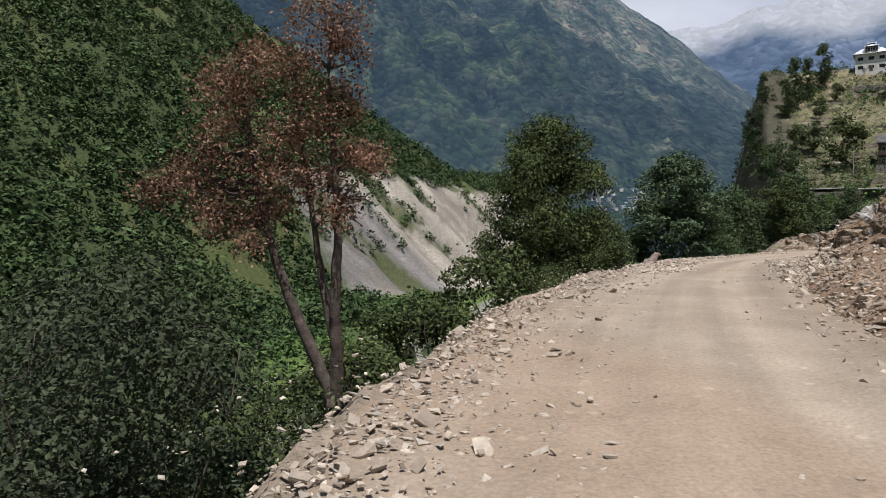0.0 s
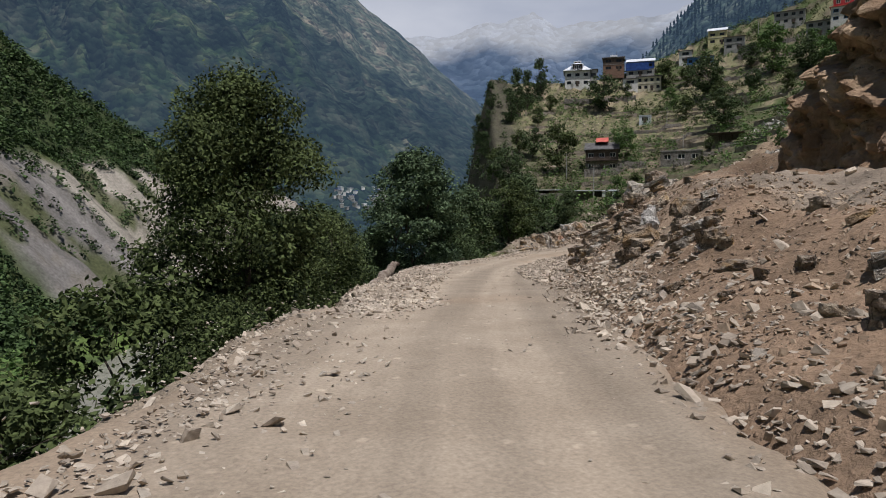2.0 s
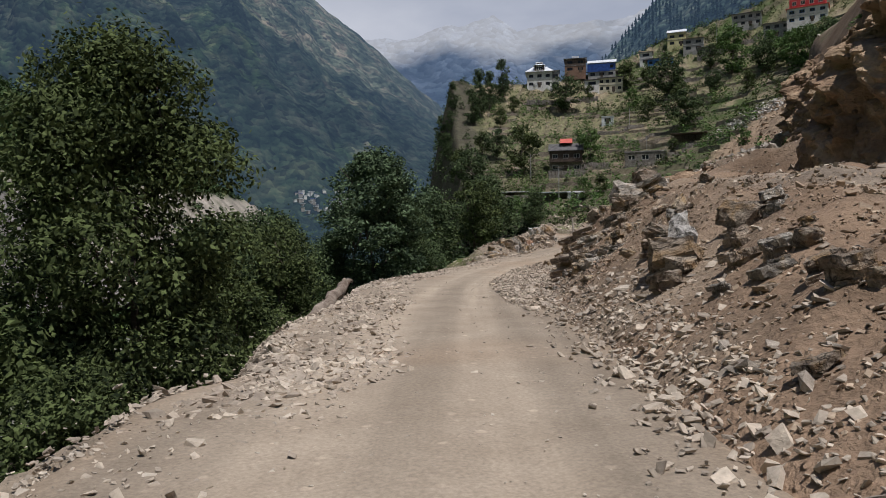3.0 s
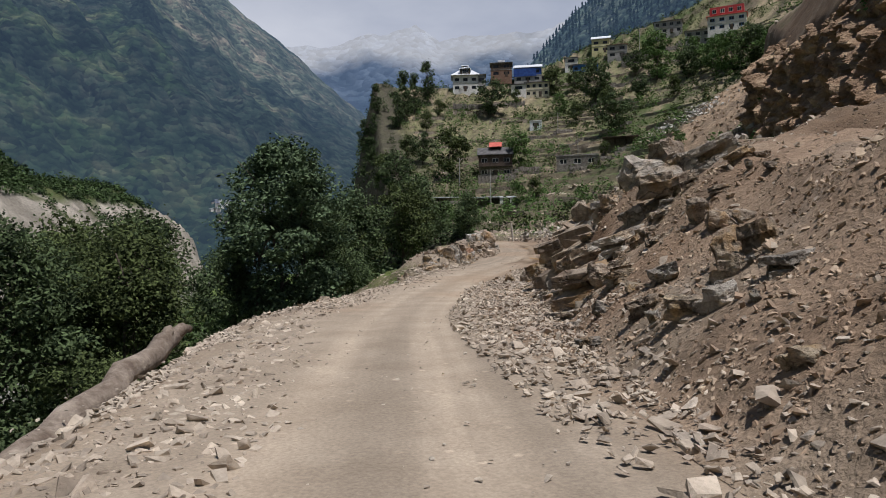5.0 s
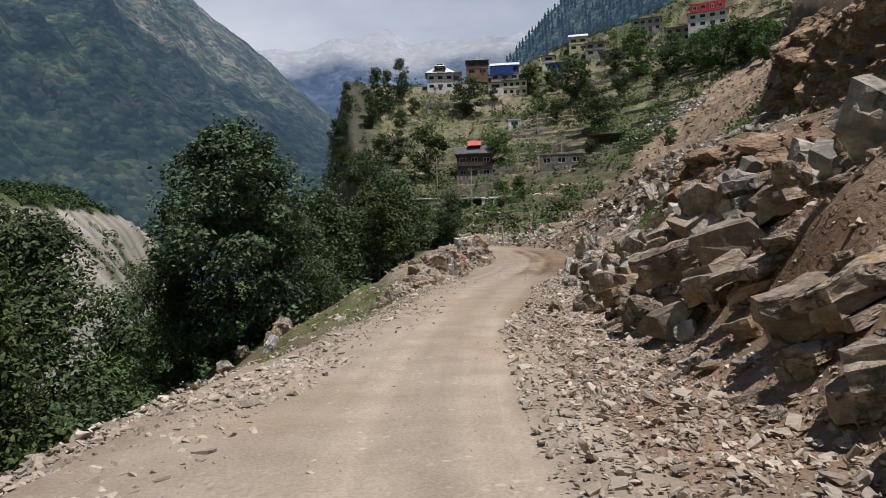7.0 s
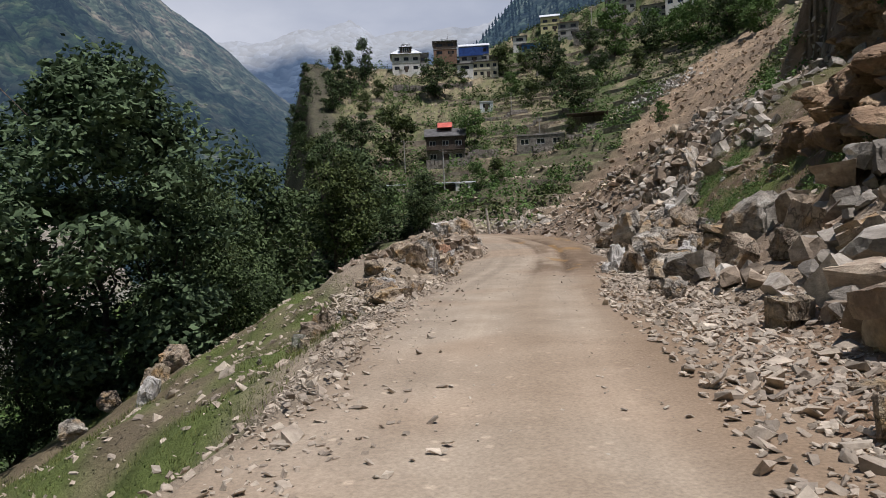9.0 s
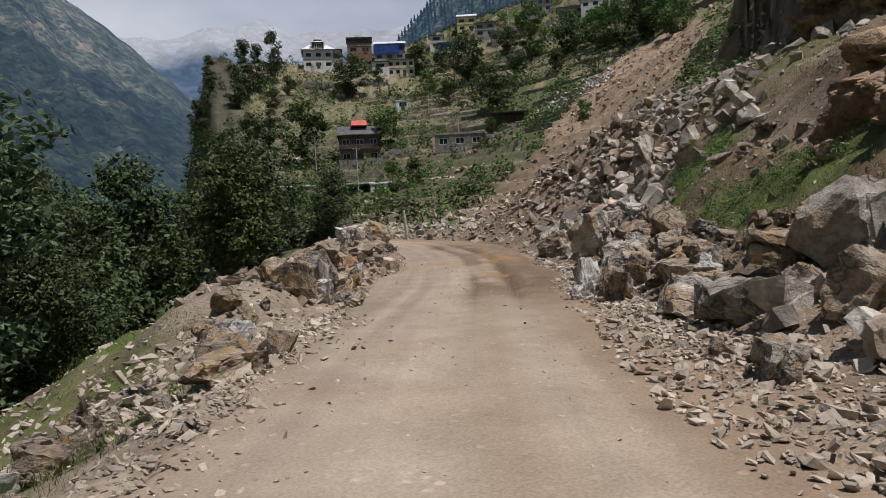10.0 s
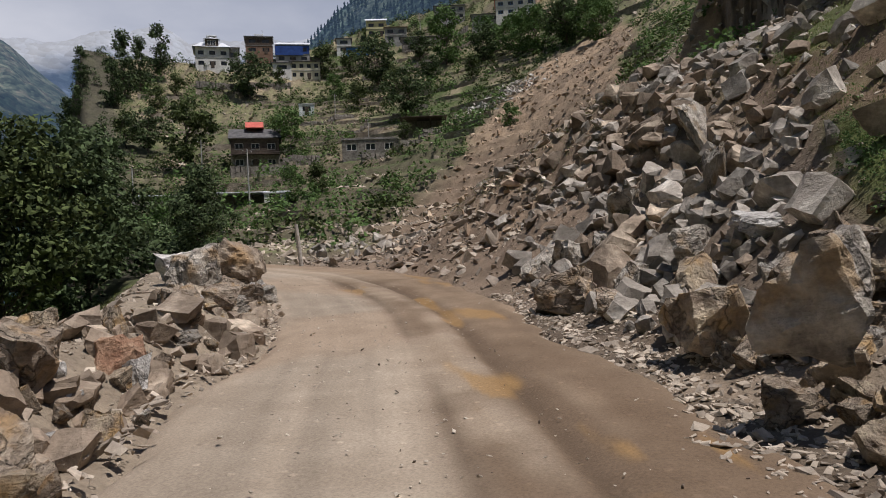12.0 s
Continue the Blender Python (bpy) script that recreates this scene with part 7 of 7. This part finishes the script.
def turns(rng, n, tilt):
    a, b, c = rng.uniform(0, 6.28, n), rng.normal(0, tilt, n), rng.normal(0, tilt, n)
    ca, sa, cb, sb, cc, sc_ = np.cos(a), np.sin(a), np.cos(b), np.sin(b), np.cos(c), np.sin(c)
    z, o = 0 * a, 0 * a + 1
    rz = np.stack([ca, -sa, z, sa, ca, z, z, z, o], -1).reshape(n, 3, 3)
    ry_ = np.stack([cb, z, sb, z, o, z, -sb, z, cb], -1).reshape(n, 3, 3)
    rx_ = np.stack([o, z, z, z, cc, -sc_, z, sc_, cc], -1).reshape(n, 3, 3)
    return rz @ ry_ @ rx_


def strew(name, seed, xs, ys, zs, sizes, material, label, tilt=.45):
    rng = np.random.default_rng(seed)
    R = turns(rng, len(xs), tilt)
    pick = rng.integers(0, len(SHAPES), len(xs))
    V, F, base = [], [], 0
    for k, (v, f) in enumerate(SHAPES):
        i = np.where(pick == k)[0]
        if not len(i):
            continue
        w = np.einsum("nij,vj->nvi", R[i], v) * sizes[i][:, None, None] + np.stack([xs[i], ys[i], zs[i]], -1)[:, None, :]
        V.append(w.reshape(-1, 3))
        F.append((f[None] + (np.arange(len(i)) * len(v))[:, None, None]).reshape(-1, 3) + base)
        base += w.shape[0] * w.shape[1]
    return tagged(new(name, np_mesh(name, np.concatenate(V), np.concatenate(F), material)), label, "stones", kind="stuff")


rest = near_first[200:]
rsz = np.clip(rb.lognormal(-.5, .48, len(rest)), .22, 1.6)
px_, py_, ps_ = (np.array(v) for v in zip(*pile_rest))
joined_blocks("pile_blocks", 54, px_, py_, land(px_, py_) + ps_ * .1, ps_, BLOCKS_BROWN, "brown and ochre broken rocks in the pile at the outer edge", .5)
half_ = fbm(sx[rest], sy[rest], 5, 3, 101) + rb.normal(size=len(rest)) * .12 > .03
for nm, seed_, pick_, mat_, lab_ in (("slide_blocks", 51, ~half_, BLOCKS, "grey broken blocks heaped on the rock slide"), ("slide_slabs", 53, half_, BLOCKS_BROWN, "brown and ochre broken slabs heaped on the rock slide")):
    r_ = rest[pick_]
    joined_blocks(nm, seed_, sx[r_], sy[r_], sz_[r_] + .12 * rsz[pick_], rsz[pick_], mat_, lab_, .6)
ux, uy = rb.uniform(56, 120, 9000), rb.uniform(60, 110, 9000)
uz, um = land(ux, uy, masks=True)
ku = (um["d"] > 0) & (um["dd"] > 6) & (um["ly"] > 72) & (um["ly"] < 112) & (fbm(ux, uy, 12, 3, 99) > -.02)
ux, uy, uz = ux[ku][:1000], uy[ku][:1000], uz[ku][:1000]
joined_blocks("scar_blocks", 52, ux, uy, uz, np.clip(rb.lognormal(-.5, .5, len(ux)), .3, 2.2), BLOCKS, "broken rock blocks on the landslide scar above the bend", fine=0)


def band(seed, n, side, lo, hi, y0, y1):
    """Places spread along a strip beside the road's middle line."""
    rng = np.random.default_rng(seed)
    ok_ = (LINE[:, 1] > y0) & (LINE[:, 1] < y1)
    L_, T_ = LINE[ok_], LINE_T[ok_]
    t = rng.uniform(0, len(L_) - 1.001, n)
    i = t.astype(int)
    f = (t - i)[:, None]
    p, q = L_[i] * (1 - f) + L_[i + 1] * f, T_[i]
    d = (half_width(p[:, 1]) if side > 0 else left_edge(p[:, 1])) + rng.uniform(lo, hi, n)
    x, y = p[:, 0] + side * d * q[:, 1], p[:, 1] - side * d * q[:, 0]
    return x, y, d, rng


parts_xyz = []
x1, y1, d1, g1 = band(61, 30000, 1, -.9, 2.4, -2, 80)
k1 = g1.uniform(size=len(x1)) < np.interp(d1 - half_width(y1), [-.9, -.4, .3, 1.6, 2.4], [.04, .3, 1, .6, .2])
k1 |= (y1 > 27) & (y1 < 62) & (g1.uniform(size=len(x1)) < np.interp(y1, [44, 50], [.75, .5]))
k1 &= (y1 > 32) | (d1 - half_width(y1) < .9) | (g1.uniform(size=len(x1)) < .3)
x1, y1 = x1[k1], y1[k1]
s1 = np.clip(g1.lognormal(-2.42, .5, len(x1)), .04, .36) * np.interp(y1, [26, 32, 44, 50], [.8, .72, .72, 1])
z1 = np.maximum(land(x1, y1), line_height(y1) + .01) + s1 * .03
strew("rubble", 71, x1, y1, z1, s1, STONE_MANY, "angular broken stones heaped along the road's uphill edge")
x2, y2, d2, g2 = band(62, 14000, 1, 2.0, 13, -4, 96)
s2 = np.clip(g2.lognormal(-2.45, .55, len(x2)), .04, .5)
k2 = (y2 > 40) | (g2.uniform(size=len(x2)) < np.interp(y2, [18, 26], [.26, .6]))
x2, y2, s2 = x2[k2], y2[k2], s2[k2]
strew("bank_stones", 72, x2, y2, land(x2, y2) + s2 * .0, s2, STONE_MANY, "loose stones scattered over the debris bank", .6)
x3, y3, d3, g3 = band(63, 22000, -1, -1.9, .9, -2, 64)
k3 = g3.uniform(size=len(x3)) < np.interp(d3 - left_edge(y3), [-1.9, -1.0, -.3, .9], [.02, .12, .8, .5])
k3 |= (y3 > 24) & (y3 < 43) & (g3.uniform(size=len(x3)) < np.interp(d3 - left_edge(y3), [-1.9, -1.2, -.5], [.10, .55, 1]))
x3, y3 = x3[k3], y3[k3]
s3 = np.clip(g3.lognormal(-2.8, .5, len(x3)), .03, .28) * np.interp(y3, [18, 28], [.72, 1])
strew("edge_stones", 73, x3, y3, np.where(d3[k3] - left_edge(y3) > .05, land(x3, y3), np.maximum(land(x3, y3), line_height(y3) + .012 - .3 * sstep(d3[k3] - left_edge(y3), -.15, .4))) + s3 * .04, s3, STONE_MANY, "broken stones along the road's outer edge")
xe, ye, de, ge = band(60, 30000, 1, .3, 5.2, 2, 47)
se = np.clip(ge.lognormal(-2.95, .5, len(xe)), .025, .2)
ke = ge.uniform(size=len(xe)) < np.interp(fbm(xe, ye, 2.2, 3, 110), [-.12, .12], [.25, 1])
xe, ye, se = xe[ke], ye[ke], se[ke]
strew("bank_gravel", 70, xe, ye, land(xe, ye) + se * .02, se, STONE_EARTH, "small earth-coloured stones all over the debris bank", .6)
xf, yf, df, gf = band(59, 15000, -1, -2.1, .1, 18, 44)
kf = gf.uniform(size=len(xf)) < np.interp(df - left_edge(yf), [-2.1, -1.3, -.4, .1], [.08, .5, 1, .6])
xf, yf = xf[kf], yf[kf]
sf = np.clip(gf.lognormal(-2.45, .45, len(xf)), .04, .24)
strew("shoulder_gravel", 69, xf, yf, np.maximum(land(xf, yf), line_height(yf) - .02 - .30 * sstep(df[kf] / (left_edge(yf) + .2), .88, 1.04)) + sf * .10, sf, STONE_MANY, "grey broken stones covering the outer shoulder", .4)
STONE_SCAR = mottled("scar_stone", (.13, .10, .075), (.34, .285, .23), scale=.9, fine=8, bump=.6, island=.4)
MUD = mottled("damp_mud", (.10, .075, .055), (.19, .15, .115), scale=3, fine=20, bump=.5, island=.2)
PEBBLE = mottled("pebble", (.34, .285, .225), (.50, .44, .36), scale=2, fine=20, bump=.3, island=.25)
xg, yg, dg, gg = band(71, 4200, -1, -1.9, .05, 0, 20)
kg = gg.uniform(size=len(xg)) < np.interp(dg - left_edge(yg), [-1.9, -1.2, -.4, .05], [.08, .45, .9, .6])
xg, yg, dg = xg[kg], yg[kg], dg[kg]
sg = np.clip(gg.lognormal(-2.95, .5, len(xg)), .03, .2)
strew("edge_gravel", 72, xg, yg, np.maximum(land(xg, yg), line_height(yg) - .02 - .30 * sstep(dg / (left_edge(yg) + .2), .88, 1.04)) + sg * .02, sg, PEBBLE, "tan broken stones along the outer road edge", .35)
x4, y4, d4, g4 = band(64, 4200, 1, -6.2, -.4, 0, 90)
s4 = np.clip(g4.lognormal(-3.55, .5, len(x4)), .012, .12)
strew("pebbles", 74, x4, y4, line_height(y4) - .004 + s4 * .0, s4, PEBBLE, "small pebbles lying on the dusty road", .3)
x5, y5, d5, g5 = band(65, 3200, -1, .3, 11, 46, 92)
s5 = np.clip(g5.lognormal(-1.95, .55, len(x5)), .05, .6)
strew("slope_stones", 75, x5, y5, land(x5, y5) + s5 * .02, s5, STONE_MANY, "scattered stones on the grassy outer bank", .5)
gq = np.random.default_rng(66)
x6, y6 = gq.normal(160, 5.5, 420), gq.normal(149, 4.0, 420)
s6 = gq.uniform(.5, 1.5, 420)
strew("stone_heap", 76, x6, y6, land(x6, y6) + gq.uniform(0, .7, 420), s6, ROCK_PALE, "heap of pale quarried stones on the hillside", .6)
x7, y7 = gq.uniform(58, 130, 16000), gq.uniform(76, 140, 16000)
z7, m7 = land(x7, y7, masks=True)
k7 = (m7["d"] > 4) & (m7["ly"] > 84) & (m7["ly"] < 128) & (fbm(x7, y7, 18, 3, 97) > -.06)
x7, y7, z7 = x7[k7][:5200], y7[k7][:5200], z7[k7][:5200]
strew("hill_stones", 77, x7, y7, z7, np.clip(gq.lognormal(-.9, .5, len(x7)), .15, 1.2), STONE_MANY, "grey broken stones strewn over the slide scar", .6)
xc, yc = gq.uniform(60, 180, 30000), gq.uniform(80, 150, 30000)
zc, mc = land(xc, yc, masks=True)
kc = (mc["d"] > 5) & (scar(xc, yc) * gq.uniform(.3, 1, 30000) > .4)
xc, yc, zc = xc[kc][:4200], yc[kc][:4200], zc[kc][:4200]
strew("scar_rubble", 83, xc, yc, zc, np.clip(gq.lognormal(-1.0, .6, len(xc)), .12, 1.3), STONE_EARTH, "earth-coloured rubble over the stripped hillside", .6)
x8, y8 = gq.uniform(52, 100, 12000), gq.uniform(70, 112, 12000)
z8, m8 = land(x8, y8, masks=True)
k8 = (m8["d"] > 3.6) & (m8["ly"] > 78) & (m8["ly"] < 104) & (m8["dd"] < 24)
x8, y8, z8 = x8[k8][:3200], y8[k8][:3200], z8[k8][:3200]
strew("scar_stones", 78, x8, y8, z8, np.clip(gq.lognormal(-1.25, .55, len(x8)), .1, 1.0), STONE_SCAR, "dark brown broken stones and clods on the slide scar", .7)
x9, y9, d9, g9 = band(68, 150, 1, -4.2, -.1, 62, 84)
s9 = np.clip(g9.lognormal(-3.3, .5, 150), .02, .10)
strew("mud_clods", 79, x9, y9, line_height(y9) + s9 * .05, s9, MUD, "dark damp clods on the muddy road", .7)
xa, ya, da, ga = band(69, 2200, -1, -.4, 2.6, 57, 86)
sa_ = np.clip(ga.lognormal(-2.4, .55, 2200), .04, .35)
strew("shoulder_stones", 80, xa, ya, np.maximum(land(xa, ya), line_height(ya) - .03) + sa_ * .02, sa_, STONE_MANY, "broken stones strewn before the rock pile", .5)
# the nearest larger stones, one by one
heap = tagged(new("rubble_heap", None), "heap of angular brown and grey stones by the road", "rubble")
meshes = []
for v, f in SHAPES:
    meshes.append(np_mesh("stone", v, f, STONE))
xs, ys, ds, gs = band(67, 300, 1, -.1, 1.9, 8, 70)
ss_ = np.clip(gs.lognormal(-1.8, .3, 300), .12, .34)
zs = land(xs, ys)
for i in range(300):
    o = new("stone", meshes[i % len(meshes)])
    o.parent = heap
    o.matrix_basis = Matrix.Translation((xs[i], ys[i], zs[i] + ss_[i] * .03)) @ Euler((gs.normal() * .35, gs.normal() * .35, gs.uniform(0, 6.28))).to_matrix().to_4x4() @ Matrix.Diagonal((ss_[i], ss_[i], ss_[i], 1))

# ---- log and posts ----
WOOD_LOG = mottled("log_wood", (.14, .105, .08), (.34, .285, .23), scale=3, fine=20, bump=.9, bump_dist=.03)


def fallen_log():
    root = new("log", None)
    bm = bmesh.new()
    rng = np.random.default_rng(3)
    a, b = Vector((8.7, 31.2, land_at(8.9, 31.0) + .10)), Vector((11.45, 36.6, .12))
    pts = [a.lerp(b, k / 11) + Vector((.06 * math.sin(k * 1.7), 0, .05 * math.sin(k * 2.3))) for k in range(12)]
    tube(bm, [tuple(p) for p in pts], [.21, .22, .205, .21, .195, .20, .185, .19, .18, .185, .17, .11], 12)
    for v in bm.verts:
        v.co += Vector(rng.normal(size=3) * .012)
    part("stem", bm, WOOD_LOG, root, smooth=True)
    bm = bmesh.new()
    tube(bm, [tuple(pts[9]), tuple(pts[9] + Vector((.1, .1, .2))), tuple(pts[9] + Vector((.14, .26, .22)))], [.12, .10, .05], 8)
    part("branch_stub", bm, WOOD_LOG, root, smooth=True)
    bm = bmesh.new()
    tube(bm, [tuple(pts[10]), tuple(pts[10] + Vector((.25, .22, .16))), tuple(pts[10] + Vector((.42, .4, .12)))], [.14, .11, .07], 8)
    part("broken_fork", bm, WOOD_LOG, root, smooth=True)
    tagged(root, "weathered grey fallen tree log along the road edge", "log")


fallen_log()


def marker_post(x, y, h, lean):
    bm = bmesh.new()
    tube(bm, [(0, 0, -.5), (lean * .4, 0, h * .4), (lean, 0, h)], [.14, .13, .115], 9)
    for v in bm.verts:
        v.co += Vector((.02 * math.sin(v.co.z * 5), .02 * math.cos(v.co.z * 7), 0))
    ob = part("post", bm, WOOD_GREY)
    ob.location = (x, y, land_at(x, y))
    ob.rotation_euler = (0, 0, radians(-50))
    tagged(ob, "pale weathered leaning wooden post at the bend", "post")


marker_post(64.1, 97.5, 2.5, -.25)


# ---- cut cliffs above the road: raw earth and rock that lean back, with ledges and hollows ----
def cliff(name, plan, foot, tall, lean, seed, label, nu=240, nv=84):
    p = smooth_line(plan, 40)
    cum_ = np.concatenate([[0], np.cumsum(np.hypot(*np.diff(p, axis=0).T))])
    u = np.linspace(0, cum_[-1], nu)
    px, py = np.interp(u, cum_, p[:, 0]), np.interp(u, cum_, p[:, 1])
    tx_, ty_ = np.gradient(px), np.gradient(py)
    tl_ = np.hypot(tx_, ty_)
    nx_, ny_ = ty_ / tl_, -tx_ / tl_
    verts = []
    for j in range(nv):
        v = j / (nv - 1)
        for i in range(nu):
            z = foot[0] + (foot[1] - foot[0]) * i / (nu - 1) + v * (tall[0] + (tall[1] - tall[0]) * i / (nu - 1))
            q = Vector((px[i], py[i], z))
            bedded = Vector((q.x * .55, q.y * .55, (q.z - .45 * u[i]) * 1.15 + .5 * noise.noise(q * .3)))
            big_ = noise.noise(q * .14 + Vector((seed, 0, 0))) * min(1.3, .2 * max(tall)) + noise.noise(q * .33 + Vector((0, seed, 3))) * .8
            ledge = (abs(noise.noise(bedded * .8 + Vector((seed, 5, 1)))) - .25) * 1.5
            block = noise.cell(bedded * 1.1 + Vector((0, 0, seed))) * .38 + noise.cell(bedded * 2.3) * .18
            small_ = noise.noise(q * 1.9) * .30 + noise.noise(q * 4.1) * .14
            end = min(1, min(i, nu - 1 - i) / 10)
            back = -lean * v - 7.8 * max(0, v - .82) + (big_ + ledge + block + small_) * end * min(1, .35 + 2 * v)
            verts.append((px[i] - nx_[i] * back, py[i] - ny_[i] * back, z + .25 * noise.noise(q * 1.1 + Vector((2, 7, 1)))))
    k = np.arange(nu * nv).reshape(nv, nu)
    q = np.stack([k[:-1, :-1], k[:-1, 1:], k[1:, 1:], k[1:, :-1]], -1).reshape(-1, 4)
    tagged(new(name, np_mesh(name, verts, q, CLIFF)), label, "cliff", kind="structure")


def beside(y, d):
    k = int(np.argmin(np.abs(LINE[:, 1] - y)))
    return (LINE[k, 0] + d * LINE_T[k, 1], LINE[k, 1] - d * LINE_T[k, 0])


cliff("cliff_near", [beside(-2, 12.6), beside(6, 12.2), beside(14, 11.9), beside(24, 11.7), beside(30, 11.3), beside(34, 11.6), beside(36.5, 13.0), beside(37.8, 16), beside(38.2, 23)], (1.2, 3.0), (12.5, 12.0), 4.6, 3.0,
      "freshly cut brown earth and rock cliff above the upper track")
cliff("cliff_mid", [beside(52.5, 12.5), beside(55, 10.2), beside(58, 9.2), beside(61, 8.8), beside(64, 8.9), beside(66.5, 9.8), beside(68, 12)], (1.4, 2.6), (4.4, 4.0), .4, 5.0,
      "dark brown overhanging earth scarp above the fallen rocks", 150, 56)
cliff("cliff_far", [beside(54, 28), beside(54.8, 23), beside(57, 20.6), beside(62, 20.0), beside(66, 19.9), beside(70.5, 20.5), beside(74.5, 20.2), beside(79, 20.5), beside(81.6, 21.2), beside(84, 24.5), beside(86.5, 30), beside(89, 40)], (5.2, 10.0), (12.0, 13.0), 3.6, 8.0,
      "high brown earth cliff of the landslide scar", 330)
gh = np.random.default_rng(81)
xb, yb = gh.uniform(70, 230, 9000), gh.uniform(112, 280, 9000)
zb, mb = land(xb, yb, masks=True)
kb = (mb["d"] > 4) & (mb["ly"] > 112) & (fbm(xb, yb, 14, 3, 96) > .05)
xb, yb, zb = xb[kb][:2200], yb[kb][:2200], zb[kb][:2200]
strew("terrace_rubble", 82, xb, yb, zb, np.clip(gh.lognormal(-.45, .5, len(xb)), .25, 1.7), STONE_MANY, "pale broken stones lying about the village terraces", .6)
